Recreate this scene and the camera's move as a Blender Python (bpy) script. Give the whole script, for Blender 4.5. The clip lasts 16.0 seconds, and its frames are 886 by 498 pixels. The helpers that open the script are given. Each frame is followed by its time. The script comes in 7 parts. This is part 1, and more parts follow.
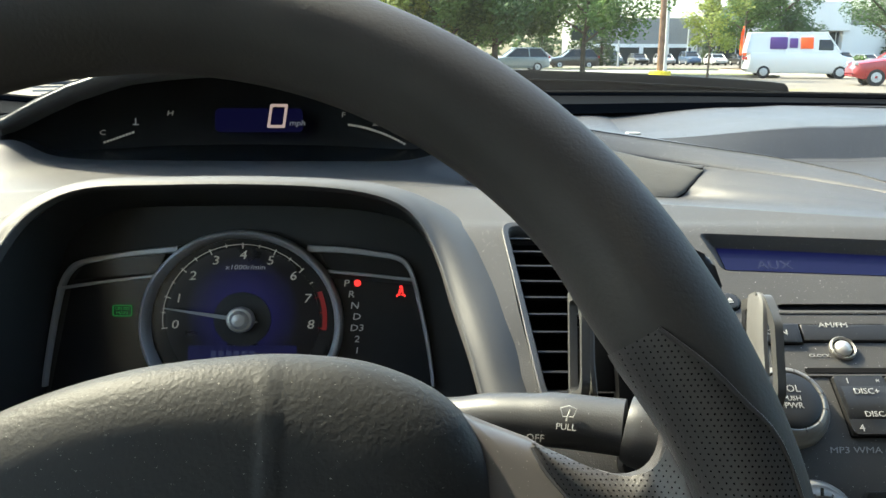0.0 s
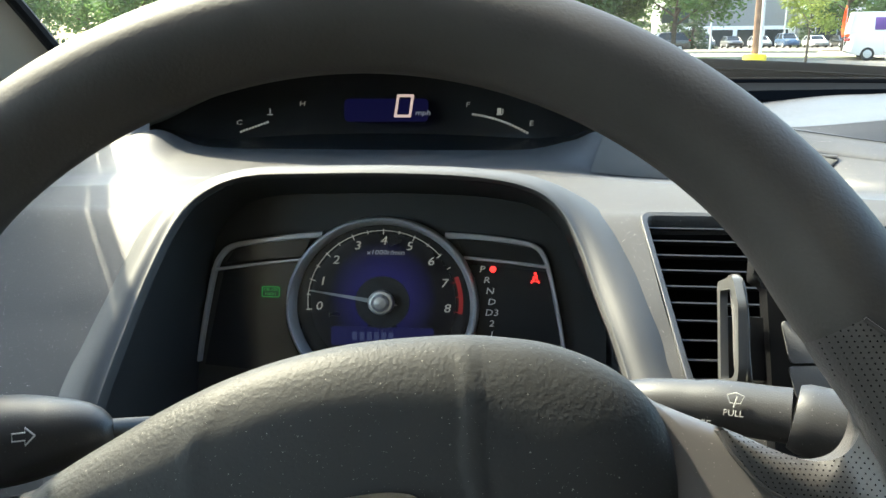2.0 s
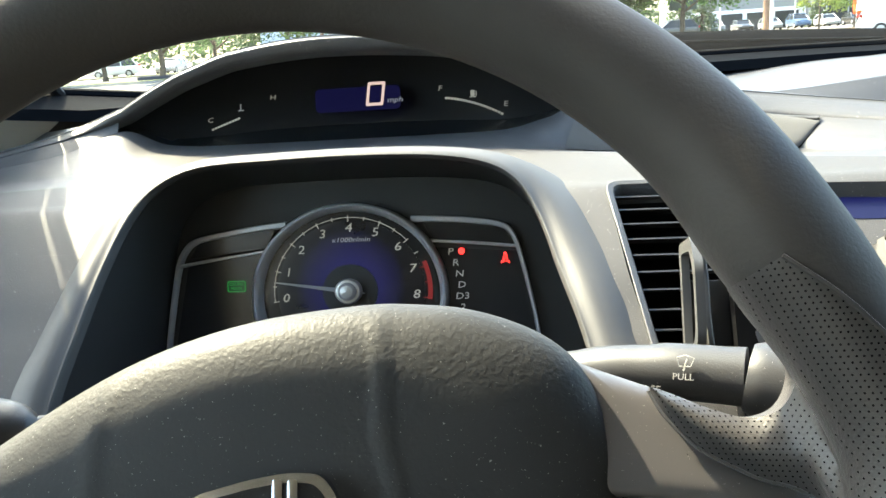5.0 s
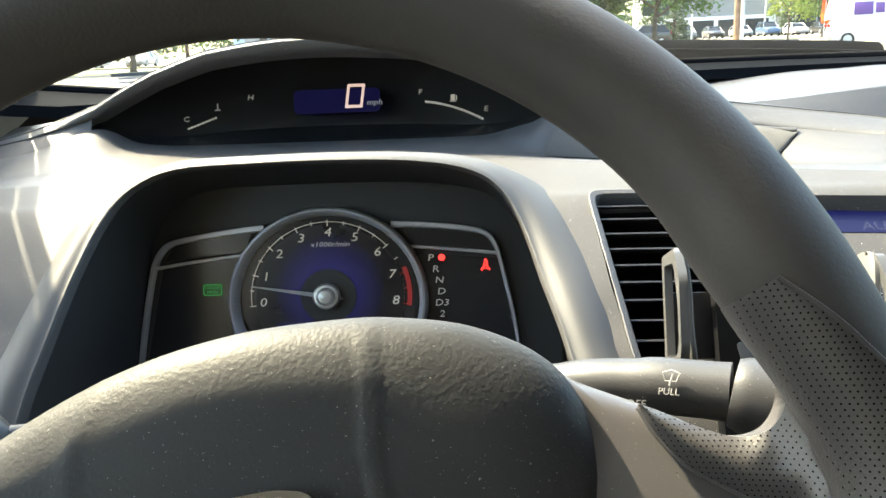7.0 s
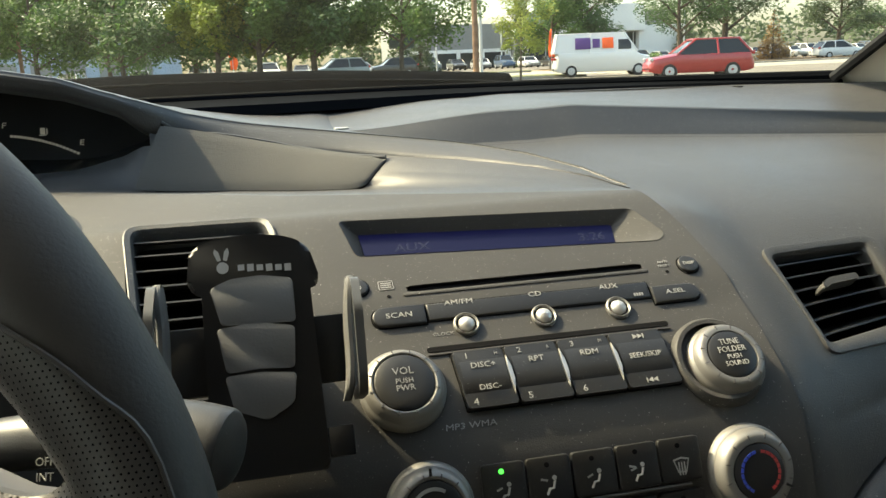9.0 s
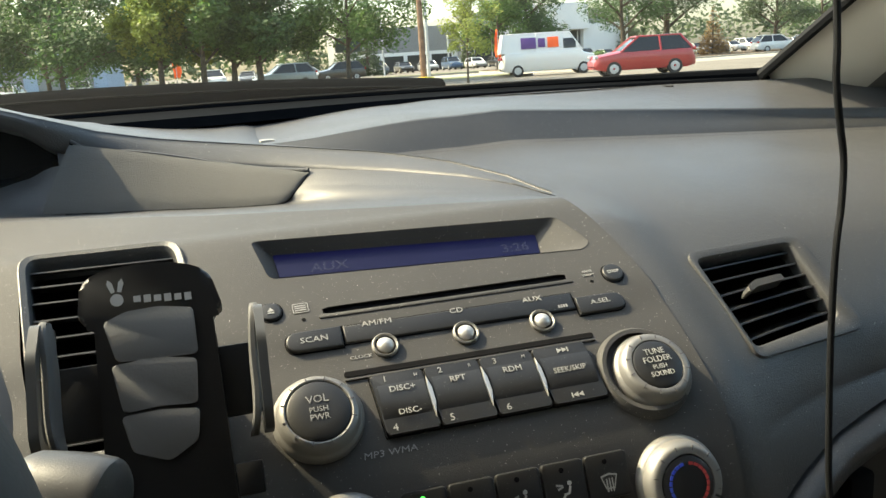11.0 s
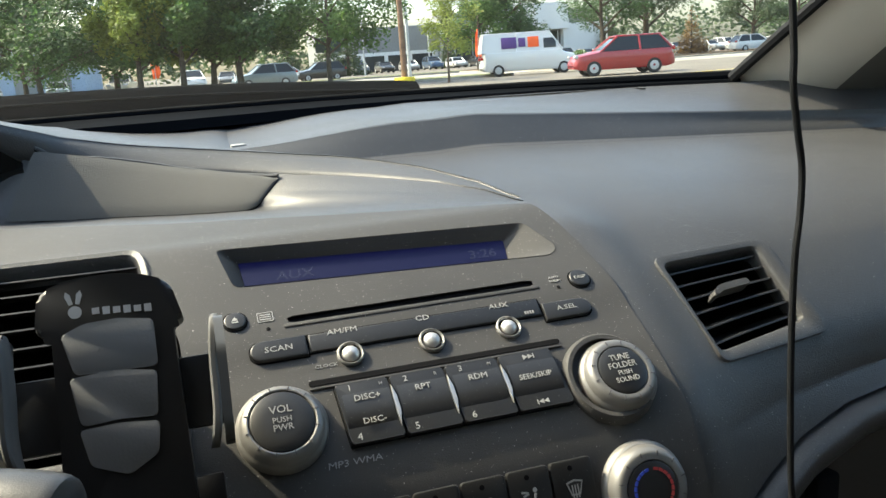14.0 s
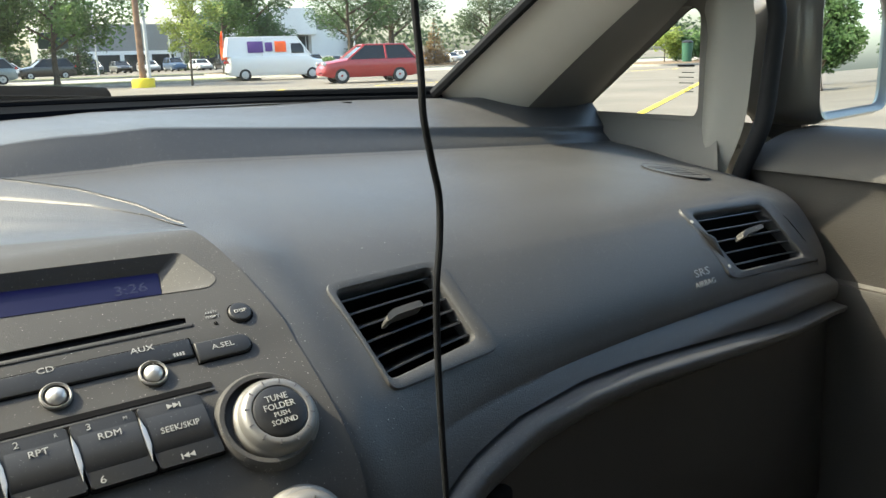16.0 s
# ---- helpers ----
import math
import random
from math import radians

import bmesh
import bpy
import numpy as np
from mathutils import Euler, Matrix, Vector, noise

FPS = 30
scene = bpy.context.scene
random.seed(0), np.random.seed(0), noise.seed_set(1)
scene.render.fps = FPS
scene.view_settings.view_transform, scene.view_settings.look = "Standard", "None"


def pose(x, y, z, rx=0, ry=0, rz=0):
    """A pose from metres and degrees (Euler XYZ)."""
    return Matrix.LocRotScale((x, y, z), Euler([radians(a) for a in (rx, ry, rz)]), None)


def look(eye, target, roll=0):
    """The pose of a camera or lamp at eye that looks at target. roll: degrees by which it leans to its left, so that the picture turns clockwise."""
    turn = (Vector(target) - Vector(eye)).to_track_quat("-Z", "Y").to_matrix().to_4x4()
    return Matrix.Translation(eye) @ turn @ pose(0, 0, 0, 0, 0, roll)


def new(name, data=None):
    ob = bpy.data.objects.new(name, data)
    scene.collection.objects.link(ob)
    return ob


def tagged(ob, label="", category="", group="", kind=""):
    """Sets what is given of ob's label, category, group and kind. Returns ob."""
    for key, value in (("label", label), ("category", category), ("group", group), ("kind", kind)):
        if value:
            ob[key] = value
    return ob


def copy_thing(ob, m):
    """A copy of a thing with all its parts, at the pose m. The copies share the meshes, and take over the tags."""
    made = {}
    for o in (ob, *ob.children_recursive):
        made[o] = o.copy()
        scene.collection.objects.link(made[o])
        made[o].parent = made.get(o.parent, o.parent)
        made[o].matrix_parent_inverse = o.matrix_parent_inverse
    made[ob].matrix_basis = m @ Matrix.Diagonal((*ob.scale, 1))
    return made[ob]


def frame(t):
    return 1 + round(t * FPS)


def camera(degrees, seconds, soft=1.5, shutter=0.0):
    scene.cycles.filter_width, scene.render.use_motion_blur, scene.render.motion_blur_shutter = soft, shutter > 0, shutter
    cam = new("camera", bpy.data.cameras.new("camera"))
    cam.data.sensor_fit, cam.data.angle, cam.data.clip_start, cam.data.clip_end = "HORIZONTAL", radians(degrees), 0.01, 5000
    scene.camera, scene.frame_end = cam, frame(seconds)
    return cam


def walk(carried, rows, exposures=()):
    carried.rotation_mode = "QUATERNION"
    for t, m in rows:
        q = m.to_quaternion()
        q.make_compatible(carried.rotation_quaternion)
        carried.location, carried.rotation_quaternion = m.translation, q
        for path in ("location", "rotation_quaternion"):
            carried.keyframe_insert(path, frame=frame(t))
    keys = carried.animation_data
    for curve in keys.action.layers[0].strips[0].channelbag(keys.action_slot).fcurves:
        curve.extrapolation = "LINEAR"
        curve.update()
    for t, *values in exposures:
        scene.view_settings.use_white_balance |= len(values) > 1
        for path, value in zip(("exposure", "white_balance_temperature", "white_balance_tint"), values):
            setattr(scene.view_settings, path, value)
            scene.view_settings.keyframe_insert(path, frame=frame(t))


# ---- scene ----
cam = camera(57.2, 16.0)
PATH = [
    (0, (0.023, 0.049, 1.126), (0.04, 1.994, 0.662), 0.2),
    (0.5, (0.0, 0.042, 1.13), (-0.102, 1.983, 0.658), 0.5),
    (1, (-0.015, 0.036, 1.133), (-0.182, 1.969, 0.65), 0.6),
    (1.5, (-0.01, 0.037, 1.13), (-0.196, 1.967, 0.642), 0.3),
    (2, (-0.01, 0.034, 1.13), (-0.195, 1.963, 0.634), -0.5),
    (2.5, (-0.002, 0.037, 1.125), (-0.188, 1.964, 0.626), -0.9),
    (3, (0.002, 0.034, 1.125), (-0.189, 1.961, 0.626), -1.1),
    (3.2, (0.005, 0.035, 1.125), (-0.185, 1.962, 0.623), -1.1),
    (5.3, (0.022, 0.05, 1.113), (-0.21, 1.975, 0.623), -4.2),
    (5.5, (0.022, 0.05, 1.113), (-0.201, 1.976, 0.622), -4.1),
    (6, (0.009, 0.048, 1.118), (-0.17, 1.978, 0.624), -3.0),
    (6.5, (0.008, 0.052, 1.12), (-0.158, 1.983, 0.626), -2.5),
    (7, (0.016, 0.053, 1.117), (-0.147, 1.984, 0.622), -2.6),
    (7.5, (0.036, 0.06, 1.107), (-0.116, 1.992, 0.612), -2.9),
    (8, (0.067, 0.05, 1.097), (0.045, 1.987, 0.602), -2.3),
    (8.5, (0.103, 0.053, 1.105), (0.295, 1.981, 0.61), -2.0),
    (9, (0.137, 0.057, 1.111), (0.547, 1.963, 0.663), -2.3),
    (9.5, (0.15, 0.061, 1.114), (0.669, 1.94, 0.667), -3.1),
    (12, (0.16, 0.069, 1.114), (0.67, 1.95, 0.665), -4.0),
    (12.5, (0.16, 0.067, 1.114), (0.665, 1.95, 0.666), -4.0),
    (13, (0.16, 0.067, 1.114), (0.675, 1.948, 0.668), -4.0),
    (13.5, (0.162, 0.067, 1.115), (0.686, 1.944, 0.668), -3.9),
    (14, (0.168, 0.067, 1.117), (0.729, 1.933, 0.665), -3.8),
    (14.5, (0.181, 0.07, 1.117), (0.808, 1.914, 0.664), -3.5),
    (15, (0.201, 0.07, 1.119), (1.074, 1.809, 0.656), -2.3),
    (15.5, (0.21, 0.071, 1.121), (1.208, 1.741, 0.658), -2.0),
    (16, (0.225, 0.073, 1.12), (1.322, 1.679, 0.655), -1.6),
]
walk(cam, [(t, look(eye, target, roll)) for t, eye, target, roll in PATH],
     [(0.0, 2.34, 6650, -3), (0.5, 2.62, 6600, -3), (1.5, 2.82, 6600, -3), (3.0, 2.97, 6600, -3), (5.5, 3.31, 6950, -1), (7.0, 3.26, 7150, 0), (8.0, 3.16, 7300, -1), (8.5, 2.72, 7500, -2), (9.0, 1.90, 7900, -3), (9.5, 1.68, 7950, -3), (12.0, 2.12, 7250, 0), (13.0, 2.04, 7150, 0), (14.5, 1.74, 6650, 0), (15.0, 1.67, 6650, 0), (16.0, 1.97, 6700, 0)])

# ---- sky, sun ----
SUN_FROM = Vector((-0.574, 0.369, 0.731)).normalized()   # the way from the place to the sun
world = bpy.data.worlds.new("sky")
scene.world = world
world.use_nodes = True
wn, wl = world.node_tree.nodes, world.node_tree.links
sky = wn.new("ShaderNodeTexSky")
sky.sky_type = "NISHITA"
sky.sun_disc = False
sky.sun_elevation = math.asin(SUN_FROM.z)
sky.sun_rotation = math.atan2(SUN_FROM.x, SUN_FROM.y)
sky.dust_density, sky.air_density, sky.ozone_density = 3.0, 1.0, 1.0
wl.new(sky.outputs[0], wn["Background"].inputs[0])
wn["Background"].inputs[1].default_value = 0.15
sun = new("sun", bpy.data.lights.new("sun", "SUN"))
sun.data.energy, sun.data.angle, sun.data.color = 2.7, radians(0.6), (1.0, 0.88, 0.70)
sun.matrix_world = look(SUN_FROM * 30, (0, 0, 0))


# ---- materials ----
def material(name, color, rough=0.5, metal=0.0, grain=0.0, grain_scale=900.0, vary=0.12, vary_scale=14.0,
             coat=0.0, emit=None, emit_strength=0.0, bump_dist=0.0006, specular=0.5, dust=0.0, kind="noise", random_vary=0.0):
    m = bpy.data.materials.new(name)
    m.use_nodes = True
    n, l = m.node_tree.nodes, m.node_tree.links
    b = n["Principled BSDF"]
    b.inputs["Roughness"].default_value = rough
    b.inputs["Metallic"].default_value = metal
    b.inputs["Specular IOR Level"].default_value = specular
    b.inputs["Coat Weight"].default_value = coat
    co = n.new("ShaderNodeTexCoord")
    big = n.new("ShaderNodeTexNoise")
    big.inputs["Scale"].default_value = vary_scale
    big.inputs["Detail"].default_value = 6
    l.new(co.outputs["Object"], big.inputs["Vector"])
    ramp = n.new("ShaderNodeMapRange")
    ramp.inputs["From Min"].default_value, ramp.inputs["From Max"].default_value = 0.3, 0.7
    ramp.inputs["To Min"].default_value, ramp.inputs["To Max"].default_value = 1 - vary, 1 + vary
    l.new(big.outputs["Fac"], ramp.inputs["Value"])
    mul = n.new("ShaderNodeVectorMath")
    mul.operation = "SCALE"
    mul.inputs[0].default_value = color
    l.new(ramp.outputs[0], mul.inputs["Scale"])
    out = mul.outputs[0]
    if random_vary:
        info = n.new("ShaderNodeObjectInfo")
        rr = n.new("ShaderNodeMapRange")
        rr.inputs["To Min"].default_value, rr.inputs["To Max"].default_value = 1 - random_vary, 1 + random_vary
        l.new(info.outputs["Random"], rr.inputs["Value"])
        m2 = n.new("ShaderNodeVectorMath")
        m2.operation = "SCALE"
        l.new(out, m2.inputs[0])
        l.new(rr.outputs[0], m2.inputs["Scale"])
        out = m2.outputs[0]
    if dust:
        sp = n.new("ShaderNodeTexNoise")
        sp.inputs["Scale"].default_value = 1300
        sp.inputs["Detail"].default_value = 2
        l.new(co.outputs["Object"], sp.inputs["Vector"])
        th = n.new("ShaderNodeMapRange")
        th.inputs["From Min"].default_value, th.inputs["From Max"].default_value = 0.70, 0.76
        th.inputs["To Max"].default_value = dust
        l.new(sp.outputs["Fac"], th.inputs["Value"])
        mx = n.new("ShaderNodeMix")
        mx.data_type = "RGBA"
        mx.inputs["B"].default_value = (0.55, 0.53, 0.5, 1)
        l.new(th.outputs[0], mx.inputs["Factor"])
        l.new(out, mx.inputs["A"])
        out = mx.outputs["Result"]
    l.new(out, b.inputs["Base Color"])
    rr2 = n.new("ShaderNodeMapRange")
    rr2.inputs["To Min"].default_value, rr2.inputs["To Max"].default_value = max(0.02, rough - 0.08), min(1, rough + 0.08)
    l.new(big.outputs["Fac"], rr2.inputs["Value"])
    l.new(rr2.outputs[0], b.inputs["Roughness"])
    if grain:
        if kind == "voronoi":
            g = n.new("ShaderNodeTexVoronoi")
            g.feature = "DISTANCE_TO_EDGE"
            src = g.outputs["Distance"]
        else:
            g = n.new("ShaderNodeTexNoise")
            g.inputs["Detail"].default_value = 3
            src = g.outputs["Fac"]
        g.inputs["Scale"].default_value = grain_scale
        l.new(co.outputs["Object"], g.inputs["Vector"])
        bp = n.new("ShaderNodeBump")
        bp.inputs["Strength"].default_value = grain
        bp.inputs["Distance"].default_value = bump_dist
        l.new(src, bp.inputs["Height"])
        l.new(bp.outputs[0], b.inputs["Normal"])
    if emit:
        b.inputs["Emission Color"].default_value = (*emit, 1)
        b.inputs["Emission Strength"].default_value = emit_strength
    return m


def glass_material(name, tint=(1, 1, 1), gloss=0.06, dirt=0.0):
    m = bpy.data.materials.new(name)
    m.use_nodes = True
    n, l = m.node_tree.nodes, m.node_tree.links
    n.remove(n["Principled BSDF"])
    tr, gl, mx = n.new("ShaderNodeBsdfTransparent"), n.new("ShaderNodeBsdfGlossy"), n.new("ShaderNodeMixShader")
    tr.inputs[0].default_value = (*tint, 1)
    gl.inputs["Roughness"].default_value = 0.02
    fr = n.new("ShaderNodeLayerWeight")
    fr.inputs["Blend"].default_value = 0.5
    pw = n.new("ShaderNodeMath")
    pw.operation = "POWER"
    pw.inputs[1].default_value = 4.5
    l.new(fr.outputs["Facing"], pw.inputs[0])
    sc = n.new("ShaderNodeMath")
    sc.operation = "MULTIPLY_ADD"
    sc.inputs[1].default_value, sc.inputs[2].default_value = 0.20, 0.012
    l.new(pw.outputs[0], sc.inputs[0])
    l.new(sc.outputs[0], mx.inputs[0])
    l.new(tr.outputs[0], mx.inputs[1])
    l.new(gl.outputs[0], mx.inputs[2])
    out = mx.outputs[0]
    if dirt:
        # a thin film of dust that catches the sun
        film, m3, tn, mr = n.new("ShaderNodeBsdfTranslucent"), n.new("ShaderNodeMixShader"), n.new("ShaderNodeTexNoise"), n.new("ShaderNodeMapRange")
        film.inputs[0].default_value = (0.85, 0.84, 0.80, 1)
        tn.inputs["Scale"].default_value = 7.0
        tn.inputs["Detail"].default_value = 5.0
        mr.inputs["To Min"].default_value, mr.inputs["To Max"].default_value = dirt * 0.5, dirt * 1.5
        l.new(tn.outputs["Fac"], mr.inputs["Value"])
        l.new(mr.outputs[0], m3.inputs[0])
        l.new(out, m3.inputs[1])
        l.new(film.outputs[0], m3.inputs[2])
        out = m3.outputs[0]
    l.new(out, n["Material Output"].inputs[0])
    return m


M_DASH = material("dash_plastic", (0.053, 0.053, 0.0545), 0.45, grain=0.50, grain_scale=1100, vary=0.08, dust=0.8)
M_DASH_MESH = material("speaker_cloth", (0.066, 0.065, 0.062), 0.7, grain=0.9, grain_scale=1500, vary=0.06)
M_PANEL = material("panel_plastic", (0.062, 0.060, 0.0585), 0.56, specular=0.3, grain=0.30, grain_scale=1500, vary=0.07, dust=0.9)
M_SILVER = material("silver_paint", (0.084, 0.083, 0.082), 0.52, metal=0.1, grain=0.05, grain_scale=3000, vary=0.04, specular=0.25)
M_SATIN = material("satin_silver", (0.235, 0.228, 0.218), 0.48, metal=0.55, grain=0.06, grain_scale=1800, vary=0.08)
M_RING = material("gauge_band_silver", (0.50, 0.51, 0.54), 0.38, metal=0.4, grain=0.05, grain_scale=1800, vary=0.06)
M_BLACK = material("black_plastic", (0.017, 0.017, 0.0175), 0.42, grain=0.12, grain_scale=1800, vary=0.1)
M_HOOD = material("hood_plastic", (0.024, 0.025, 0.026), 0.55, grain=0.2, grain_scale=1500, vary=0.08)
M_BUTTON = material("button_plastic", (0.020, 0.020, 0.0205), 0.38, grain=0.1, grain_scale=2000, vary=0.08, dust=0.25)
# near-black for small dark parts; in slots and recesses the colour stands in for shade
M_VOID = material("black_and_recess_shade", (0.008, 0.008, 0.009), 0.9, vary=0.2, specular=0.08)
M_GLOSS = material("gauge_glass_black", (0.019, 0.020, 0.022), 0.22, vary=0.1)
M_RUBBER = material("rubber", (0.014, 0.0145, 0.016), 0.6, grain=0.2, grain_scale=300, vary=0.15, specular=0.1)
M_WIPER = material("wiper_rubber", (0.0040, 0.0047, 0.0060), 0.92, grain=0.2, grain_scale=300, vary=0.12, specular=0.02)
M_HOLDER = material("holder_plastic", (0.0085, 0.0085, 0.009), 0.36, grain=0.1, grain_scale=1800, vary=0.1, specular=0.35)
M_URETHANE = material("wheel_urethane", (0.050, 0.0475, 0.0465), 0.56, grain=0.26, grain_scale=760, vary=0.10, vary_scale=30, bump_dist=0.0005, specular=0.32)
M_HUB = material("airbag_cover", (0.035, 0.036, 0.037), 0.52, grain=0.42, grain_scale=640, vary=0.06, bump_dist=0.0006, dust=0.4, specular=0.2)
M_PERF = material("perforated_leather", (0.050, 0.0475, 0.048), 0.42, grain=0.25, grain_scale=900, vary=0.08)
M_CHROME = material("chrome", (0.62, 0.62, 0.64), 0.12, metal=1.0, vary=0.03)
M_SPOKE = material("spoke_grey_paint", (0.115, 0.108, 0.108), 0.36, metal=0.3, vary=0.05, dust=0.4)
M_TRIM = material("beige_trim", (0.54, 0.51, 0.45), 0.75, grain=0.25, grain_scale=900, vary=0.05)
# grey window trim; on the pillar this tone paints the shade of its rear face
M_TRIM_AND_SHADE = material("trim_and_pillar_shade", (0.135, 0.128, 0.115), 0.7, grain=0.3, grain_scale=1000, vary=0.06)
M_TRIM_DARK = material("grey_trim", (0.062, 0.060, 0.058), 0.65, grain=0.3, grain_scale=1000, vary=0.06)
M_DOOR = material("door_moulding", (0.036, 0.033, 0.029), 0.6, grain=0.5, grain_scale=700, vary=0.06)
M_GLOVE = material("glove_plastic", (0.022, 0.022, 0.023), 0.5, grain=0.2, grain_scale=1500, vary=0.06)
M_HOUSING = material("mirror_paint", (0.12, 0.112, 0.098), 0.35, metal=0.4, coat=0.4, vary=0.05)
M_PAD = material("grey_pad", (0.115, 0.117, 0.120), 0.62, grain=0.2, grain_scale=900, vary=0.05)
M_WHITE = material("white_print", (0.36, 0.36, 0.345), 0.6, vary=0.03)
M_GREYPRINT = material("grey_print", (0.30, 0.30, 0.30), 0.6, vary=0.03)
M_CREAM = material("gauge_print", (0.5, 0.48, 0.44), 0.6, vary=0.02, emit=(0.9, 0.82, 0.72), emit_strength=0.022)
M_GREY_LIT = material("gauge_print_dim", (0.3, 0.3, 0.3), 0.6, vary=0.02, emit=(0.8, 0.8, 0.85), emit_strength=0.025)
M_BLUE = material("display_blue", (0.0025, 0.0025, 0.014), 0.35, vary=0.05, emit=(0.04, 0.045, 0.42), emit_strength=0.024, specular=0.25)
M_BLUEDARK = material("display_blue_dim", (0.004, 0.004, 0.014), 0.3, vary=0.05, emit=(0.04, 0.04, 0.30), emit_strength=0.02)
M_LCD = material("lcd_segment", (0.010, 0.011, 0.026), 0.4, vary=0.02, emit=(0.25, 0.3, 0.75), emit_strength=0.017, specular=0.25)
M_DIGIT = material("speed_digit", (0.3, 0.25, 0.24), 0.5, vary=0.02, emit=(0.95, 0.66, 0.62), emit_strength=0.085)
M_RED = material("red_lamp", (0.4, 0.01, 0.01), 0.4, vary=0.02, emit=(1.0, 0.03, 0.03), emit_strength=0.4)
M_REDZONE = material("red_zone", (0.10, 0.010, 0.010), 0.5, vary=0.03, emit=(0.8, 0.04, 0.04), emit_strength=0.022)
M_GREEN = material("green_lamp", (0.006, 0.07, 0.015), 0.4, vary=0.02, emit=(0.03, 0.55, 0.1), emit_strength=0.05)
M_GREENDOT = material("green_dot", (0.01, 0.3, 0.03), 0.4, vary=0.02, emit=(0.05, 0.9, 0.08), emit_strength=1.0)
M_AMBER = material("amber_dot", (0.4, 0.15, 0.01), 0.4, vary=0.02, emit=(1.0, 0.4, 0.03), emit_strength=0.9)
M_BLUEPRINT = material("blue_print", (0.04, 0.08, 0.5), 0.5, vary=0.02)
M_REDPRINT = material("red_print", (0.5, 0.06, 0.06), 0.5, vary=0.02)
M_GLASS = glass_material("window_glass", (0.93, 0.96, 0.95))
M_SCREEN = glass_material("dusty_windscreen", (0.93, 0.96, 0.95), dirt=0.006)
M_PEARL = material("pearl_silver", (0.60, 0.58, 0.55), 0.36, metal=0.6, vary=0.04)
M_STALK = material("stalk_plastic", (0.034, 0.034, 0.035), 0.40, grain=0.15, grain_scale=1500, vary=0.08, dust=0.3)
M_SIGNAL = material("signal_stalk_plastic", (0.016, 0.016, 0.017), 0.40, grain=0.12, grain_scale=1500, vary=0.08, dust=0.2)
M_ARM = material("clamp_plastic", (0.060, 0.060, 0.059), 0.38, grain=0.1, grain_scale=1500, vary=0.08)
M_MIRROR = material("mirror_glass", (0.85, 0.87, 0.88), 0.01, metal=1.0, vary=0.0)
for lk in list(M_MIRROR.node_tree.links):
    if lk.to_socket.name == "Roughness":
        M_MIRROR.node_tree.links.remove(lk)
M_MIRROR.node_tree.nodes["Principled BSDF"].inputs["Roughness"].default_value = 0.0
M_CARPAINT = material("champagne_car_paint", (0.42, 0.39, 0.33), 0.28, metal=0.5, coat=0.6, vary=0.03)


# ---- builders ----
WORLD = {}


def thing(name, label, category, loc=(0, 0, 0), group="", kind=""):
    ob = new(name)
    ob.location = loc
    ob.empty_display_size = 0.05
    WORLD[ob] = Matrix.Translation(loc)
    return tagged(ob, label, category, group, kind)


def link(name, bm, mat, smooth=True, angle=35):
    me = bpy.data.meshes.new(name)
    if isinstance(bm, bmesh.types.BMesh):
        bmesh.ops.recalc_face_normals(bm, faces=bm.faces[:])
        bm.to_mesh(me)
        bm.free()
    else:
        me = bm
    if smooth and len(me.polygons):
        me.polygons.foreach_set("use_smooth", [True] * len(me.polygons))
        me.set_sharp_from_angle(angle=radians(angle))
    if mat and not me.materials:
        me.materials.append(mat)
    ob = new(name, me)
    WORLD[ob] = Matrix()
    return ob


def part(name, bm, mat, parent, label="", smooth=True, angle=35):
    ob = link(name, bm, mat, smooth, angle)
    ob.parent = parent
    ob.matrix_parent_inverse = WORLD[parent].inverted()
    if label:
        ob["label"] = label
    return ob


def solo(name, bm, mat, label, category, group="", kind="", smooth=True, angle=35):
    return tagged(link(name, bm, mat, smooth, angle), label, category, group, kind)


def grid(rows, closed_u=False, closed_v=False, bm=None):
    """Quads over a grid of points."""
    bm = bm or bmesh.new()
    vs = [[bm.verts.new(p) for p in r] for r in rows]
    nu, nv = len(vs), len(vs[0])
    for i in range(nu if closed_u else nu - 1):
        for j in range(nv if closed_v else nv - 1):
            a, b, c, d = vs[i][j], vs[(i + 1) % nu][j], vs[(i + 1) % nu][(j + 1) % nv], vs[i][(j + 1) % nv]
            if len({a, b, c, d}) == 4:
                bm.faces.new((a, b, c, d))
    return bm


def spline(pts, n, closed=False):
    """Catmull-Rom through points, n steps a span."""
    P = [Vector(p) for p in pts]
    out = []
    m = len(P)
    for i in range(m if closed else m - 1):
        p1, p2 = P[i], P[(i + 1) % m]
        p0 = P[i - 1] if (i or closed) else p1 * 2 - p2
        p3 = P[(i + 2) % m] if (closed or i + 2 < m) else p2 * 2 - p1
        for k in range(n):
            t = k / n
            out.append(0.5 * ((2 * p1) + (p2 - p0) * t + (2 * p0 - 5 * p1 + 4 * p2 - p3) * t * t + (3 * p1 - p0 - 3 * p2 + p3) * t ** 3))
    if not closed:
        out.append(P[-1])
    return out


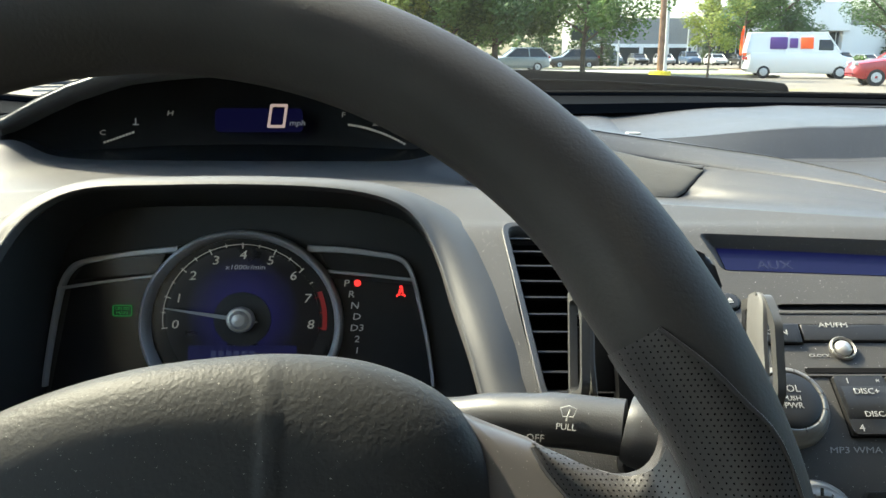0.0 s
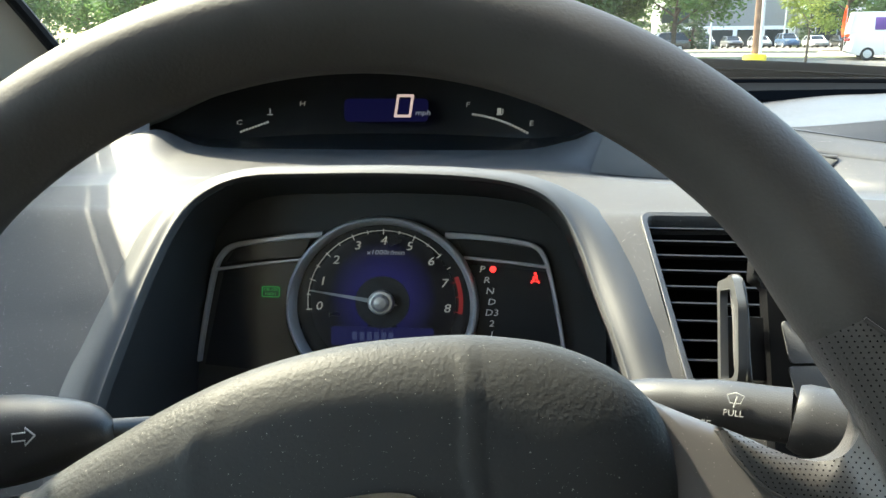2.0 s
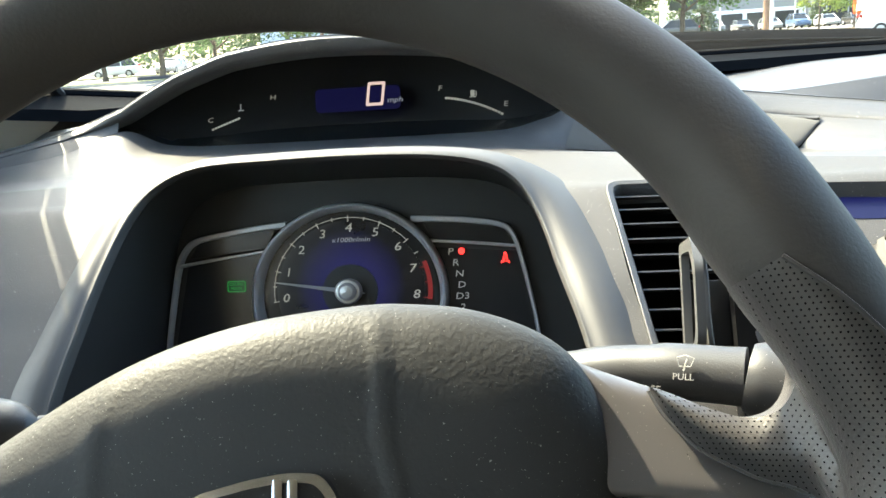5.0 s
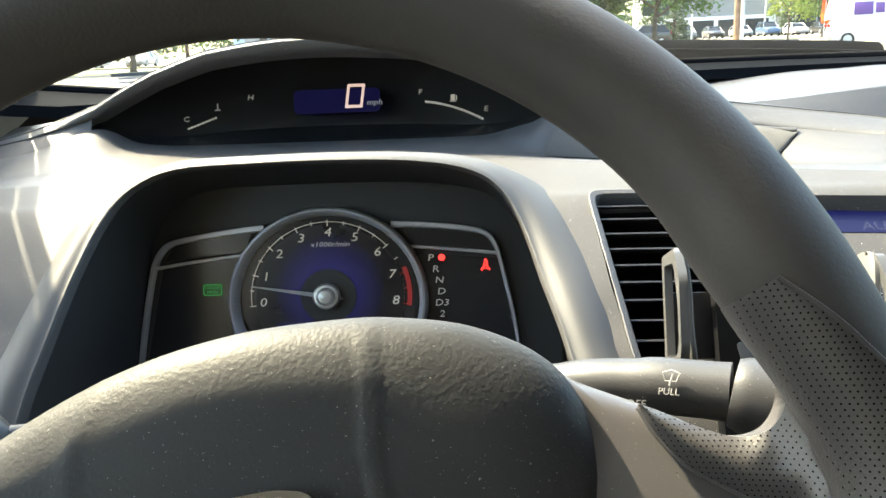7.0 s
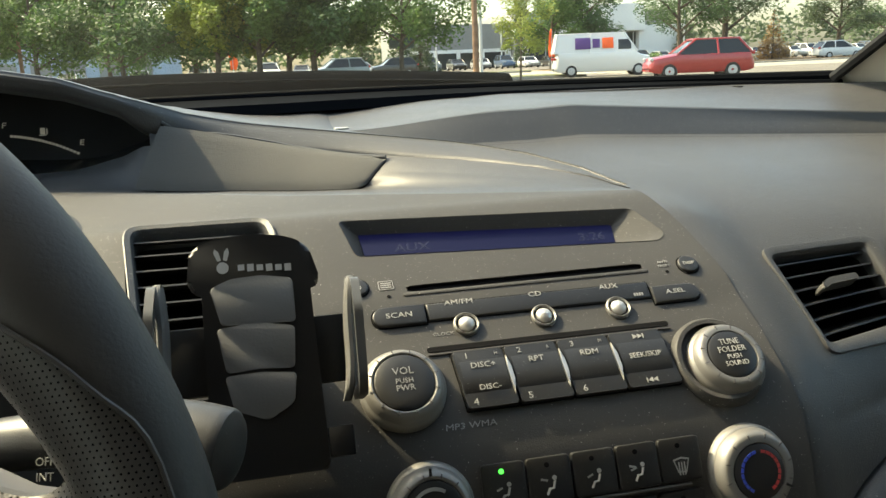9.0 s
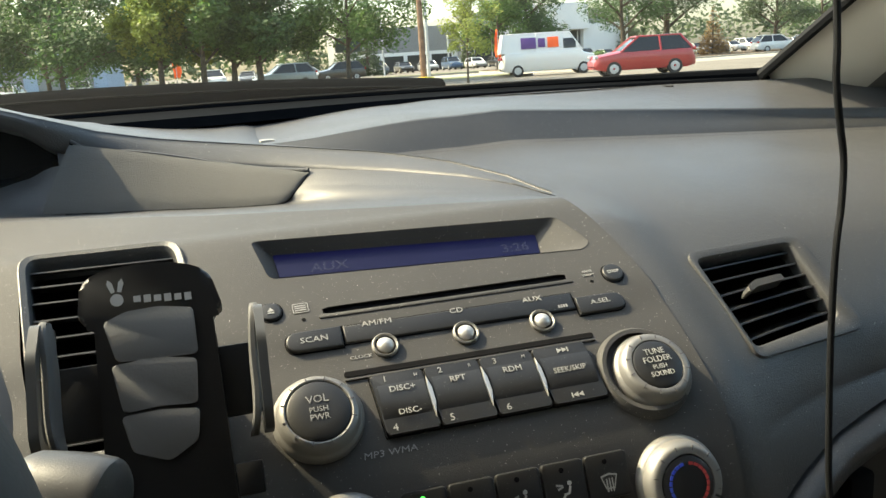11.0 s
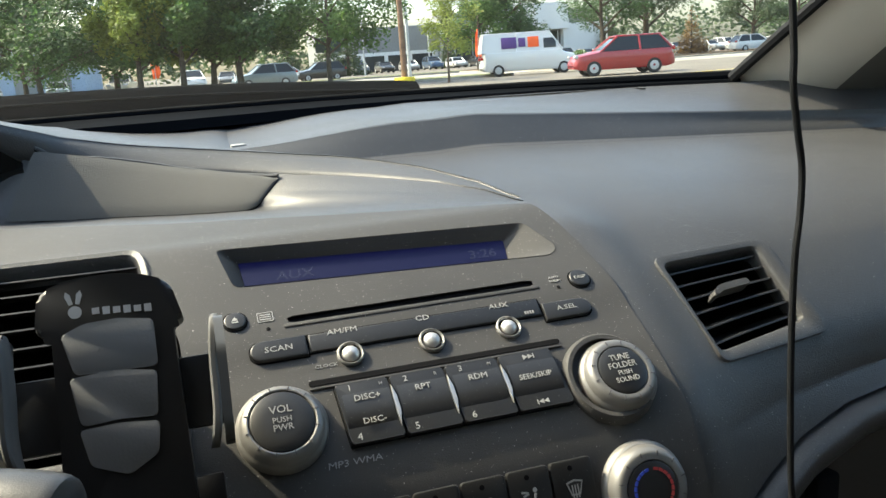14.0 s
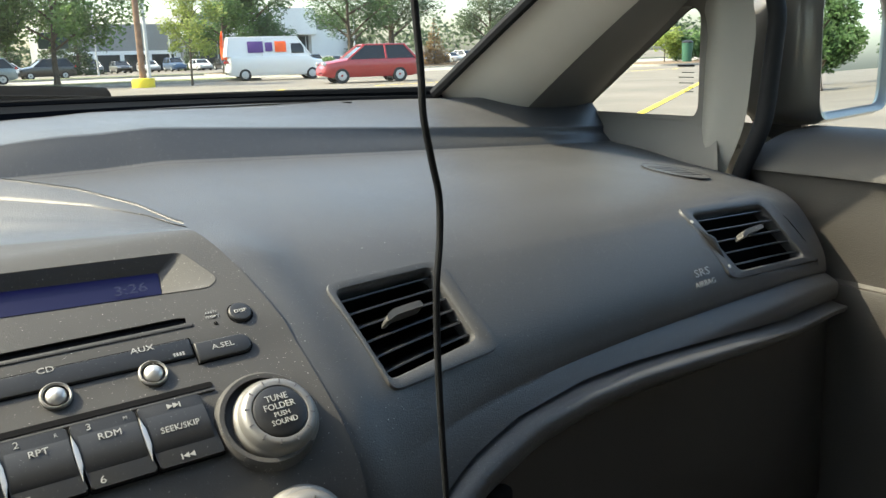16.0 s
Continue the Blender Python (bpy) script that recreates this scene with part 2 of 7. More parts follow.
def tube(path, radius, n=10, bm=None, cap=True, flat=1.0):
    """A round bar along a path; radius a number or one for each point."""
    bm = bm or bmesh.new()
    P = [Vector(p) for p in path]
    rad = radius if isinstance(radius, (list, tuple)) else [radius] * len(P)
    side = None
    rings = []
    for i, p in enumerate(P):
        d = (P[min(i + 1, len(P) - 1)] - P[max(i - 1, 0)]).normalized()
        if side is None:
            side = d.orthogonal().normalized()
        side = (side - d * side.dot(d)).normalized()
        up = d.cross(side)
        rings.append([bm.verts.new(p + rad[i] * (math.cos(a) * side + flat * math.sin(a) * up)) for a in (2 * math.pi * k / n for k in range(n))])
    for a, b in zip(rings, rings[1:]):
        for k in range(n):
            bm.faces.new((a[k], a[(k + 1) % n], b[(k + 1) % n], b[k]))
    if cap:
        bm.faces.new(rings[0][::-1])
        bm.faces.new(rings[-1])
    return bm


def lathe(profile, m, n=40, bm=None):
    """Turns (radius, height) pairs about the local z of m."""
    rows = [[m @ Vector((r * math.cos(a), r * math.sin(a), h)) for a in (2 * math.pi * k / n for k in range(n))] for r, h in profile]
    b = grid(rows, closed_v=True, bm=bm)
    for r, row in ((profile[0][0], 0), (profile[-1][0], -1)):
        pass
    return b


def box(m, size, bevel=0.0, seg=2, bm=None):
    b = bmesh.new()
    bmesh.ops.create_cube(b, size=1)
    bmesh.ops.transform(b, matrix=Matrix.Diagonal((*size, 1)), verts=b.verts)
    if bevel:
        bmesh.ops.bevel(b, geom=b.edges[:], offset=bevel, segments=seg, affect="EDGES", profile=0.5)
    bmesh.ops.transform(b, matrix=m, verts=b.verts)
    return merge(bm, b)


def merge(bm, b):
    if bm is None:
        return b
    me = bpy.data.meshes.new("tmp")
    b.to_mesh(me)
    b.free()
    bm.from_mesh(me)
    bpy.data.meshes.remove(me)
    return bm


def prism(outline, m, depth, bevel=0.0, seg=2, bm=None):
    """An outline in local x, y of m, from z = 0 up to depth, with its top edge rounded."""
    b = bmesh.new()
    k = len(outline)
    lo = [b.verts.new((x, y, 0)) for x, y in outline]
    hi = [b.verts.new((x, y, depth)) for x, y in outline]
    b.faces.new(lo[::-1])
    top = b.faces.new(hi)
    for i in range(k):
        b.faces.new((lo[i], lo[(i + 1) % k], hi[(i + 1) % k], hi[i]))
    if bevel:
        bmesh.ops.bevel(b, geom=list(top.edges), offset=bevel, segments=seg, affect="EDGES", profile=0.5)
    bmesh.ops.transform(b, matrix=m, verts=b.verts)
    return merge(bm, b)


def rounded(w, h, r, n=5, cx=0.0, cy=0.0):
    """A rectangle with rounded corners, counter-clockwise."""
    out = []
    for sx, sy, a0 in ((1, 1, 0), (-1, 1, 90), (-1, -1, 180), (1, -1, 270)):
        for k in range(n + 1):
            a = radians(a0 + 90 * k / n)
            out.append((cx + sx * (w / 2 - r) + r * math.cos(a), cy + sy * (h / 2 - r) + r * math.sin(a)))
    return out


def round_poly(pts, r, n=4):
    """Any polygon with its corners rounded."""
    out = []
    k = len(pts)
    for i in range(k):
        p, a, b = Vector(pts[i]), Vector(pts[i - 1]), Vector(pts[(i + 1) % k])
        ua, ub = (a - p), (b - p)
        rr = min(r, ua.length * 0.45, ub.length * 0.45)
        p1, p2 = p + ua.normalized() * rr, p + ub.normalized() * rr
        for j in range(n + 1):
            t = j / n
            q = p1 * (1 - t) ** 2 + p * 2 * t * (1 - t) + p2 * t * t
            out.append((q.x, q.y))
    return out


def ring(outer, inner, m, depth, bm=None):
    """A flat frame between two outlines of equal count, standing up from z = 0."""
    rows = [[m @ Vector((x, y, z)) for x, y in o] for o, z in ((outer, 0), (outer, depth), (inner, depth), (inner, 0))]
    return grid(rows + [rows[0]], closed_v=True, bm=bm)


TEXTS = []


def text(body, size, m, mat, parent, name="lettering", bold=0.0, align="CENTER", shear=0.0, wide=1.0, label=""):
    cu = bpy.data.curves.new(name, "FONT")
    cu.body, cu.size, cu.align_x, cu.align_y, cu.extrude, cu.offset, cu.shear = body, size, align, "CENTER", 0.00012, bold, shear
    cu.resolution_u = 2
    ob = bpy.data.objects.new(name, cu)
    scene.collection.objects.link(ob)
    dg = bpy.context.evaluated_depsgraph_get()
    me = bpy.data.meshes.new_from_object(ob.evaluated_get(dg))
    bpy.data.objects.remove(ob)
    me.materials.clear()
    me.transform(m @ Matrix.Diagonal((wide, 1, 1, 1)))
    return part(name, me, mat, parent, label, smooth=False)


def inside(p, poly):
    x, y = p
    c = False
    for (x0, y0), (x1, y1) in zip(poly, poly[1:] + poly[:1]):
        if (y0 > y) != (y1 > y) and x < (x1 - x0) * (y - y0) / (y1 - y0) + x0:
            c = not c
    return c


def nearest(p, poly):
    best = None
    for (x0, y0), (x1, y1) in zip(poly, poly[1:] + poly[:1]):
        dx, dy = x1 - x0, y1 - y0
        q = dx * dx + dy * dy or 1e-12
        t = max(0, min(1, ((p[0] - x0) * dx + (p[1] - y0) * dy) / q))
        a = (x0 + t * dx, y0 + t * dy)
        d = (a[0] - p[0]) ** 2 + (a[1] - p[1]) ** 2
        if best is None or d < best[0]:
            best = (d, a)
    return best[1]


def sheet(place, u0, u1, v0, v1, du, dv, outer=None, holes=()):
    """A curved sheet place(u, v), cut to an outer outline, with holes; cut edges lie on the outlines."""
    nu, nv = max(2, round((u1 - u0) / du)), max(2, round((v1 - v0) / dv))
    uv = {}
    keep = []
    for i in range(nu):
        for j in range(nv):
            c = (u0 + (u1 - u0) * (i + 0.5) / nu, v0 + (v1 - v0) * (j + 0.5) / nv)
            ok = (outer is None or inside(c, outer))
            for h in holes:
                if inside(c, h):
                    ok = False
            if ok:
                keep.append((i, j))
    kept = set(keep)
    count = {}
    for i, j in keep:
        for k in ((i, j), (i + 1, j), (i + 1, j + 1), (i, j + 1)):
            count[k] = count.get(k, 0) + 1
    for (i, j), c in count.items():
        p = (u0 + (u1 - u0) * i / nu, v0 + (v1 - v0) * j / nv)
        if c < 4:
            edge = i in (0, nu) or j in (0, nv)
            cands = list(holes) + ([outer] if outer else [])
            best = None
            for h in cands:
                q = nearest(p, h)
                d = math.hypot(q[0] - p[0], q[1] - p[1])
                if best is None or d < best[0]:
                    best = (d, q)
            if best and best[0] < 1.6 * max(du, dv):
                p = best[1]
        uv[(i, j)] = p
    bm = bmesh.new()
    vs = {k: bm.verts.new(place(*p)) for k, p in uv.items()}
    for i, j in keep:
        bm.faces.new([vs[k] for k in ((i, j), (i + 1, j), (i + 1, j + 1), (i, j + 1))])
    return bm


class Profile:
    """A smooth line of (y, z) points, by its length from the first."""

    def __init__(self, pts, n=8):
        self.p = [(q.y, q.z) for q in spline([(0, y, z) for y, z in pts], n)]
        self.s = [0.0]
        for a, b in zip(self.p, self.p[1:]):
            self.s.append(self.s[-1] + math.hypot(b[0] - a[0], b[1] - a[1]))
        self.length = self.s[-1]

    def at(self, s):
        i = min(max(0, np.searchsorted(self.s, s) - 1), len(self.s) - 2)
        t = (s - self.s[i]) / (self.s[i + 1] - self.s[i])
        (a, b), (c, d) = self.p[i], self.p[i + 1]
        return a + (c - a) * t, b + (d - b) * t

    def of_z(self, z):
        for i in range(len(self.p) - 1):
            (y0, z0), (y1, z1) = self.p[i], self.p[i + 1]
            if min(z0, z1) <= z <= max(z0, z1) and z1 != z0:
                return self.s[i] + (self.s[i + 1] - self.s[i]) * (z - z0) / (z1 - z0)
        return self.length if z > self.p[-1][1] else 0.0

    def of_y(self, y):
        for i in range(len(self.p) - 1):
            (y0, z0), (y1, z1) = self.p[i], self.p[i + 1]
            if min(y0, y1) <= y <= max(y0, y1) and y1 != y0:
                return self.s[i] + (self.s[i + 1] - self.s[i]) * (y - y0) / (y1 - y0)
        return self.length if y > self.p[-1][0] else 0.0

    def frame_at(self, x, s, off=0.0, roll=0.0):
        (y0, z0), (y1, z1) = self.at(s - 0.004), self.at(s + 0.004)
        y, z = self.at(s)
        v = Vector((0, y1 - y0, z1 - z0)).normalized()
        u = Vector((1, 0, 0))
        w = u.cross(v)
        m = Matrix((u, v, w)).transposed().to_4x4()
        return Matrix.Translation(Vector((x, y, z)) + w * off) @ m @ pose(0, 0, 0, 0, 0, roll)


# ---- the dashboard ----
PB = Profile([(0.36, 0.75), (0.364, 0.85), (0.372, 0.89), (0.384, 0.926), (0.398, 0.948), (0.419, 0.968), (0.436, 0.981), (0.457, 0.998),
              (0.503, 1.026), (0.524, 1.031), (0.56, 1.037), (0.60, 1.040), (0.64, 1.041)])
sz, sy = PB.of_z, PB.of_y


def on_b(x, s):
    y, z = PB.at(s)
    return Vector((x, y, z))


ARCH_CREST = [(-0.226, 0.352, 0.88), (-0.224, 0.395, 0.945), (-0.220, 0.430, 0.982), (-0.216, 0.460, 1.010), (-0.210, 0.485, 1.032), (-0.197, 0.497, 1.047), (-0.172, 0.500, 1.0565),
              (-0.130, 0.500, 1.0585), (-0.082, 0.500, 1.059), (-0.035, 0.500, 1.057), (-0.004, 0.499, 1.051), (0.013, 0.493, 1.040), (0.024, 0.478, 1.022), (0.032, 0.455, 1.002),
              (0.040, 0.430, 0.984), (0.046, 0.410, 0.966), (0.052, 0.390, 0.945), (0.058, 0.352, 0.88)]
ARCH_FOOT = [(-0.252, 0.371, 0.89), (-0.247, 0.397, 0.948), (-0.243, 0.434, 0.980), (-0.240, 0.470, 1.006), (-0.236, 0.505, 1.0265), (-0.222, 0.545, 1.0345), (-0.185, 0.572, 1.038),
             (-0.130, 0.580, 1.0385), (-0.082, 0.580, 1.0385), (-0.035, 0.580, 1.0385), (0.005, 0.572, 1.038), (0.030, 0.545, 1.0345), (0.043, 0.510, 1.0275), (0.053, 0.475, 1.010),
             (0.061, 0.450, 0.9925), (0.067, 0.425, 0.9725), (0.072, 0.400, 0.950), (0.078, 0.371, 0.89)]
crest, foot = spline(ARCH_CREST, 4), spline(ARCH_FOOT, 4)

# ledge between the lower panel and the upper dash
LEDGE = [(-0.45, 0.535), (-0.36, 0.549), (-0.29, 0.558), (-0.255, 0.572), (-0.16, 0.590), (-0.06, 0.598), (0.006, 0.594), (0.08, 0.574), (0.146, 0.553), (0.246, 0.534), (0.358, 0.515)]
RIGHT_EDGE = [(0.358, 0.515), (0.366, 0.495), (0.372, 0.478), (0.3805, 0.447), (0.385, 0.412), (0.388, 0.392), (0.389, 0.375), (0.389, 0.365)]
outer = [(-0.45, 0.0), (0.389, 0.0)] + [(x, sy(y)) for x, y in RIGHT_EDGE[::-1]] + [(x, sy(y)) for x, y in LEDGE[::-1]]
arch_hole = [(p.x, sy(p.y) if p.y < 0.60 else PB.length) for p in foot]
arch_hole = [(-0.252, sz(0.80))] + [(x + (0.004 if x < -0.09 else -0.004), s - 0.003) for x, s in arch_hole] + [(0.078, sz(0.80))]
VENT_A = round_poly([(0.060, sy(0.512)), (0.0665, sy(0.452)), (0.0745, sy(0.416)), (0.084, sy(0.411)), (0.150, sy(0.411)), (0.152, sy(0.452)), (0.137, sy(0.507)), (0.128, sy(0.513))], 0.006)
DISPLAY = round_poly([(0.1735, sy(0.5045)), (0.346, sy(0.496)), (0.358, sy(0.476)), (0.352, sy(0.4715)), (0.180, sy(0.4785))], 0.004)
SLOT = rounded(0.132, 0.0042, 0.002, 3, 0.2685, sy(0.4565))

dashboard = thing("dashboard", "grey moulded plastic car dashboard with silver arch over the gauges", "dashboard", (0.26, 0.36, 0.75))
lower_panel = part("centre_panel", sheet(on_b, -0.45, 0.39, 0.0, PB.length, 0.004, 0.004, outer, [arch_hole, VENT_A[::1], DISPLAY, SLOT]), M_PANEL, dashboard, "smooth dark grey centre stack panel")


def well(outline, depth, mat, name, parent, shrink=1.0, label=""):
    """Walls from an outline in the panel down to a floor."""
    cx, cs = sum(p[0] for p in outline) / len(outline), sum(p[1] for p in outline) / len(outline)
    rows = []
    for d, k in ((0, 1), (depth * 0.15, 1 - (1 - shrink) * 0.2), (depth, shrink)):
        row = []
        for x, s in outline:
            f = PB.frame_at(x, s)
            p = PB.frame_at(cx + (x - cx) * k, cs + (s - cs) * k)
            row.append(p @ Vector((0, 0, -d)))
        rows.append(row)
    bm = grid(rows, closed_v=True)
    bm.verts.ensure_lookup_table()
    n = len(outline)
    bm.faces.new(bm.verts[2 * n:3 * n])
    return part(name, bm, mat, parent, label)


# silver arch and dark hood over the gauges
rows = []
for c, f in zip(crest, foot):
    out = (f - c)
    up = Vector((0, -0.35, 0.93))
    side = Vector((0, -0.6, 0.75)) if abs(out.x) < 0.03 else Vector((0, -0.55, 0.8))
    rows.append([c + Vector((0, 0.003, -0.0065)) - out.normalized() * 0.001, c + Vector((0, -0.003, -0.003)), c + out * 0.06 + up * 0.0005, c + out * 0.3 + up * 0.004, c + out * 0.65 + up * 0.0028, f - up * 0.001])
part("gauge_arch", grid([spline(r, 3) for r in rows]), M_SILVER, dashboard, "satin silver arch around the gauges")
rows = []
for c in crest:
    back = Vector((-0.096 + (c.x + 0.096) * 0.98, 0.572, 0.90 + (c.z - 0.90) * 0.80))
    a = c + Vector((0, 0.004, -0.007))
    rows.append([a, a.lerp(back, 0.35), back])
part("gauge_hood", grid(rows), M_HOOD, dashboard, "dark hood inside the arch")

# upper dash: ledge, valley, lens sill, lens top, crest, top, screen base at each station
ST = [
    (-0.45, (.535, 1.0320), (.600, 1.030), (.660, 1.034), (.680, 1.040), (.700, 1.044), (.760, 1.047), (.800, 1.055)),
    (-0.40, (.543, 1.0335), (.610, 1.032), (.665, 1.040), (.685, 1.049), (.700, 1.053), (.780, 1.056), (.830, 1.060)),
    (-0.36, (.549, 1.0350), (.620, 1.034), (.675, 1.046), (.690, 1.057), (.700, 1.063), (.800, 1.062), (.870, 1.064)),
    (-0.315, (.554, 1.0358), (.630, 1.036), (.695, 1.060), (.697, 1.069), (.695, 1.0775), (.820, 1.074), (.910, 1.066)),
    (-0.285, (.560, 1.0365), (.632, 1.038), (.700, 1.0475), (.690, 1.082), (.685, 1.0910), (.830, 1.085), (.935, 1.068)),
    (-0.255, (.572, 1.0378), (.635, 1.039), (.700, 1.0440), (.680, 1.094), (.675, 1.1030), (.840, 1.094), (.955, 1.070)),
    (-0.210, (.581, 1.0385), (.640, 1.040), (.700, 1.0435), (.675, 1.107), (.670, 1.1165), (.850, 1.104), (.970, 1.071)),
    (-0.140, (.592, 1.0395), (.640, 1.040), (.700, 1.0430), (.670, 1.113), (.665, 1.1235), (.860, 1.110), (.990, 1.073)),
    (-0.060, (.598, 1.0400), (.645, 1.039), (.700, 1.0430), (.675, 1.109), (.670, 1.1195), (.865, 1.104), (1.000, 1.074)),
    (0.000, (.595, 1.0398), (.655, 1.036), (.700, 1.0440), (.685, 1.098), (.680, 1.1090), (.865, 1.094), (1.005, 1.075)),
    (0.035, (.587, 1.0392), (.668, 1.031), (.700, 1.0520), (.693, 1.084), (.690, 1.0960), (.865, 1.085), (1.005, 1.075)),
    (0.055, (.582, 1.0388), (.673, 1.028), (.698, 1.0590), (.700, 1.068), (.697, 1.0885), (.865, 1.080), (1.005, 1.075)),
    (0.080, (.574, 1.0380), (.674, 1.026), (.693, 1.0480), (.706, 1.065), (.712, 1.0790), (.860, 1.074), (1.000, 1.075)),
    (0.120, (.561, 1.0370), (.672, 1.024), (.689, 1.0400), (.702, 1.056), (.716, 1.0700), (.850, 1.066), (1.000, 1.074)),
    (0.160, (.550, 1.0355), (.667, 1.022), (.681, 1.0360), (.694, 1.050), (.712, 1.0640), (.835, 1.060), (0.995, 1.073)),
    (0.200, (.5425, 1.0342), (.655, 1.022), (.668, 1.0340), (.682, 1.046), (.702, 1.0590), (.815, 1.054), (0.990, 1.072)),
    (0.240, (.535, 1.0330), (.615, 1.0255), (.640, 1.0340), (.660, 1.0430), (.684, 1.0545), (.790, 1.0360), (0.985, 1.0570)),
    (0.280, (.5285, 1.0318), (.580, 1.0285), (.605, 1.0340), (.630, 1.0410), (.658, 1.0505), (.760, 1.0300), (0.975, 1.0550)),
    (0.320, (.5215, 1.0305), (.548, 1.0300), (.566, 1.0330), (.588, 1.0380), (.614, 1.0445), (.720, 1.0240), (0.965, 1.0520)),
    (0.345, (.5172, 1.0297), (.530, 1.0300), (.540, 1.0315), (.552, 1.0340), (.568, 1.0375), (.680, 1.0200), (0.955, 1.0500)),
    (0.360, (.5150, 1.0290), (.520, 1.0290), (.523, 1.0290), (.527, 1.0290), (.532, 1.0300), (.640, 1.0160), (0.945, 1.0480)),
]


def station(x):
    """The points of the upper dash at x, smooth between the stations."""
    xs = [r[0] for r in ST]
    i = min(max(0, int(np.searchsorted(xs, x)) - 1), len(ST) - 2)
    t = (x - xs[i]) / (xs[i + 1] - xs[i])
    out = []
    for k in range(1, 8):
        p0, p1, p2, p3 = (Vector(ST[min(max(j, 0), len(ST) - 1)][k]) for j in (i - 1, i, i + 1, i + 2))
        q = 0.5 * ((2 * p1) + (p2 - p0) * t + (2 * p0 - 5 * p1 + 4 * p2 - p3) * t * t + (3 * p1 - p0 - 3 * p2 + p3) * t ** 3)
        out.append(Vector((x, q.x, q.y)))
    return out


XS = [-0.45 + 0.81 * i / 162 for i in range(163)]
LENS_L, LENS_R = -0.318, 0.057
sill_rows = []
for x in XS:
    p = station(x)
    sill_rows.append(spline([p[0] + Vector((0, -0.006, -0.006)), p[0] + Vector((0, 0.001, -0.0004)), p[0].lerp(p[1], 0.5), p[1], p[1].lerp(p[2], 0.6), p[2]], 3))
shelf = part("dash_shelf", grid(sill_rows), M_DASH, dashboard, "matt grey shelf under the speedometer")
top_rows = [spline([station(x)[3] + Vector((0, 0.012, -0.004)), station(x)[3], station(x)[3].lerp(station(x)[4], 0.5) + Vector((0, -0.003, 0)), station(x)[4], station(x)[4].lerp(station(x)[5], 0.12) + Vector((0, 0, 0.0025)),
                    station(x)[5], station(x)[6]], 4) for x in XS]
brow = part("dash_brow", grid(top_rows), M_DASH, dashboard, "grained grey brow over the speedometer")
for side in (-1, 1):
    xs = [x for x in XS if (x < LENS_L + 0.003 if side < 0 else x > LENS_R - 0.003)]
    wing = part("dash_wing", grid([[station(x)[2].lerp(station(x)[3], k / 4) for k in range(5)] for x in xs]), M_DASH, dashboard)

# speaker cloth in the wing
def tree_of(*obs):
    from mathutils.bvhtree import BVHTree
    vs, fs = [], []
    for ob in obs:
        k = len(vs)
        vs += [v.co.copy() for v in ob.data.vertices]
        fs += [tuple(i + k for i in p.vertices) for p in ob.data.polygons]
    return BVHTree.FromPolygons(vs, fs)


WING = tree_of(shelf, brow, wing)
WN = Vector((0.05, -0.62, 0.78)).normalized()


def on_wing(x, y, z, lift):
    hit = WING.ray_cast(Vector((x, y, z)) + WN * 0.05, -WN)
    return (hit[0] if hit[0] else Vector((x, y, z))) + WN * lift


cloth_top = spline([(0.0640, 0.7000, 1.0730), (0.082, 0.7015, 1.0690), (0.105, 0.7020, 1.0640), (0.132, 0.6990, 1.0580), (0.165, 0.6900, 1.0515), (0.195, 0.6780, 1.0465), (0.219, 0.6665, 1.0425), (0.2262, 0.6640, 1.0405)], 6)
cloth_low = spline([(0.0444, 0.6700, 1.0298), (0.066, 0.6705, 1.0275), (0.092, 0.6700, 1.0255), (0.125, 0.6680, 1.0238), (0.160, 0.6620, 1.0225), (0.190, 0.6540, 1.0222), (0.2080, 0.6520, 1.0245), (0.2255, 0.6628, 1.0385)], 6)
# the panel lies as a flat sheet just proud of the dash
proud = max((on_wing(*a.lerp(b, k / 10), 0.0) - a.lerp(b, k / 10)).dot(WN) for a, b in zip(cloth_low, cloth_top) for k in range(11))
cloth = [[a.lerp(b, k / 10) + WN * (max(0.0, min(proud, 0.006)) * math.sin(math.pi * k / 10) ** 0.4 + 0.0006) for k in range(11)] for a, b in zip(cloth_low, cloth_top)]
part("speaker_grille", grid(cloth), M_DASH_MESH, dashboard, "fine textured speaker cloth panel")
part("grille_lip", tube([on_wing(*p, 0.0012) + Vector((0, 0.0012, 0.0012)) for p in cloth_top], 0.0016, 8), M_DASH, dashboard, "rolled lip over the speaker cloth")
part("grille_groove", tube([on_wing(*p, 0.0006) for p in cloth_top], 0.0008, 6), M_VOID, dashboard, "dark gap above the speaker cloth")
part("grille_groove", tube([on_wing(*p, 0.0002) for p in cloth_low[4:]], 0.0005, 6), M_VOID, dashboard)

# passenger side
PQ = [(0.985, 1.076), (0.90, 1.0725), (0.80, 1.0715), (0.736, 1.0712), (0.7295, 1.0710), (0.7265, 1.0700), (0.7245, 1.0675), (0.7095, 1.0490), (0.7070, 1.0468), (0.7020, 1.0457), (0.69, 1.0440), (0.62, 1.0375), (0.56, 1.0300), (0.510, 1.0170), (0.474, 0.999), (0.440, 0.977), (0.408, 0.951), (0.389, 0.925), (0.378, 0.900), (0.372, 0.875), (0.374, 0.862)]


def q_shift(x):
    """How the passenger side runs forward, down and back towards the door."""
    t = max(0.0, x - 0.40)
    e = max(0.0, x - 0.80)
    return 0.08 * t * t + 0.8 * e * e, 0.0


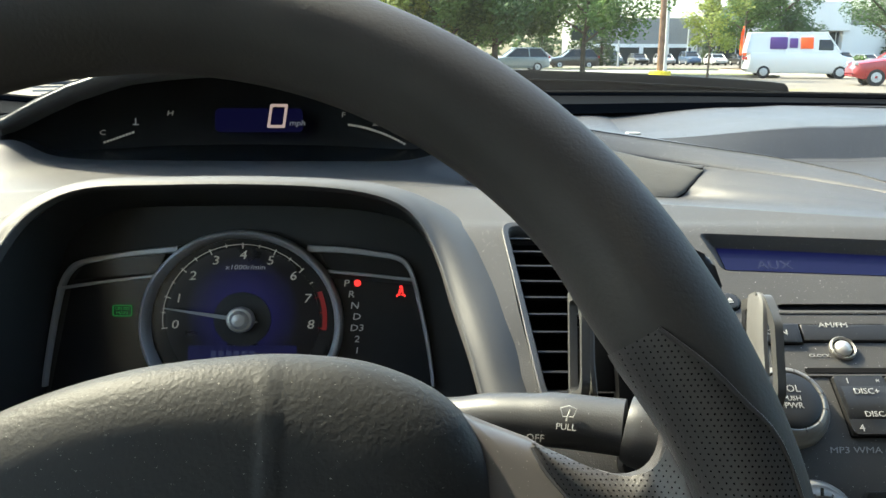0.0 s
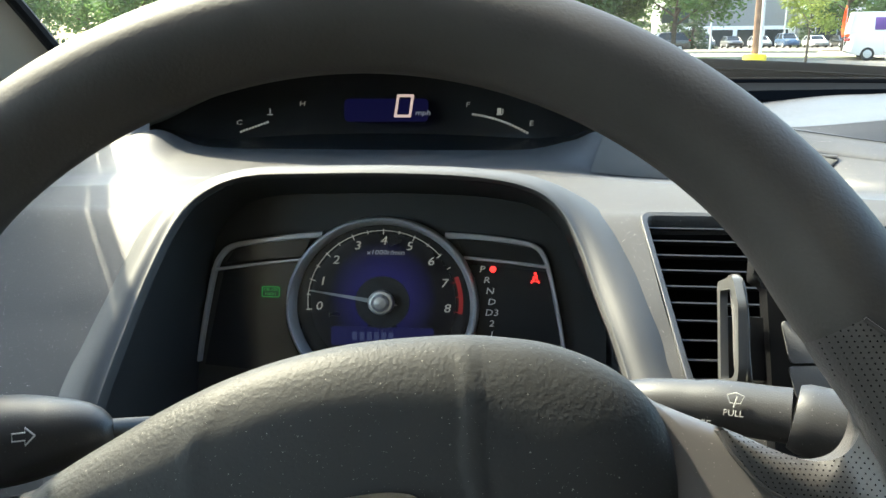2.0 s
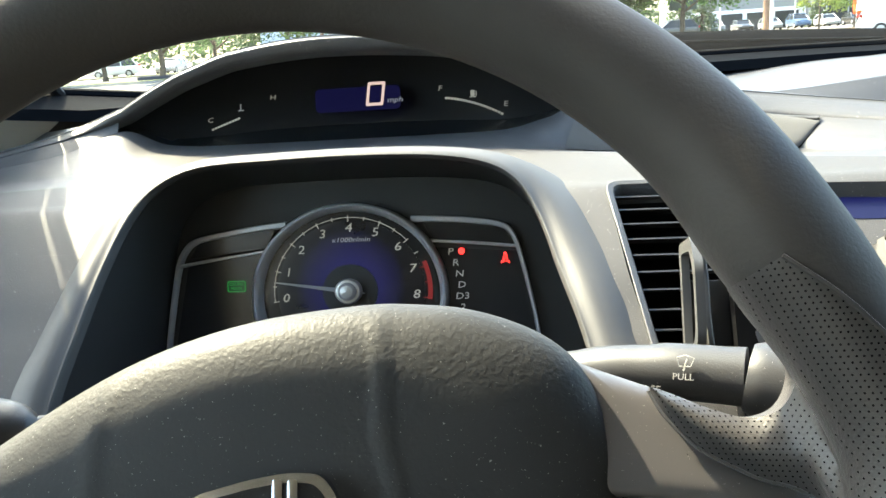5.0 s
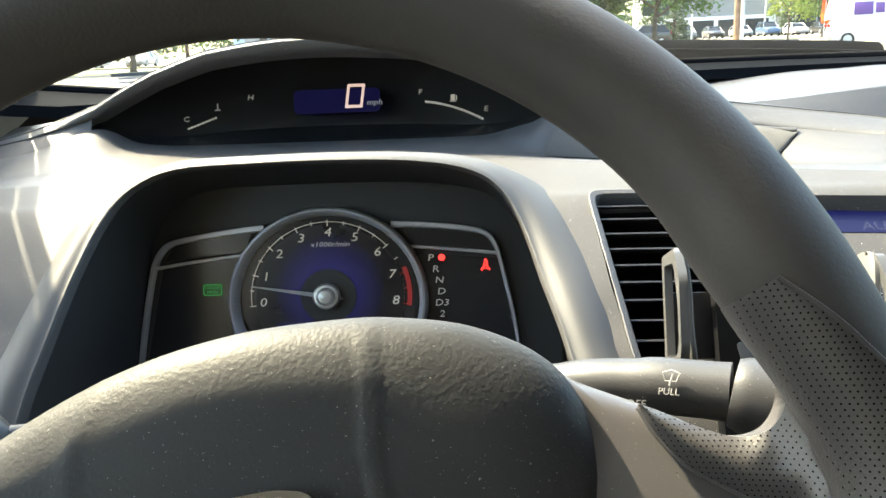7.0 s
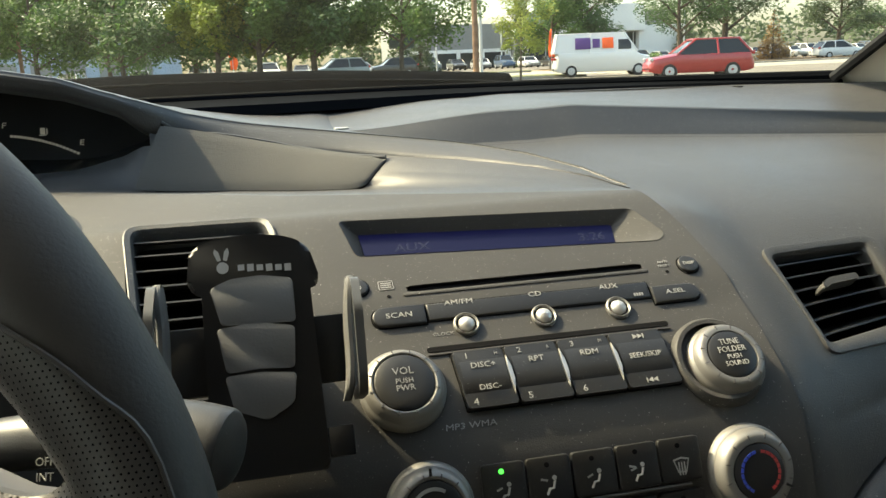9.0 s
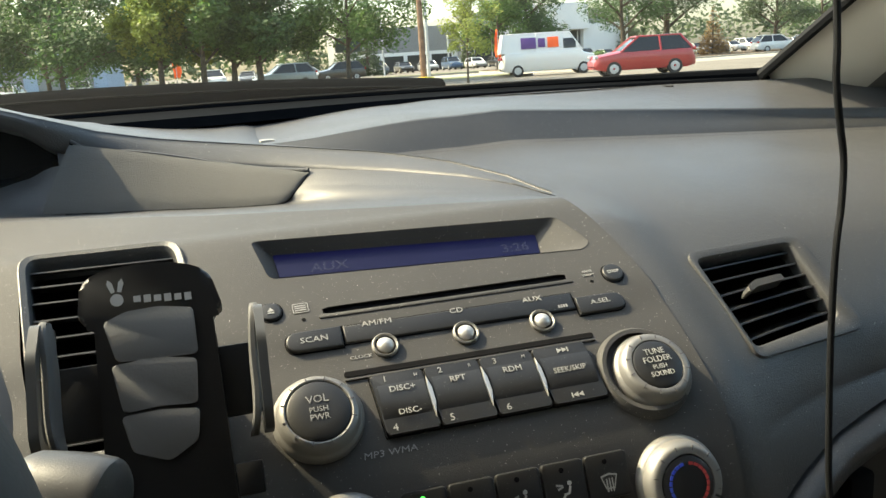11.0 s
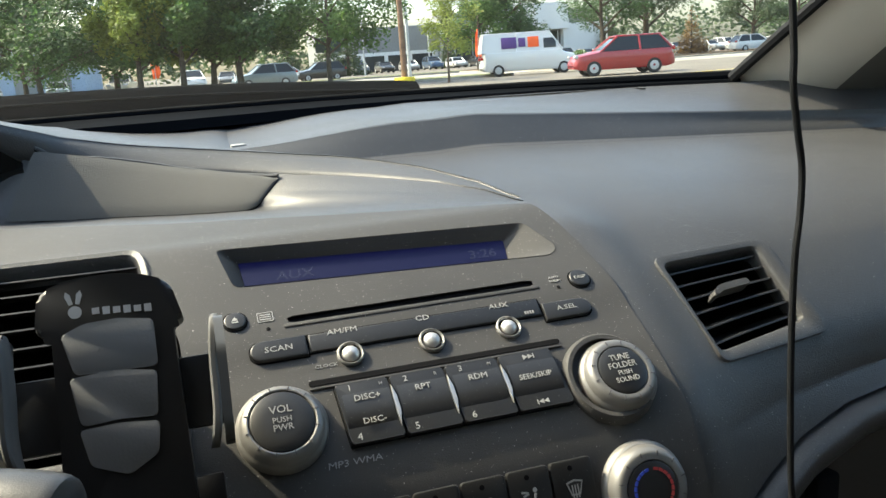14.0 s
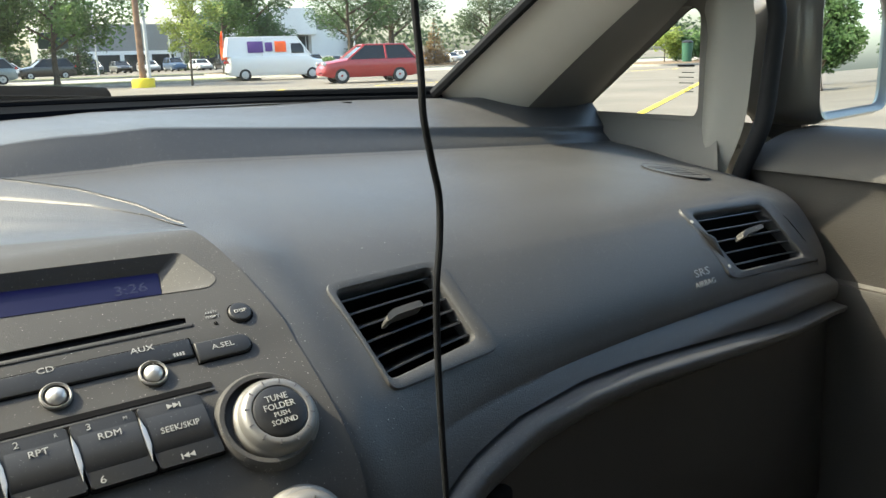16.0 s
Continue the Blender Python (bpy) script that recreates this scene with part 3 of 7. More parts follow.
def q_point(x, k):
    y, z = k
    fy, fz = q_shift(x)
    back = max(0.0, (y - 0.72) / 0.26)
    t = max(0.0, x - 0.36)
    w = max(0.0, x - 0.40)
    low = max(0.0, min(1.6, (1.0 - z) / 0.05))
    yy = y + fy * (1 - min(1.0, back)) - min(1.0, back) * (0.985 - 1.016 + 0.86 * (min(x, 0.76) - 0.263) ** 2) + low * 0.034 * (1 - math.exp(-w / 0.10))
    shelf = max(0.0, min(1.0, (z - 1.050) / 0.018))
    drop = -w * (0.028 + 0.027 * max(0.0, min(1.0, (z - 1.008) / 0.028)) + 0.018 * shelf) * (1 - 0.93 * max(0.0, min(1.0, back)))
    lift = max(0.0, min(1.0, (0.94 - z) / 0.06)) * 0.055 * (1 - math.exp(-w / 0.22))
    # towards the driver the upper step melts into the brow
    melt = max(0.0, min(1.0, (0.345 - x) / 0.145))
    melt = melt * melt * (3 - 2 * melt) * max(0.0, min(1.0, (y - 0.71) / 0.03)) * max(0.0, min(1.0, (0.985 - y) / 0.17))
    drop -= 0.0165 * melt + 0.0018 * max(0.0, min(1.0, (0.40 - x) / 0.04))
    seam = max(0.0, min(1.0, (0.416 - x) / 0.034)) * max(0.0, min(1.0, (z - 0.90) / 0.03)) * max(0.0, min(1.0, (1.030 - z) / 0.02))
    lift += 0.0070 * seam * seam * (3 - 2 * seam)
    return Vector((x, yy, z + drop - max(0.0, x - 0.82) ** 2 * 0.8 * max(0.0, min(1.0, (0.66 - y) / 0.12)) + lift))


Q_ROWS = [[q_point(x, (p.y, p.z)) for p in spline([(0, y, z) for y, z in PQ], 5)] for x in (0.20 + 0.735 * i / 120 for i in range(121))]


def on_q(x, s):
    i = min(max(0.0, (x - 0.20) / 0.735 * 120), 119.999)
    a, b = Q_ROWS[int(i)], Q_ROWS[int(i) + 1]
    t = i - int(i)
    j = min(max(0.0, s), len(a) - 1.001)
    m, u = int(j), j - int(j)
    p, q = a[m].lerp(b[m], t), a[m + 1].lerp(b[m + 1], t)
    return p.lerp(q, u)


def q_of_z(x, z):
    """The row index at which the front of the passenger side has the height z."""
    j = len(Q_ROWS[0]) - 2
    while j > 0 and on_q(x, j).z < z:
        j -= 0.05
    return j


def q_frame(x, j):
    p = on_q(x, j)
    v = (on_q(x, j - 0.3) - on_q(x, j + 0.3)).normalized()
    u = (on_q(x + 0.01, j) - on_q(x - 0.01, j)).normalized()
    w = u.cross(v).normalized()
    v = w.cross(u)
    return Matrix.Translation(p) @ Matrix((u, v, w)).transposed().to_4x4()


def q_hole(corners, r):
    return round_poly([(x, q_of_z(x, z)) for x, z in corners], r)


VENT_B = [(0.4140, 0.9965), (0.4950, 0.9970), (0.5090, 0.9485), (0.4235, 0.9488)]   # the outer edge of the frame
IN_B = [(0.4200, 0.9930), (0.4870, 0.9940), (0.4950, 0.9575), (0.4262, 0.9545)]       # the opening
VENT_C = [(0.7345, 0.9952), (0.8640, 0.9890), (0.9080, 0.9285), (0.7540, 0.9420)]
IN_C = [(0.7480, 0.9905), (0.8490, 0.9855), (0.8790, 0.9385), (0.7710, 0.9465)]


def round_hole(corners):
    """Corners in x and z, rounded in metres, as (x, row)."""
    return [(x, q_of_z(x, z)) for x, z in round_poly(corners, 0.007)]


HB, HC = round_hole(VENT_B), round_hole(VENT_C)


def q_of_y(x, y):
    j = 0.0
    while j < len(Q_ROWS[0]) - 2 and on_q(x, j).y > y:
        j += 0.05
    return j


PAD_FOOT = [(0.36, 0.864), (0.40, 0.876), (0.43, 0.891), (0.47, 0.9045), (0.517, 0.9125), (0.57, 0.9150), (0.62, 0.9145), (0.68, 0.9115), (0.74, 0.9070), (0.85, 0.8970), (0.95, 0.8850)]


def pad_foot(x):
    """The row of the passenger side at which the pad ends above the glove box."""
    return q_of_z(x, float(np.interp(x, [p[0] for p in PAD_FOOT], [p[1] for p in PAD_FOOT])))


q_outer = [(0.19, -1), (0.94, -1)] + [(x, pad_foot(min(x, 0.934))) for x in [0.94 - 0.568 * k / 60 for k in range(61)]] + [(0.372, q_of_y(0.372, 0.49)), (0.362, q_of_y(0.362, 0.51)), (0.340, q_of_y(0.34, 0.58)), (0.30, q_of_y(0.30, 0.655)), (0.25, q_of_y(0.25, 0.69)), (0.19, q_of_y(0.20, 0.71))]
part("passenger_pad", sheet(on_q, 0.20, 0.935, 0.0, len(Q_ROWS[0]) - 1.0, 0.005, 0.5, q_outer, [HB, HC]), M_DASH, dashboard, "large smooth grained grey passenger airbag pad")


# ---- the steering wheel ----
WC = Vector((-0.0605, 0.2245, 0.9870))
WA = 0.4342
WM = Matrix.Translation(WC) @ Matrix((Vector((1, 0, 0)), Vector((0, math.sin(WA), math.cos(WA))), Vector((0, -math.cos(WA), math.sin(WA))))).transposed().to_4x4()
wheel = thing("steering_wheel", "dark grey urethane steering wheel with perforated grip sections", "steering wheel", tuple(WC))


def rim(a0, a1, n, grow=0.0):
    rows = []
    for i in range(n + 1):
        a = radians(a0 + (a1 - a0) * i / n)
        # the grip swells where the thumbs rest
        deg = math.degrees(a)
        near = lambda c: min(abs((deg - c + 180) % 360 - 180), abs((deg - 180 + c + 180) % 360 - 180))
        swell, hollow = math.exp(-(near(31) / 8) ** 2), math.exp(-(near(9) / 10) ** 2)
        r = 0.0161 + grow + 0.0012 * swell - 0.0022 * hollow
        big = 0.1648 - 0.0014 * swell + 0.0040 * hollow
        c, s = math.cos(a), math.sin(a)
        rows.append([WM @ Vector(((big + r * math.cos(b)) * c, (big + r * math.cos(b)) * s, r * 1.06 * math.sin(b))) for b in (2 * math.pi * k / 28 for k in range(28))])
    return grid(rows, closed_v=True)


part("rim", rim(25, 155, 90), M_URETHANE, wheel, "leathery dark grey rim")
part("rim", rim(201, 339, 90), M_URETHANE, wheel)
part("grip", rim(-21, 25, 36), M_URETHANE, wheel, "leathery grip section")
part("grip", rim(155, 201, 36), M_URETHANE, wheel)


def dome(outline, h0, h1, m, steps=10, power=2.6, flat=0.0):
    """A cushion over an outline."""
    cx, cy = sum(p[0] for p in outline) / len(outline), sum(p[1] for p in outline) / len(outline)
    rows = []
    for i in range(steps + 1):
        k = 1 - i / steps * 0.995
        h = h0 + (h1 - h0) * (1 - k ** power) ** (1 / power)
        rows.append([m @ Vector((cx + (x - cx) * k, cy + (y - cy) * k, h)) for x, y in outline])
    bm = grid(rows, closed_v=True)
    return bm


HUB = [(q.x, q.y) for q in spline([(-0.1301, -0.0224, 0), (-0.1113, 0.0107, 0), (-0.0775, 0.0355, 0), (-0.0429, 0.0545, 0), (-0.0084, 0.0656, 0), (0.0264, 0.0702, 0), (0.0459, 0.0702, 0), (0.0643, 0.0676, 0), (0.0828, 0.0600, 0), (0.0950, 0.0484, 0), (0.1008, 0.0318, 0), (0.1035, 0.0096, 0), (0.0998, -0.0343, 0), (0.0816, -0.0737, 0), (0.0361, -0.0967, 0), (-0.0547, -0.1071, 0), (-0.1133, -0.0902, 0), (-0.1334, -0.0587, 0)], 9, closed=True)]
hub = part("airbag_cover", dome(HUB, -0.038, -0.0107, WM, 90, 3.4), M_HUB, wheel, "grained airbag cover with dusty top")

def mathutils_tree(ob):
    from mathutils.bvhtree import BVHTree
    me = ob.data
    return BVHTree.FromPolygons([v.co.copy() for v in me.vertices], [tuple(p.vertices) for p in me.polygons])


# two soft creases run down the cover
inv = WM.inverted()
for v in hub.data.vertices:
    p = inv @ v.co
    push = 0.0
    for line, top in (([(0.0616, 0.0350), (0.0498, 0.0376), (0.0312, 0.0380), (0.0166, 0.0422), (-0.0325, 0.0535)], 0.0634), ([(0.0455, -0.0446), (0.0279, -0.0480), (0.0166, -0.0461), (-0.0110, -0.0425), (-0.0325, -0.0394)], 0.0495)):
        x0 = np.interp(-p.y, [-q[0] for q in line], [q[1] for q in line])
        push -= 0.0007 * math.exp(-((p.x - x0) / 0.0030) ** 4) / (1 + math.exp((p.y - top) / 0.003))
    v.co = v.co - (WM.to_3x3() @ Vector((0, 0, push)))
hub.data.update()

# badge: a plain chrome frame with upright bars
frame_o = round_poly([(-0.0184, 0.0116), (-0.0119, 0.0171), (0.0024, 0.0209), (0.0137, 0.0229), (0.0229, 0.0225), (0.0272, 0.0167), (0.0302, 0.0024), (0.0260, -0.0151), (-0.0030, -0.0199), (-0.0175, -0.0128)], 0.003)
frame_i = [(0.0061 + (x - 0.0061) * 0.90, 0.0024 + (y - 0.0024) * 0.88) for x, y in frame_o]
part("badge", ring(frame_o, frame_i, WM @ Matrix.Translation((0, 0, -0.008)), 0.0035), M_CHROME, wheel, "plain chrome badge frame")
for bx in (0.0108, 0.0150):
    part("badge_bar", box(WM @ Matrix.Translation((bx, 0.0075, -0.0058)), (0.0032, 0.028, 0.003), 0.0008), M_CHROME, wheel)

# spokes: grey painted carrier, perforated thumb rest, button pods
for sgn in (1, -1):
    def S(pts, s=sgn):
        return [(s * x, y) for x, y in pts][::s]
    tilt = 0.0 if sgn > 0 else -0.03
    carrier = S([(0.0622, 0.0638), (0.0730, 0.0623), (0.0841, 0.0583), (0.0922, 0.0528), (0.1017, 0.0491), (0.1133, 0.0449), (0.1266, 0.0371), (0.1434, 0.0327), (0.1568, 0.0283), (0.1651, 0.0126), (0.1652, -0.0126), (0.1600, -0.0126), (0.1566, -0.0016), (0.1511, 0.0049), (0.1407, 0.0092), (0.1255, 0.0110), (0.1107, 0.0124), (0.0957, 0.0135), (0.0701, 0.0149)])
    mm = WM @ Matrix.Translation((0, tilt, -0.036))
    spoke = part("spoke", dome(carrier, -0.050, -0.0232, WM @ Matrix.Translation((0, tilt, 0)), 14, 6.0), M_SPOKE, wheel, "grey painted wheel spoke")
    # the spoke's face leans back towards its top
    for v in spoke.data.vertices:
        p = inv @ v.co
        v.co = v.co - WM.to_3x3() @ Vector((0, 0, 0.30 * (p.y - tilt - 0.022)))
    spoke.data.update()
    low = S([(0.0756, 0.0095), (0.1232, 0.0078), (0.1402, 0.0055), (0.1517, -0.0042), (0.1568, -0.0324), (0.0792, -0.0591)])
    part("button_pod", prism(round_poly(low, 0.004), mm, 0.006, 0.002), M_BLACK, wheel, "black pod for wheel buttons")
    back = S([(0.0700, 0.0300), (0.1380, 0.0230), (0.1540, 0.0120), (0.1540, -0.0200), (0.0760, -0.0480)])
    part("spoke_back", prism(round_poly(back, 0.004), WM @ Matrix.Translation((0, tilt, -0.058)), 0.016, 0.002), M_BLACK, wheel, "black shell behind the spoke")
    for k in range(3):
        key = part("wheel_button", prism(rounded(0.0152, 0.0214, 0.0022, 4, sgn * (0.1020 + 0.0174 * k), -0.0071), mm @ Matrix.Translation((0, 0, 0.006)), 0.003, 0.001), M_SPOKE if k == 1 else M_BUTTON, wheel)
        if sgn > 0 and k == 1:
            text("RES", 0.0042, mm @ Matrix.Translation((0.1194, -0.0012, 0.0092)), M_BLACK, key)
    # thumb rest: a swept saddle from the spoke up onto the rim, wrapped round it
    inner = spline([(0.1124, 0.0437, -0.0240), (0.1177, 0.0416, -0.0224), (0.1266, 0.0377, -0.0197), (0.1355, 0.0352, -0.0171), (0.1420, 0.0366, -0.0139), (0.1455, 0.0407, -0.0112), (0.1468, 0.0469, -0.0085), (0.1458, 0.0551, -0.0053), (0.1418, 0.0646, -0.0021), (0.1364, 0.0713, 0.0000)], 5)
    outer_l = spline([(0.1115, 0.0426, -0.0243), (0.1155, 0.0355, -0.0229), (0.1238, 0.0270, -0.0208), (0.1362, 0.0201, -0.0176), (0.1526, 0.0113, -0.0107), (0.1640, -0.0300, 0.0080), (0.1775, -0.0120, 0.0115), (0.1695, 0.0393, 0.0139), (0.1565, 0.0572, 0.0171), (0.1397, 0.0735, 0.0139)], 5)
    rows, hem = [], []
    for p, q in zip(inner, outer_l):
        row = []
        for j in range(17):
            u = j / 16
            r = p.lerp(q, u)
            r.z += math.sin(math.pi * u) * 0.0042
            # keep outside the rim's own surface
            rho, ang = math.hypot(r.x, r.y), math.atan2(r.y, r.x)
            deg = math.degrees(ang)
            swell, hollow = math.exp(-((deg - 31) / 8) ** 2), math.exp(-((deg - 9) / 10) ** 2)
            rr, big = 0.0161 + 0.0012 * swell - 0.0022 * hollow + 0.0009, 0.1648 - 0.0014 * swell + 0.0040 * hollow
            du, dz = rho - big, r.z / 1.06
            d = math.hypot(du, dz)
            if d < rr:
                du, dz = du * rr / d, dz * rr / d
                r = Vector(((big + du) * math.cos(ang), (big + du) * math.sin(ang), dz * 1.06))
            row.append(WM @ Vector((sgn * r.x, r.y + tilt, r.z)))
        hem.append(row[-1] + (row[-1] - row[-2]).normalized() * 0.0002)
        row.append(WM @ Vector((sgn * q.x, q.y + tilt, q.z - 0.008)))
        row.append(WM @ Vector((sgn * p.x, p.y + tilt, p.z - 0.010)))
        rows.append(row)
    rest = part("thumb_rest", grid(rows, closed_v=True), M_PERF, wheel, "perforated black leather thumb rest")
    part("seam", tube(hem, 0.0007, 6), M_PERF, rest, "folded edge of the leather")
    if sgn > 0:
        dots = bmesh.new()
        bvh = mathutils_tree(rest)
        nrm = WM.to_3x3() @ Vector((0, 0, 1))
        for iy in range(-35, 60):
            for ix in range(0, 57):
                x, y = 0.112 + 0.00152 * ix + (0.00076 if iy % 2 else 0), 0.008 + 0.00138 * iy
                hit = bvh.ray_cast(WM @ Vector((x, y, 0.06)), -nrm)
                if hit[0] is not None and hit[1].dot(nrm) > 0.25:
                    n = hit[1]
                    e = n.orthogonal().normalized()
                    g = n.cross(e)
                    c = hit[0] + n * 0.00012
                    dots.faces.new([dots.verts.new(c + 0.00030 * (math.cos(b) * e + math.sin(b) * g)) for b in (math.pi / 3 * k for k in range(6))])
        ob = part("perforation", dots, M_VOID, rest)
        ob["kind"] = "stuff"

# steering column shroud, resting the wheel on the dash
part("column_shroud", tube([WM @ Vector((0, -0.02, -0.045)), WM @ Vector((0, -0.02, -0.09)), WM @ Vector((0, -0.03, -0.19))], [0.055, 0.062, 0.066], 24, flat=0.8), M_BLACK, wheel, "black plastic column shroud")
part("hub_back", dome([(x * 0.99, y * 0.99) for x, y in HUB], -0.040, -0.055, WM, 4), M_BLACK, wheel)

# stalks
def stalk(name, label, pts, rads, side):
    st = thing(name, label, "control stalk", pts[0])
    body = part("stalk_body", tube(spline(pts, 4), [0.5 * (rads[int(i / 4)] + rads[min(len(rads) - 1, int(i / 4) + 1)]) for i in range(4 * (len(pts) - 1) + 1)], 24, flat=0.92), M_STALK, st)
    return st


wiper_stalk = stalk("wiper_stalk", "black wiper control stalk with white symbols", [(0.0054, 0.3538, 0.9815), (0.0426, 0.3400, 0.9895), (0.0660, 0.3315, 0.9927), (0.0921, 0.3224, 0.9937)], [0.0080, 0.0090, 0.0101, 0.0106], 1)
part("stalk_end", tube(spline([(0.0928, 0.3221, 0.9937), (0.1043, 0.3176, 0.9921), (0.1160, 0.3134, 0.9900), (0.1197, 0.3118, 0.9895)], 4), [0.0119, 0.0132, 0.0134, 0.0136, 0.0138, 0.0139, 0.0139, 0.0138, 0.0136, 0.0130, 0.0117, 0.0098, 0.0074], 28), M_STALK, wiper_stalk, "rotating black end cap")
signal_stalk = thing("turn_signal_stalk", "black turn signal stalk with white arrows", "control stalk", (-0.1168, 0.3803, 0.9656))
part("stalk_stem", tube([(-0.1115, 0.3857, 0.9624), (-0.1434, 0.3357, 0.9751), (-0.1657, 0.3054, 0.9866)], 0.0042, 12), M_BLACK, signal_stalk)
part("stalk_body", tube(spline([(-0.1630, 0.3056, 0.9870), (-0.1668, 0.3049, 0.9866), (-0.1731, 0.3043, 0.9861), (-0.1848, 0.3033, 0.9850), (-0.1987, 0.3017, 0.9834), (-0.2178, 0.2990, 0.9815), (-0.2390, 0.2953, 0.9794)], 4),
                        [0.0030, 0.0043, 0.0055, 0.0066, 0.0074, 0.0085, 0.0094, 0.0102, 0.0111, 0.0119, 0.0128, 0.0135, 0.0142, 0.0150, 0.0157, 0.0164, 0.0170] + [0.0174, 0.0178, 0.0180, 0.0182, 0.0183, 0.0184, 0.0184, 0.0184], 24), M_SIGNAL, signal_stalk, "tapered black stalk body")


M_BLUEFAINT = material("display_blue_faint", (0.0025, 0.0025, 0.008), 0.8, vary=0.05, emit=(0.035, 0.03, 0.30), emit_strength=0.012, specular=0.1)

# ---- instrument cluster ----
GT = math.atan2(0.25, 0.97)
GM = Matrix.Translation((-0.098, 0.5275, 0.9625)) @ Matrix((Vector((1, 0, 0)), Vector((0, math.sin(GT), math.cos(GT))), Vector((0, -math.cos(GT), math.sin(GT))))).transposed().to_4x4()
cluster = thing("instrument_cluster", "round tachometer with silver ring between dark gauge panels", "gauge cluster", (-0.098, 0.55, 0.90))


def G(x, y, z=0.0):
    return GM @ Matrix.Translation((x, y, z))


def GD(x, y, z=0.0):
    """The dial, a little wider than high."""
    return GM @ Matrix.Translation((0.0, 0.0040, 0.0)) @ Matrix.Diagonal((1.0, 0.94, 1.0, 1.0)) @ Matrix.Translation((x, y, z))


M_DIALGLOW = material("dial_blue_glow", (0.004, 0.004, 0.008), 0.3, vary=0.05, emit=(0.03, 0.025, 0.30), emit_strength=0.03)
dn, dl = M_DIALGLOW.node_tree.nodes, M_DIALGLOW.node_tree.links
dco, dd, dr = dn.new("ShaderNodeTexCoord"), dn.new("ShaderNodeVectorMath"), dn.new("ShaderNodeMapRange")
dd.operation = "DISTANCE"
dd.inputs[1].default_value = GD(0, 0.004, -0.006).translation
dr.inputs["From Min"].default_value, dr.inputs["From Max"].default_value = 0.016, 0.036
dr.inputs["To Min"].default_value, dr.inputs["To Max"].default_value = 0.030, 0.0
dl.new(dco.outputs["Object"], dd.inputs[0])
dl.new(dd.outputs["Value"], dr.inputs["Value"])
dl.new(dr.outputs[0], dn["Principled BSDF"].inputs["Emission Strength"])
part("face", prism([(-0.145, -0.085), (0.145, -0.085), (0.145, 0.040), (0.105, 0.077), (-0.105, 0.077), (-0.145, 0.040)], G(0, 0, -0.022), 0.012), M_HOOD, cluster, "black gauge backing")


def bar(pts, w0, w1):
    """A flat raised band along a bent line, its width running from w0 to w1."""
    line = spline([(x, y, 0) for x, y in pts], 5)
    rows = []
    for i, p in enumerate(line):
        a, b = line[max(0, i - 1)], line[min(len(line) - 1, i + 1)]
        t = (b - a).normalized()
        nn = Vector((-t.y, t.x, 0)) * (w0 + (w1 - w0) * i / (len(line) - 1)) / 2
        rows.append([G(0, 0) @ (p + nn * k + Vector((0, 0, z))) for k, z in ((-1, -0.010), (-1, -0.0055), (-0.6, -0.0045), (0.6, -0.0045), (1, -0.0055), (1, -0.010))])
    return grid(rows)


# silver bands that frame the side panels
for outline, middle in (([(-0.0405, 0.0478), (-0.060, 0.0460), (-0.085, 0.0425), (-0.1015, 0.0392), (-0.1085, 0.0340), (-0.1135, 0.0240), (-0.1180, 0.0020), (-0.1222, -0.0255), (-0.1235, -0.038)], [(-0.0540, 0.0312), (-0.085, 0.0275), (-0.1150, 0.0232)]),
                        ([(0.0405, 0.0482), (0.060, 0.0475), (0.082, 0.0452), (0.0965, 0.0425), (0.1032, 0.0375), (0.1075, 0.0270), (0.1130, 0.0030), (0.1170, -0.0185), (0.1195, -0.038)], [(0.0530, 0.0340), (0.080, 0.0316), (0.1065, 0.0286)])):
    part("panel_outline", bar(outline, 0.0042, 0.0022), M_RING, cluster, "slim silver band")
    part("panel_outline", bar(middle, 0.0020, 0.0022), M_RING, cluster)
    k = 1 if outline[0][0] > 0 else -1
    part("panel_glass", prism([(k * 0.052, 0.0300), (k * 0.107, 0.0255), (k * 0.1195, -0.040), (k * 0.056, -0.045)][::k], G(0, 0, -0.009), 0.002), M_GLOSS, cluster, "dark glossy side panel")
    part("panel_glass", prism([(k * 0.048, 0.0465), (k * 0.098, 0.0405), (k * 0.106, 0.0285), (k * 0.0545, 0.0330)][::k], G(0, 0, -0.009), 0.002), M_GLOSS, cluster)
n = 72
rows = []
for r, h in ((0.0632, -0.010), (0.0630, 0.000), (0.0618, 0.0022), (0.0606, 0.0026), (0.0596, 0.0016), (0.0586, -0.002), (0.0572, -0.0075)):
    rows.append([G(0, 0.0012) @ Vector((r * math.cos(2 * math.pi * k / n), 0.93 * r * math.sin(2 * math.pi * k / n), h)) for k in range(n)])
part("dial_ring", grid(rows, closed_v=True), M_RING, cluster, "satin silver dial ring")
disc = [(0.0562 * math.cos(2 * math.pi * k / n), 0.0562 * math.sin(2 * math.pi * k / n)) for k in range(n)]
part("dial", prism(disc, GD(0, 0, -0.0075), 0.001), M_GLOSS, cluster, "black dial face")


def annulus(r0, r1, a0, a1, m, depth=0.0004, n=40):
    rows = []
    for k in range(n + 1):
        a = radians(a0 + (a1 - a0) * k / n)
        rows.append([m @ Vector((r * math.cos(a), r * math.sin(a), z)) for r, z in ((r0, 0), (r0, depth), (r1, depth), (r1, 0))])
    return grid(rows, closed_v=True)


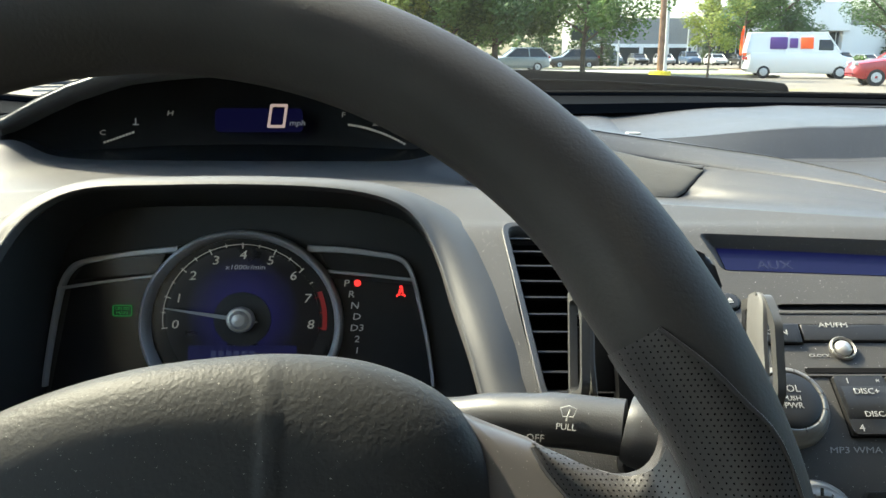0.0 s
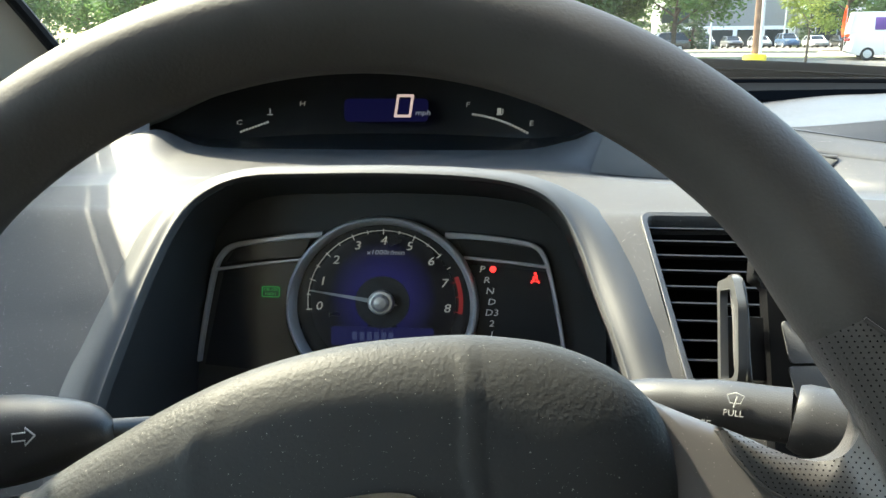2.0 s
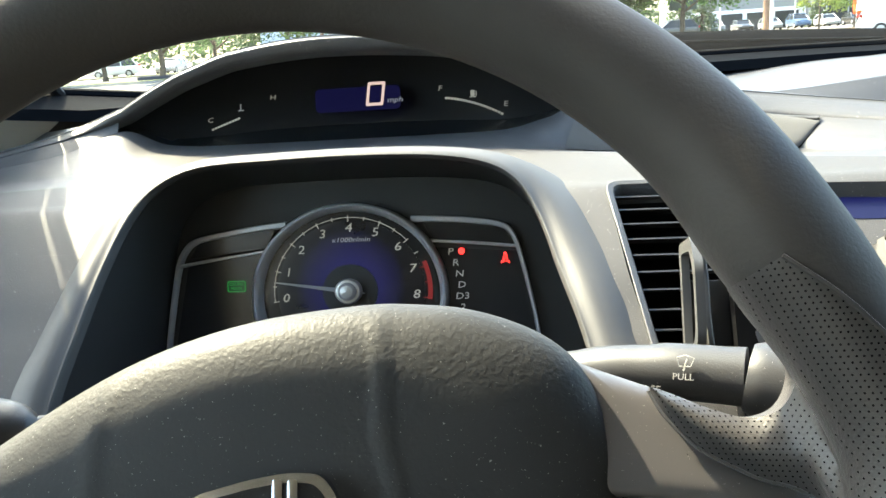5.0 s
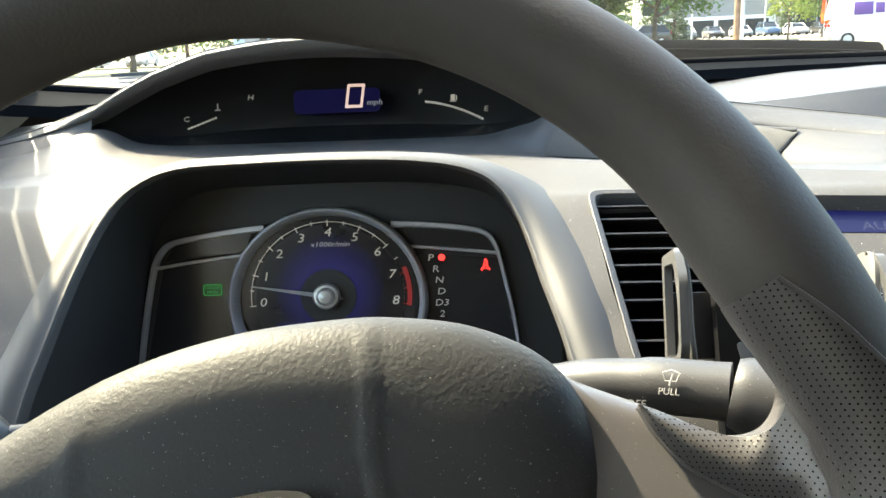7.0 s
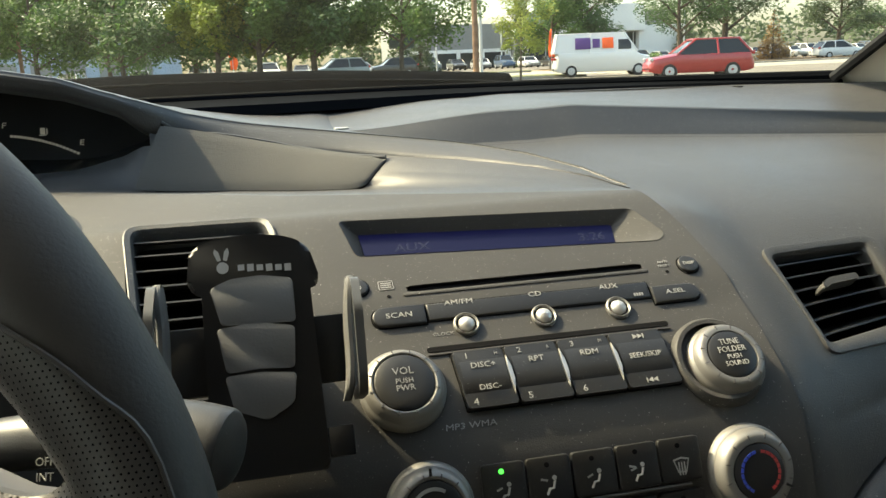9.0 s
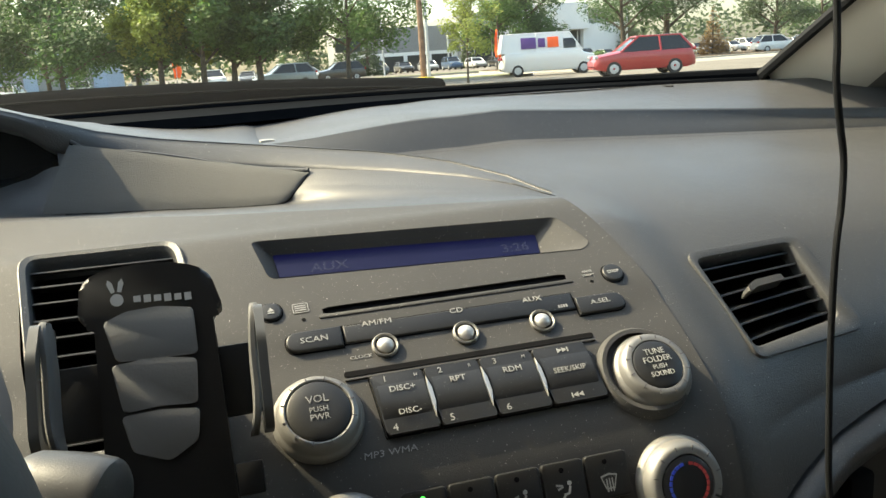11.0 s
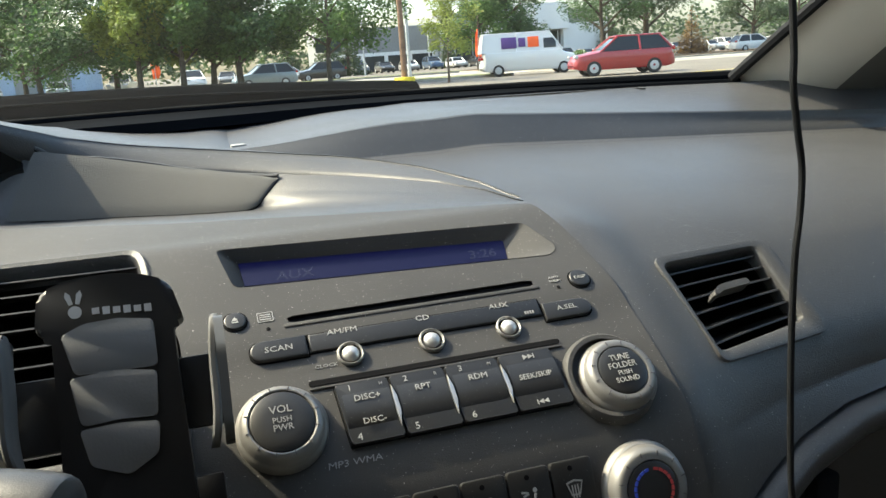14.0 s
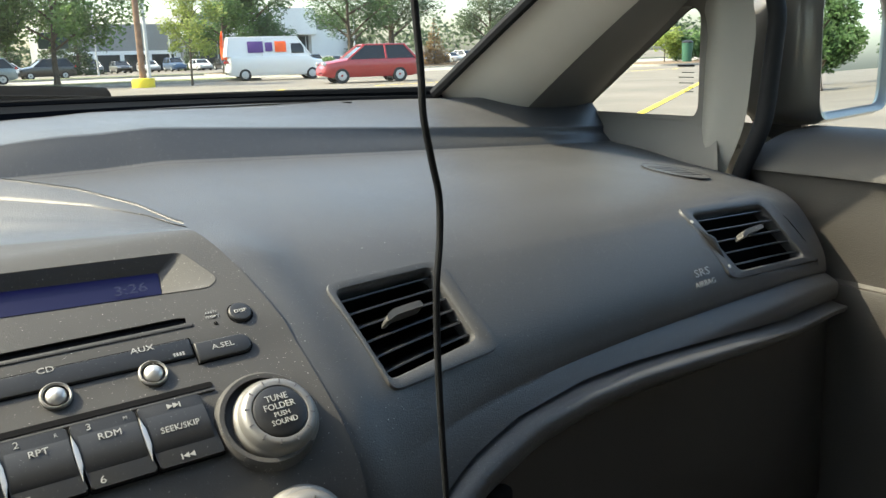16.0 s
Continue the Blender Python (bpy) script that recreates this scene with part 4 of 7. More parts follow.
part("dial_glow", annulus(0.0175, 0.0480, -60, 240, GD(0, 0, -0.0064), n=90), M_DIALGLOW, cluster, "dial face with a soft blue glow")
part("dial_centre", prism([(0.018 * math.cos(2 * math.pi * k / 48), 0.018 * math.sin(2 * math.pi * k / 48)) for k in range(48)], GD(0, 0, -0.0064), 0.0015, 0.0005), M_BLACK, cluster)
part("scale", annulus(0.0496, 0.0500, 41, 187, GD(0, 0, -0.006)), M_CREAM, cluster)
part("red_zone", annulus(0.0500, 0.0528, -8, 21, GD(0, 0, -0.006)), M_REDZONE, cluster, "red zone of the dial")
for k in range(17):
    a = 187 - k * 195 / 16 * (187 + 7) / 195
    long = k % 2 == 0
    part("tick", box(GD(0, 0, -0.0058) @ pose(0, 0, 0, 0, 0, a) @ Matrix.Translation((0.0490 if long else 0.0495, 0, 0)), (0.004 if long else 0.0025, 0.0006, 0.0004)), M_CREAM if k < 14 else M_REDZONE, cluster)
for k in range(9):
    a = radians(185 - k * 23.75)
    text(str(k), 0.0083, GD(0.0425 * math.cos(a), 0.0425 * math.sin(a), -0.0058), M_CREAM, cluster, "numeral", shear=0.15, wide=1.15)
text("x1000r/min", 0.0045, GD(0.0015, 0.0345, -0.0058), M_GREY_LIT, cluster, "dial_text", shear=0.15, wide=1.2)
# needle
nd = GD(0, 0, -0.001) @ pose(0, 0, 0, 0, 0, 171)
part("needle", prism([(-0.011, 0), (-0.006, -0.0022), (0.0, -0.0016), (0.048, -0.0004), (0.049, 0), (0.048, 0.0004), (0.0, 0.0016), (-0.006, 0.0022)], nd, 0.0012), M_WHITE, cluster, "white needle")
part("needle_cap", lathe([(0.0085, -0.003), (0.0085, 0.0015), (0.0076, 0.0028), (0.006, 0.0030), (0.0056, 0.0045), (0.0040, 0.0062), (0.0001, 0.0068)], GD(0, 0, 0), 36), M_PEARL, cluster, "silver needle cap")
part("odometer", prism(rounded(0.068, 0.012, 0.001, 2, 0, -0.0185), G(0, 0, -0.0064), 0.0006), M_BLUEDARK, cluster, "dim blue odometer window")
for k in range(6):
    part("odometer_bar", box(G(-0.018 + 0.0048 * k, -0.0185, -0.0055), (0.0032, 0.0055, 0.0002)), M_LCD, cluster)
# shift positions and lamps
for k, c in enumerate(("P", "R", "N", "D", "D3", "2", "1")):
    text(c, 0.0058, G((0.0648, 0.0678, 0.0700, 0.0712, 0.0714, 0.0714, 0.0714)[k], 0.0265 - 0.0070 * k, -0.0055), M_CREAM if k == 0 else M_GREY_LIT, cluster, "shift_letter", shear=0.12, wide=1.25)
part("park_lamp", prism([(0.0021 * math.cos(2 * math.pi * k / 20), 0.0021 * math.sin(2 * math.pi * k / 20)) for k in range(20)], G(0.0718, 0.0267, -0.006), 0.0005), M_RED, cluster, "red park lamp")
BL = G(0.0990, 0.0214, -0.006) @ Matrix.Diagonal((0.8, 0.8, 1, 1))
bm_ = prism([(0.00125 * math.cos(2 * math.pi * k / 12), 0.0036 + 0.00125 * math.sin(2 * math.pi * k / 12)) for k in range(12)], BL, 0.0004)
for sgn in (-1, 1):
    prism([(sgn * 0.0003, 0.0020), (sgn * 0.0014, 0.0018), (sgn * 0.0020, -0.0014), (sgn * 0.0012, -0.0016)][::sgn], BL, 0.0004, bm=bm_)
    prism([(sgn * 0.0004, -0.0020), (sgn * 0.0032, -0.0020), (sgn * 0.0036, -0.0042), (sgn * 0.0026, -0.0042), (sgn * 0.0022, -0.0030), (sgn * 0.0004, -0.0030)][::sgn], BL, 0.0004, bm=bm_)
box(BL @ pose(0.0002, 0.0003, 0.0004, 0, 0, 58), (0.0056, 0.0006, 0.0003), bm=bm_)
part("belt_lamp", bm_, M_RED, cluster, "red seat belt warning lamp")
part("cruise_lamp", ring(rounded(0.0122, 0.0072, 0.0012, 3, -0.0750, 0.0093), rounded(0.0110, 0.0060, 0.0010, 3, -0.0750, 0.0093), G(0, 0, -0.006), 0.0003), M_GREEN, cluster, "green cruise lamp")
text("CRUISE", 0.0026, G(-0.0750, 0.0107, -0.0055), M_GREEN, cluster, "lamp_text", wide=1.15)
text("MAIN", 0.0026, G(-0.0750, 0.0079, -0.0055), M_GREEN, cluster, "lamp_text", wide=1.15)

# ---- speedometer pod ----
speedo = thing("speedometer", "dark curved speedometer lens with a lit zero", "speedometer", (-0.13, 0.75, 1.04))
lens_rows = []
for i in range(41):
    x = LENS_L - 0.008 + (LENS_R - LENS_L + 0.016) * i / 40
    p = station(min(max(x, LENS_L), LENS_R))
    lo, hi = p[2] + Vector((0, 0.004, -0.006)), p[3] + Vector((0, 0.012, 0.004))
    bow = 0.045 * (1 - ((i - 20) / 20) ** 2)
    lens_rows.append([Vector((x, lo.y + 0.030 * (k / 6) ** 0.8 + bow, lo.z + (hi.z - lo.z) * k / 6)) if k else Vector((x, lo.y, lo.z)) for k in range(7)])
part("lens", grid(lens_rows), M_GLOSS, speedo, "smoked black lens")
SM = Matrix.Translation((-0.117, 0.7435, 1.070)) @ Matrix((Vector((1, 0, 0)), Vector((0, 0.2, 0.98)), Vector((0, -0.98, 0.2)))).transposed().to_4x4()


def D(x, y, z=0.0):
    return SM @ Matrix.Translation((x, y, z))


part("speed_window", prism(rounded(0.074, 0.020, 0.004, 4, -0.010, 0.002), D(0, 0, -0.0006), 0.0004), M_BLUEFAINT, speedo, "dim blue speed window")
# the digit zero out of slanted segments
seg = bmesh.new()
o = round_poly([(-0.0088, -0.0095), (0.0062, -0.0095), (0.0092, 0.0105), (-0.0058, 0.0105)], 0.0012)
i_ = [(0.0002 + (x - 0.0002) * 0.70, 0.0005 + (y - 0.0005) * 0.76) for x, y in o]
part("speed_digit", ring(o, i_, D(0.0058, 0.0050, 0.0008), 0.0005), M_DIGIT, speedo, "pale lit digit zero")
text("mph", 0.0062, D(0.0225, -0.0005, 0.001), M_GREY_LIT, speedo, "unit_text", shear=0.15, wide=1.25)
for body, x, y in (("C", -0.1417, -0.0090), ("H", -0.0845, 0.0074), ("F", 0.0613, 0.0065), ("E", 0.1162, -0.0095)):
    text(body, 0.0060, D(x, y, 0.001), M_CREAM, speedo, "gauge_letter", shear=0.12, wide=1.3)
for k in range(10):
    part("temperature_bar", box(D(-0.1397 + 0.00265 * k, -0.0170 + 0.00092 * k, 0.001) @ pose(0, 0, 0, 0, 0, 22), (0.0021, 0.0016, 0.0003)), M_CREAM, speedo)
for k in range(20):
    part("fuel_bar", box(D(0.0664 + 0.00245 * k, -0.0018 - 0.00030 * k - 0.000028 * k * k, 0.001) @ pose(0, 0, 0, 0, 0, -8 - 1.0 * k), (0.0021, 0.0018, 0.0003)), M_CREAM, speedo)
bm_ = box(D(0.0888, 0.0010, 0.001), (0.0035, 0.005, 0.0003))
box(D(0.0918, 0.0007, 0.001), (0.0008, 0.004, 0.0003), bm=bm_)
box(D(0.0888, -0.0021, 0.001), (0.0055, 0.0007, 0.0003), bm=bm_)
part("fuel_symbol", bm_, M_CREAM, speedo)
bm_ = box(D(-0.1135, 0.001, 0.001), (0.0009, 0.005, 0.0003))
box(D(-0.1135, -0.002, 0.001), (0.005, 0.0008, 0.0003), bm=bm_)
part("temperature_symbol", bm_, M_GREY_LIT, speedo)

# ---- air vents ----
def vent(name, label, outer, inner, frame_of, nslat, tab=None, depth=0.030, tab_w=0.030, pins=False):
    """outer, inner: corners (top left, top right, bottom right, bottom left) on the surface whose frames frame_of gives."""
    tl, tr, br, bl = inner

    def F(a, b):
        x = (bl[0] * (1 - a) + br[0] * a) * (1 - b) + (tl[0] * (1 - a) + tr[0] * a) * b
        s = (bl[1] * (1 - a) + br[1] * a) * (1 - b) + (tl[1] * (1 - a) + tr[1] * a) * b
        return frame_of(x, s)
    v = thing(name, label, "air vent", tuple(F(0.5, 0.0).translation), group="dashboard air vents")
    o, q = round_poly([(0, 0), (1, 0), (1, 1), (0, 1)], 0.11, 5), round_poly([(0, 0), (1, 0), (1, 1), (0, 1)], 0.09, 5)

    def at(corners, a, b, d):
        c0, c1, c2, c3 = corners
        x = (c3[0] * (1 - a) + c2[0] * a) * (1 - b) + (c0[0] * (1 - a) + c1[0] * a) * b
        s = (c3[1] * (1 - a) + c2[1] * a) * (1 - b) + (c0[1] * (1 - a) + c1[1] * a) * b
        return frame_of(x, s) @ Vector((0, 0, d))
    rows = []
    for k, d in ((0.0, -0.003), (0.0, 0.0006), (0.05, 0.0018), (0.20, 0.0020), (0.80, 0.0008), (0.95, -0.0006), (1.0, -0.0030), (1.0, -0.012)):
        rows.append([at(outer, a, b, d).lerp(at(inner, a2, b2, d), k) for (a, b), (a2, b2) in zip(o, q)])
    part("vent_frame", grid(rows, closed_v=True), M_DASH, v, "rounded grey vent frame")
    back = [[at(inner, a, b, -0.011) for a, b in q], [at(inner, a, b, -depth) for a, b in q]]
    bm = grid(back, closed_v=True)
    bm.verts.ensure_lookup_table()
    bm.faces.new(bm.verts[len(q):])
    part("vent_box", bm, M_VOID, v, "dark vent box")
    for k in range(nslat):
        b = (k + 0.55) / nslat
        rows = []
        for a in (0.005, 0.25, 0.5, 0.75, 0.995):
            f = F(a, b)
            n = Vector(f.col[2][:3])
            n = Vector((n.x, n.y, 0)).normalized()
            c = f @ Vector((0, 0, -0.0045))
            e = Vector((0, 0, 1))
            rows.append([c - n * i + e * h for i, h in ((0.0003, 0.0006), (-0.0004, 0.0), (0.0003, -0.0007), (0.008, -0.0036), (0.016, -0.0064), (0.016, -0.0052), (0.008, -0.0022))])
        part("slat", grid(rows, closed_v=True), M_BUTTON, v)
    if tab:
        f = F(*tab)
        body = [(-tab_w * 0.50, -0.0034), (-tab_w * 0.42, -0.0040), (-tab_w * 0.26, -0.0016), (tab_w * 0.42, -0.0004), (tab_w / 2, 0.0004), (tab_w / 2, 0.0026), (tab_w * 0.40, 0.0036), (-tab_w * 0.22, 0.0028), (-tab_w * 0.40, 0.0004)]
        part("tab", prism(round_poly(body, 0.002, 3), f @ pose(0, 0, -0.006, 0, 0, 2), 0.0085, 0.0018, 3), M_PANEL, v, "grey adjusting tab")
    if pins:
        part("thumb_wheel", tube([at(inner, -0.09, 0.80, -0.001), at(inner, -0.085, 0.5, 0.0015), at(inner, -0.08, 0.22, -0.001)], [0.001, 0.0035, 0.001], 10), M_BLACK, v, "ribbed black thumb wheel")
        for b in (0.86, 0.10):
            part("vent_mark", prism([(0.0016 * math.cos(2 * math.pi * k / 14), 0.0016 * math.sin(2 * math.pi * k / 14)) for k in range(14)], frame_of(at(inner, -0.11, b, 0).x, bl[1] * (1 - b) + tl[1] * b) @ Matrix.Translation((0, 0, 0.0014)), 0.0004), M_WHITE, v, "white dot")
    return v


def qz(x, z):
    return (x, q_of_z(x, z))


BF = lambda x, s: PB.frame_at(x, s)
vent("air_vent", "dark slatted air vent beside the steering wheel", [(0.0590, sy(0.5135)), (0.1375, sy(0.5130)), (0.1545, sy(0.4100)), (0.0740, sy(0.4100))], [(0.0640, sy(0.5100)), (0.1335, sy(0.5090)), (0.1485, sy(0.4140)), (0.0780, sy(0.4140))], BF, 10)
vent("air_vent", "dark slatted air vent with grey tab on the passenger pad", [qz(*p) for p in VENT_B], [qz(*p) for p in IN_B], q_frame, 6, (0.46, 0.56), 0.034)
vent("air_vent", "dark slatted air vent with grey tab near the passenger door", [qz(*p) for p in VENT_C], [qz(*p) for p in IN_C], q_frame, 5, (0.47, 0.54), 0.030, 0.038, True)


# ---- radio ----
radio = thing("car_radio", "built-in car radio with knobs and a dim blue display", "car radio", (0.268, 0.43, 0.95))


def R(x, y, off=0.0, roll=0.0):
    return PB.frame_at(x, sy(y), off, roll)


def RZ(x, z, off=0.0, roll=0.0):
    return PB.frame_at(x, sz(z), off, roll)


# display recess: walls, blue screen
cx, cs = 0.2600, sy(0.489)
scr = round_poly([(0.1845, sy(0.5020)), (0.3335, sy(0.4925)), (0.3295, sy(0.4735)), (0.1865, sy(0.4790))], 0.002)
edge = DISPLAY
inner = [nearest(p, scr) for p in edge]
rows = [[PB.frame_at(x, s) @ Vector((0, 0, 0.0003)) for x, s in edge],
        [PB.frame_at(x * 0.8 + a * 0.2, s * 0.8 + b * 0.2) @ Vector((0, 0, -0.0012)) for (x, s), (a, b) in zip(edge, inner)],
        [PB.frame_at(a, b) @ Vector((0, 0, -0.0086)) for a, b in inner]]
part("display_surround", grid(rows, closed_v=True), M_PANEL, radio, "grey sloping display surround")
part("display", sheet(lambda x, s: PB.frame_at(x, s) @ Vector((0, 0, -0.0080)), 0.18, 0.338, sy(0.470), sy(0.506), 0.002, 0.002, scr), M_BLUE, radio, "dim blue display")
text("AUX", 0.0092, R(0.2120, 0.4855, -0.0045), M_LCD, radio, "display_text", shear=0.12, wide=1.05)
text("3:26", 0.0092, R(0.3160, 0.4820, -0.0045), M_LCD, radio, "display_text", shear=0.12, wide=1.05)
# cd slot
f = R(0.2685, 0.4565)
# solid near-black plug in the slot; its colour gives the shade inside
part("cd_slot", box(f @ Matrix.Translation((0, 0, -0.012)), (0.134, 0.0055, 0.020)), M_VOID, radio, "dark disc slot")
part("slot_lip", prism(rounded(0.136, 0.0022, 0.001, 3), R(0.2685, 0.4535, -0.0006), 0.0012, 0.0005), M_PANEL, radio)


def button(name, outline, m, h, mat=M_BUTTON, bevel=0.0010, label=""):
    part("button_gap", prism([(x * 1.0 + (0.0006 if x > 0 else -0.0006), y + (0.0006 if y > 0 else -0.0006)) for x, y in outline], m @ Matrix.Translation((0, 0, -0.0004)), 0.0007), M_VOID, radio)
    return part(name, prism(outline, m, h, bevel, 3), mat, radio, label)


def circle(r, n=28):
    return [(r * math.cos(2 * math.pi * k / n), r * math.sin(2 * math.pi * k / n)) for k in range(n)]


button("eject_button", circle(0.0054), R(0.178, 0.4592), 0.0016)
part("eject_mark", prism([(-0.0016, -0.0004), (0.0016, -0.0004), (0, 0.0018)], R(0.178, 0.4592, 0.0017), 0.0002), M_WHITE, radio)
part("eject_mark", box(R(0.178, 0.4592, 0.0018) @ Matrix.Translation((0, -0.0014, 0)), (0.0032, 0.0007, 0.0002)), M_WHITE, radio)
button("display_button", circle(0.0058), R(0.3605, 0.4545), 0.0018)
text("DISP", 0.0029, R(0.3605, 0.4545, 0.0020), M_WHITE, radio, wide=1.2)
text("ANTI", 0.0022, R(0.3465, 0.4575, 0.0003), M_GREYPRINT, radio, wide=1.2)
text("THEFT", 0.0022, R(0.3465, 0.4552, 0.0003), M_GREYPRINT, radio, wide=1.2)
part("pin_hole", prism(circle(0.0010, 12), R(0.3470, 0.4518, 0.0001), 0.0002), M_VOID, radio)
part("pin_hole", prism(circle(0.0010, 12), R(0.193, 0.4533, 0.0001), 0.0002), M_VOID, radio)
part("disc_mark", ring(rounded(0.0078, 0.0060, 0.0006, 2), rounded(0.0070, 0.0052, 0.0005, 2), R(0.1925, 0.4595, 0.0002), 0.0002), M_GREYPRINT, radio)
for dy in (-0.0014, 0.0, 0.0014):
    part("disc_mark", box(R(0.1925, 0.4595, 0.0003) @ Matrix.Translation((0, dy, 0)), (0.0056, 0.0007, 0.0002)), M_GREYPRINT, radio)
# strip with three ball buttons
def pill(x0, x1, y, h, left, right):
    w = x1 - x0
    r = h / 2 * 0.98
    pts = []
    for k in range(9):
        a = radians(90 + 180 * k / 8)
        pts.append((-w / 2 + r + r * math.cos(a), r * math.sin(a)) if left else None)
    pts = [p for p in pts if p] or [(-w / 2, h / 2), (-w / 2, -h / 2)]
    more = [(w / 2 - r + r * math.cos(radians(-90 + 180 * k / 8)), r * math.sin(radians(-90 + 180 * k / 8))) for k in range(9)] if right else [(w / 2, -h / 2), (w / 2, h / 2)]
    return pts + more, R((x0 + x1) / 2, y)


o_, m_ = pill(0.1825, 0.2095, 0.4430, 0.0112, True, False)
button("scan_button", o_, m_, 0.0022)
text("SCAN", 0.0042, R(0.1960, 0.4430, 0.0024), M_WHITE, radio, wide=1.25)
o_, m_ = pill(0.2105, 0.3315, 0.4435, 0.0098, False, False)
button("strip", o_, m_, 0.0014)
o_, m_ = pill(0.3325, 0.3595, 0.4405, 0.0105, False, True)
button("select_button", o_, m_, 0.0022)
text("A.SEL", 0.0038, R(0.3455, 0.4410, 0.0024), M_WHITE, radio, wide=1.25)
for x, body in ((0.2290, "AM/FM"), (0.2700, "CD"), (0.3110, "AUX")):
    text(body, 0.0041, R(x - 0.0015, 0.4465, 0.0016), M_WHITE, radio, wide=1.25)
    part("button_ring", lathe([(0.0066, 0), (0.0066, 0.0018), (0.0060, 0.0024), (0.0052, 0.0016)], R(x, 0.4365), 32), M_SATIN, radio)
    part("ball_button", lathe([(0.0044, 0.0), (0.0043, 0.0016), (0.0035, 0.0029), (0.0020, 0.0037), (0.00005, 0.0040)], R(x, 0.4365), 32), M_PEARL, radio, "pearly silver ball button")
text("CLOCK", 0.0026, R(0.2165, 0.4335, 0.0003), M_GREYPRINT, radio, wide=1.25)
for k in range(4):
    part("print_bar", box(R(0.3225 + 0.0014 * k, 0.4415, 0.0017), (0.0009, 0.0018, 0.0002)), M_GREYPRINT, radio)
part("groove", prism(rounded(0.128, 0.0030, 0.0014, 3), R(0.2705, 0.4265, -0.0002), 0.0006), M_VOID, radio, "long dark groove")
part("groove_lip", prism(rounded(0.128, 0.0012, 0.0005, 3), R(0.2705, 0.4240, -0.0002), 0.0012, 0.0004), M_PANEL, radio)
# eight station buttons in four columns
xs = [0.2180, 0.2440, 0.2715, 0.2990, 0.3280]
ymid, hh = 0.4115, 0.0300
for k in range(4):
    w = xs[k + 1] - xs[k] - 0.0012
    sh = 0.0012
    outl = round_poly([(-w / 2 + sh, -hh / 2), (w / 2 + sh, -hh / 2), (w / 2 - sh, hh / 2), (-w / 2 - sh, hh / 2)], 0.0012)
    fr = R((xs[k] + xs[k + 1]) / 2, ymid)
    button("station_button", outl, fr, 0.0030, bevel=0.0008)
    rowsb = []
    # raised roll across the button
    for a in (-w / 2 + 0.0012, w / 2 - 0.0012):
        rowsb.append([fr @ Vector((a, y, z)) for y, z in ((-0.0075, 0.0030), (-0.005, 0.0040), (0.0, 0.0044), (0.006, 0.0040), (0.0095, 0.0030))])
    part("button_roll", grid(rowsb), M_BUTTON, radio)
    fx = lambda x, y: fr @ Matrix.Translation((x, y, 0.0046))
    flo = lambda x, y: fr @ Matrix.Translation((x, y, 0.0032))
    if k < 3:
        text(str(k + 1), 0.0042, flo(-0.0070, 0.0122), M_WHITE, radio, wide=1.15)
        text(str(k + 4), 0.0048, flo(-0.0070, -0.0122), M_WHITE, radio, wide=1.1)
        text("MR"[k % 2] if k else "H", 0.0024, flo(0.0078, 0.0122), M_GREYPRINT, radio)
        text(("DISC+", "RPT", "RDM")[k], 0.0042, fx(0.0, 0.0060), M_WHITE, radio, wide=1.1)
        if k == 0:
            text("DISC-", 0.0040, fx(0.001, -0.0058), M_WHITE, radio, wide=1.1)
    else:
        text("SEEK/SKIP", 0.0040, fx(0.0, 0.0010), M_WHITE, radio, wide=1.0)
        for sgn, y in ((1, 0.0122), (-1, -0.0122)):
            bm_ = bmesh.new()
            for j in range(2):
                prism([(sgn * (-0.0026 + 0.0026 * j), -0.0013), (sgn * (0.0 + 0.0026 * j), 0.0), (sgn * (-0.0026 + 0.0026 * j), 0.0013)][::sgn], flo(0, y), 0.0002, bm=bm_)
            box(flo(sgn * 0.0030, y), (0.0006, 0.0026, 0.0002), bm=bm_)
            part("skip_mark", bm_, M_WHITE, radio)
    if k < 3:
        part("divider", prism([(-0.0004, -0.0105), (0.0011, -0.003), (0.0008, 0.004), (-0.0008, 0.0105), (-0.0013, 0.003), (-0.0010, -0.004)], R(xs[k + 1], ymid, 0.0026), 0.0016, 0.0003), M_PEARL, radio, "slim bright divider")


def knob(x, y, r, ri, h, name, label, owner):
    fr = R(x, y) if owner is radio else RZ(x, y)
    base = part(name, lathe([(r + 0.0018, -0.001), (r + 0.0016, 0.002), (r + 0.0006, 0.0035), (r, 0.0040), (r - 0.0003, h * 0.50), (r - 0.0010, h * 0.76), (r - 0.0022, h * 0.93), (r - 0.0036, h), (ri + 0.0008, h - 0.0002), (ri + 0.0003, h - 0.0010)], fr, 56), M_SATIN, owner, label)
    part("knob_face", lathe([(ri + 0.0004, h - 0.0012), (ri, h - 0.0002), (ri - 0.001, h + 0.0003), (ri * 0.5, h + 0.0007), (0.0001, h + 0.0008)], fr, 48), M_BLACK, base, "black knob face")
    for k in range(12):
        a = radians(30 * k + 12)
        part("knob_notch", box(fr @ pose(0, 0, 0, 0, 0, math.degrees(a)) @ Matrix.Translation((r - 0.0034, 0, h - 0.0003)), (0.0022, 0.0005, 0.0008)), M_SPOKE, base)
    return fr, h, owner, base


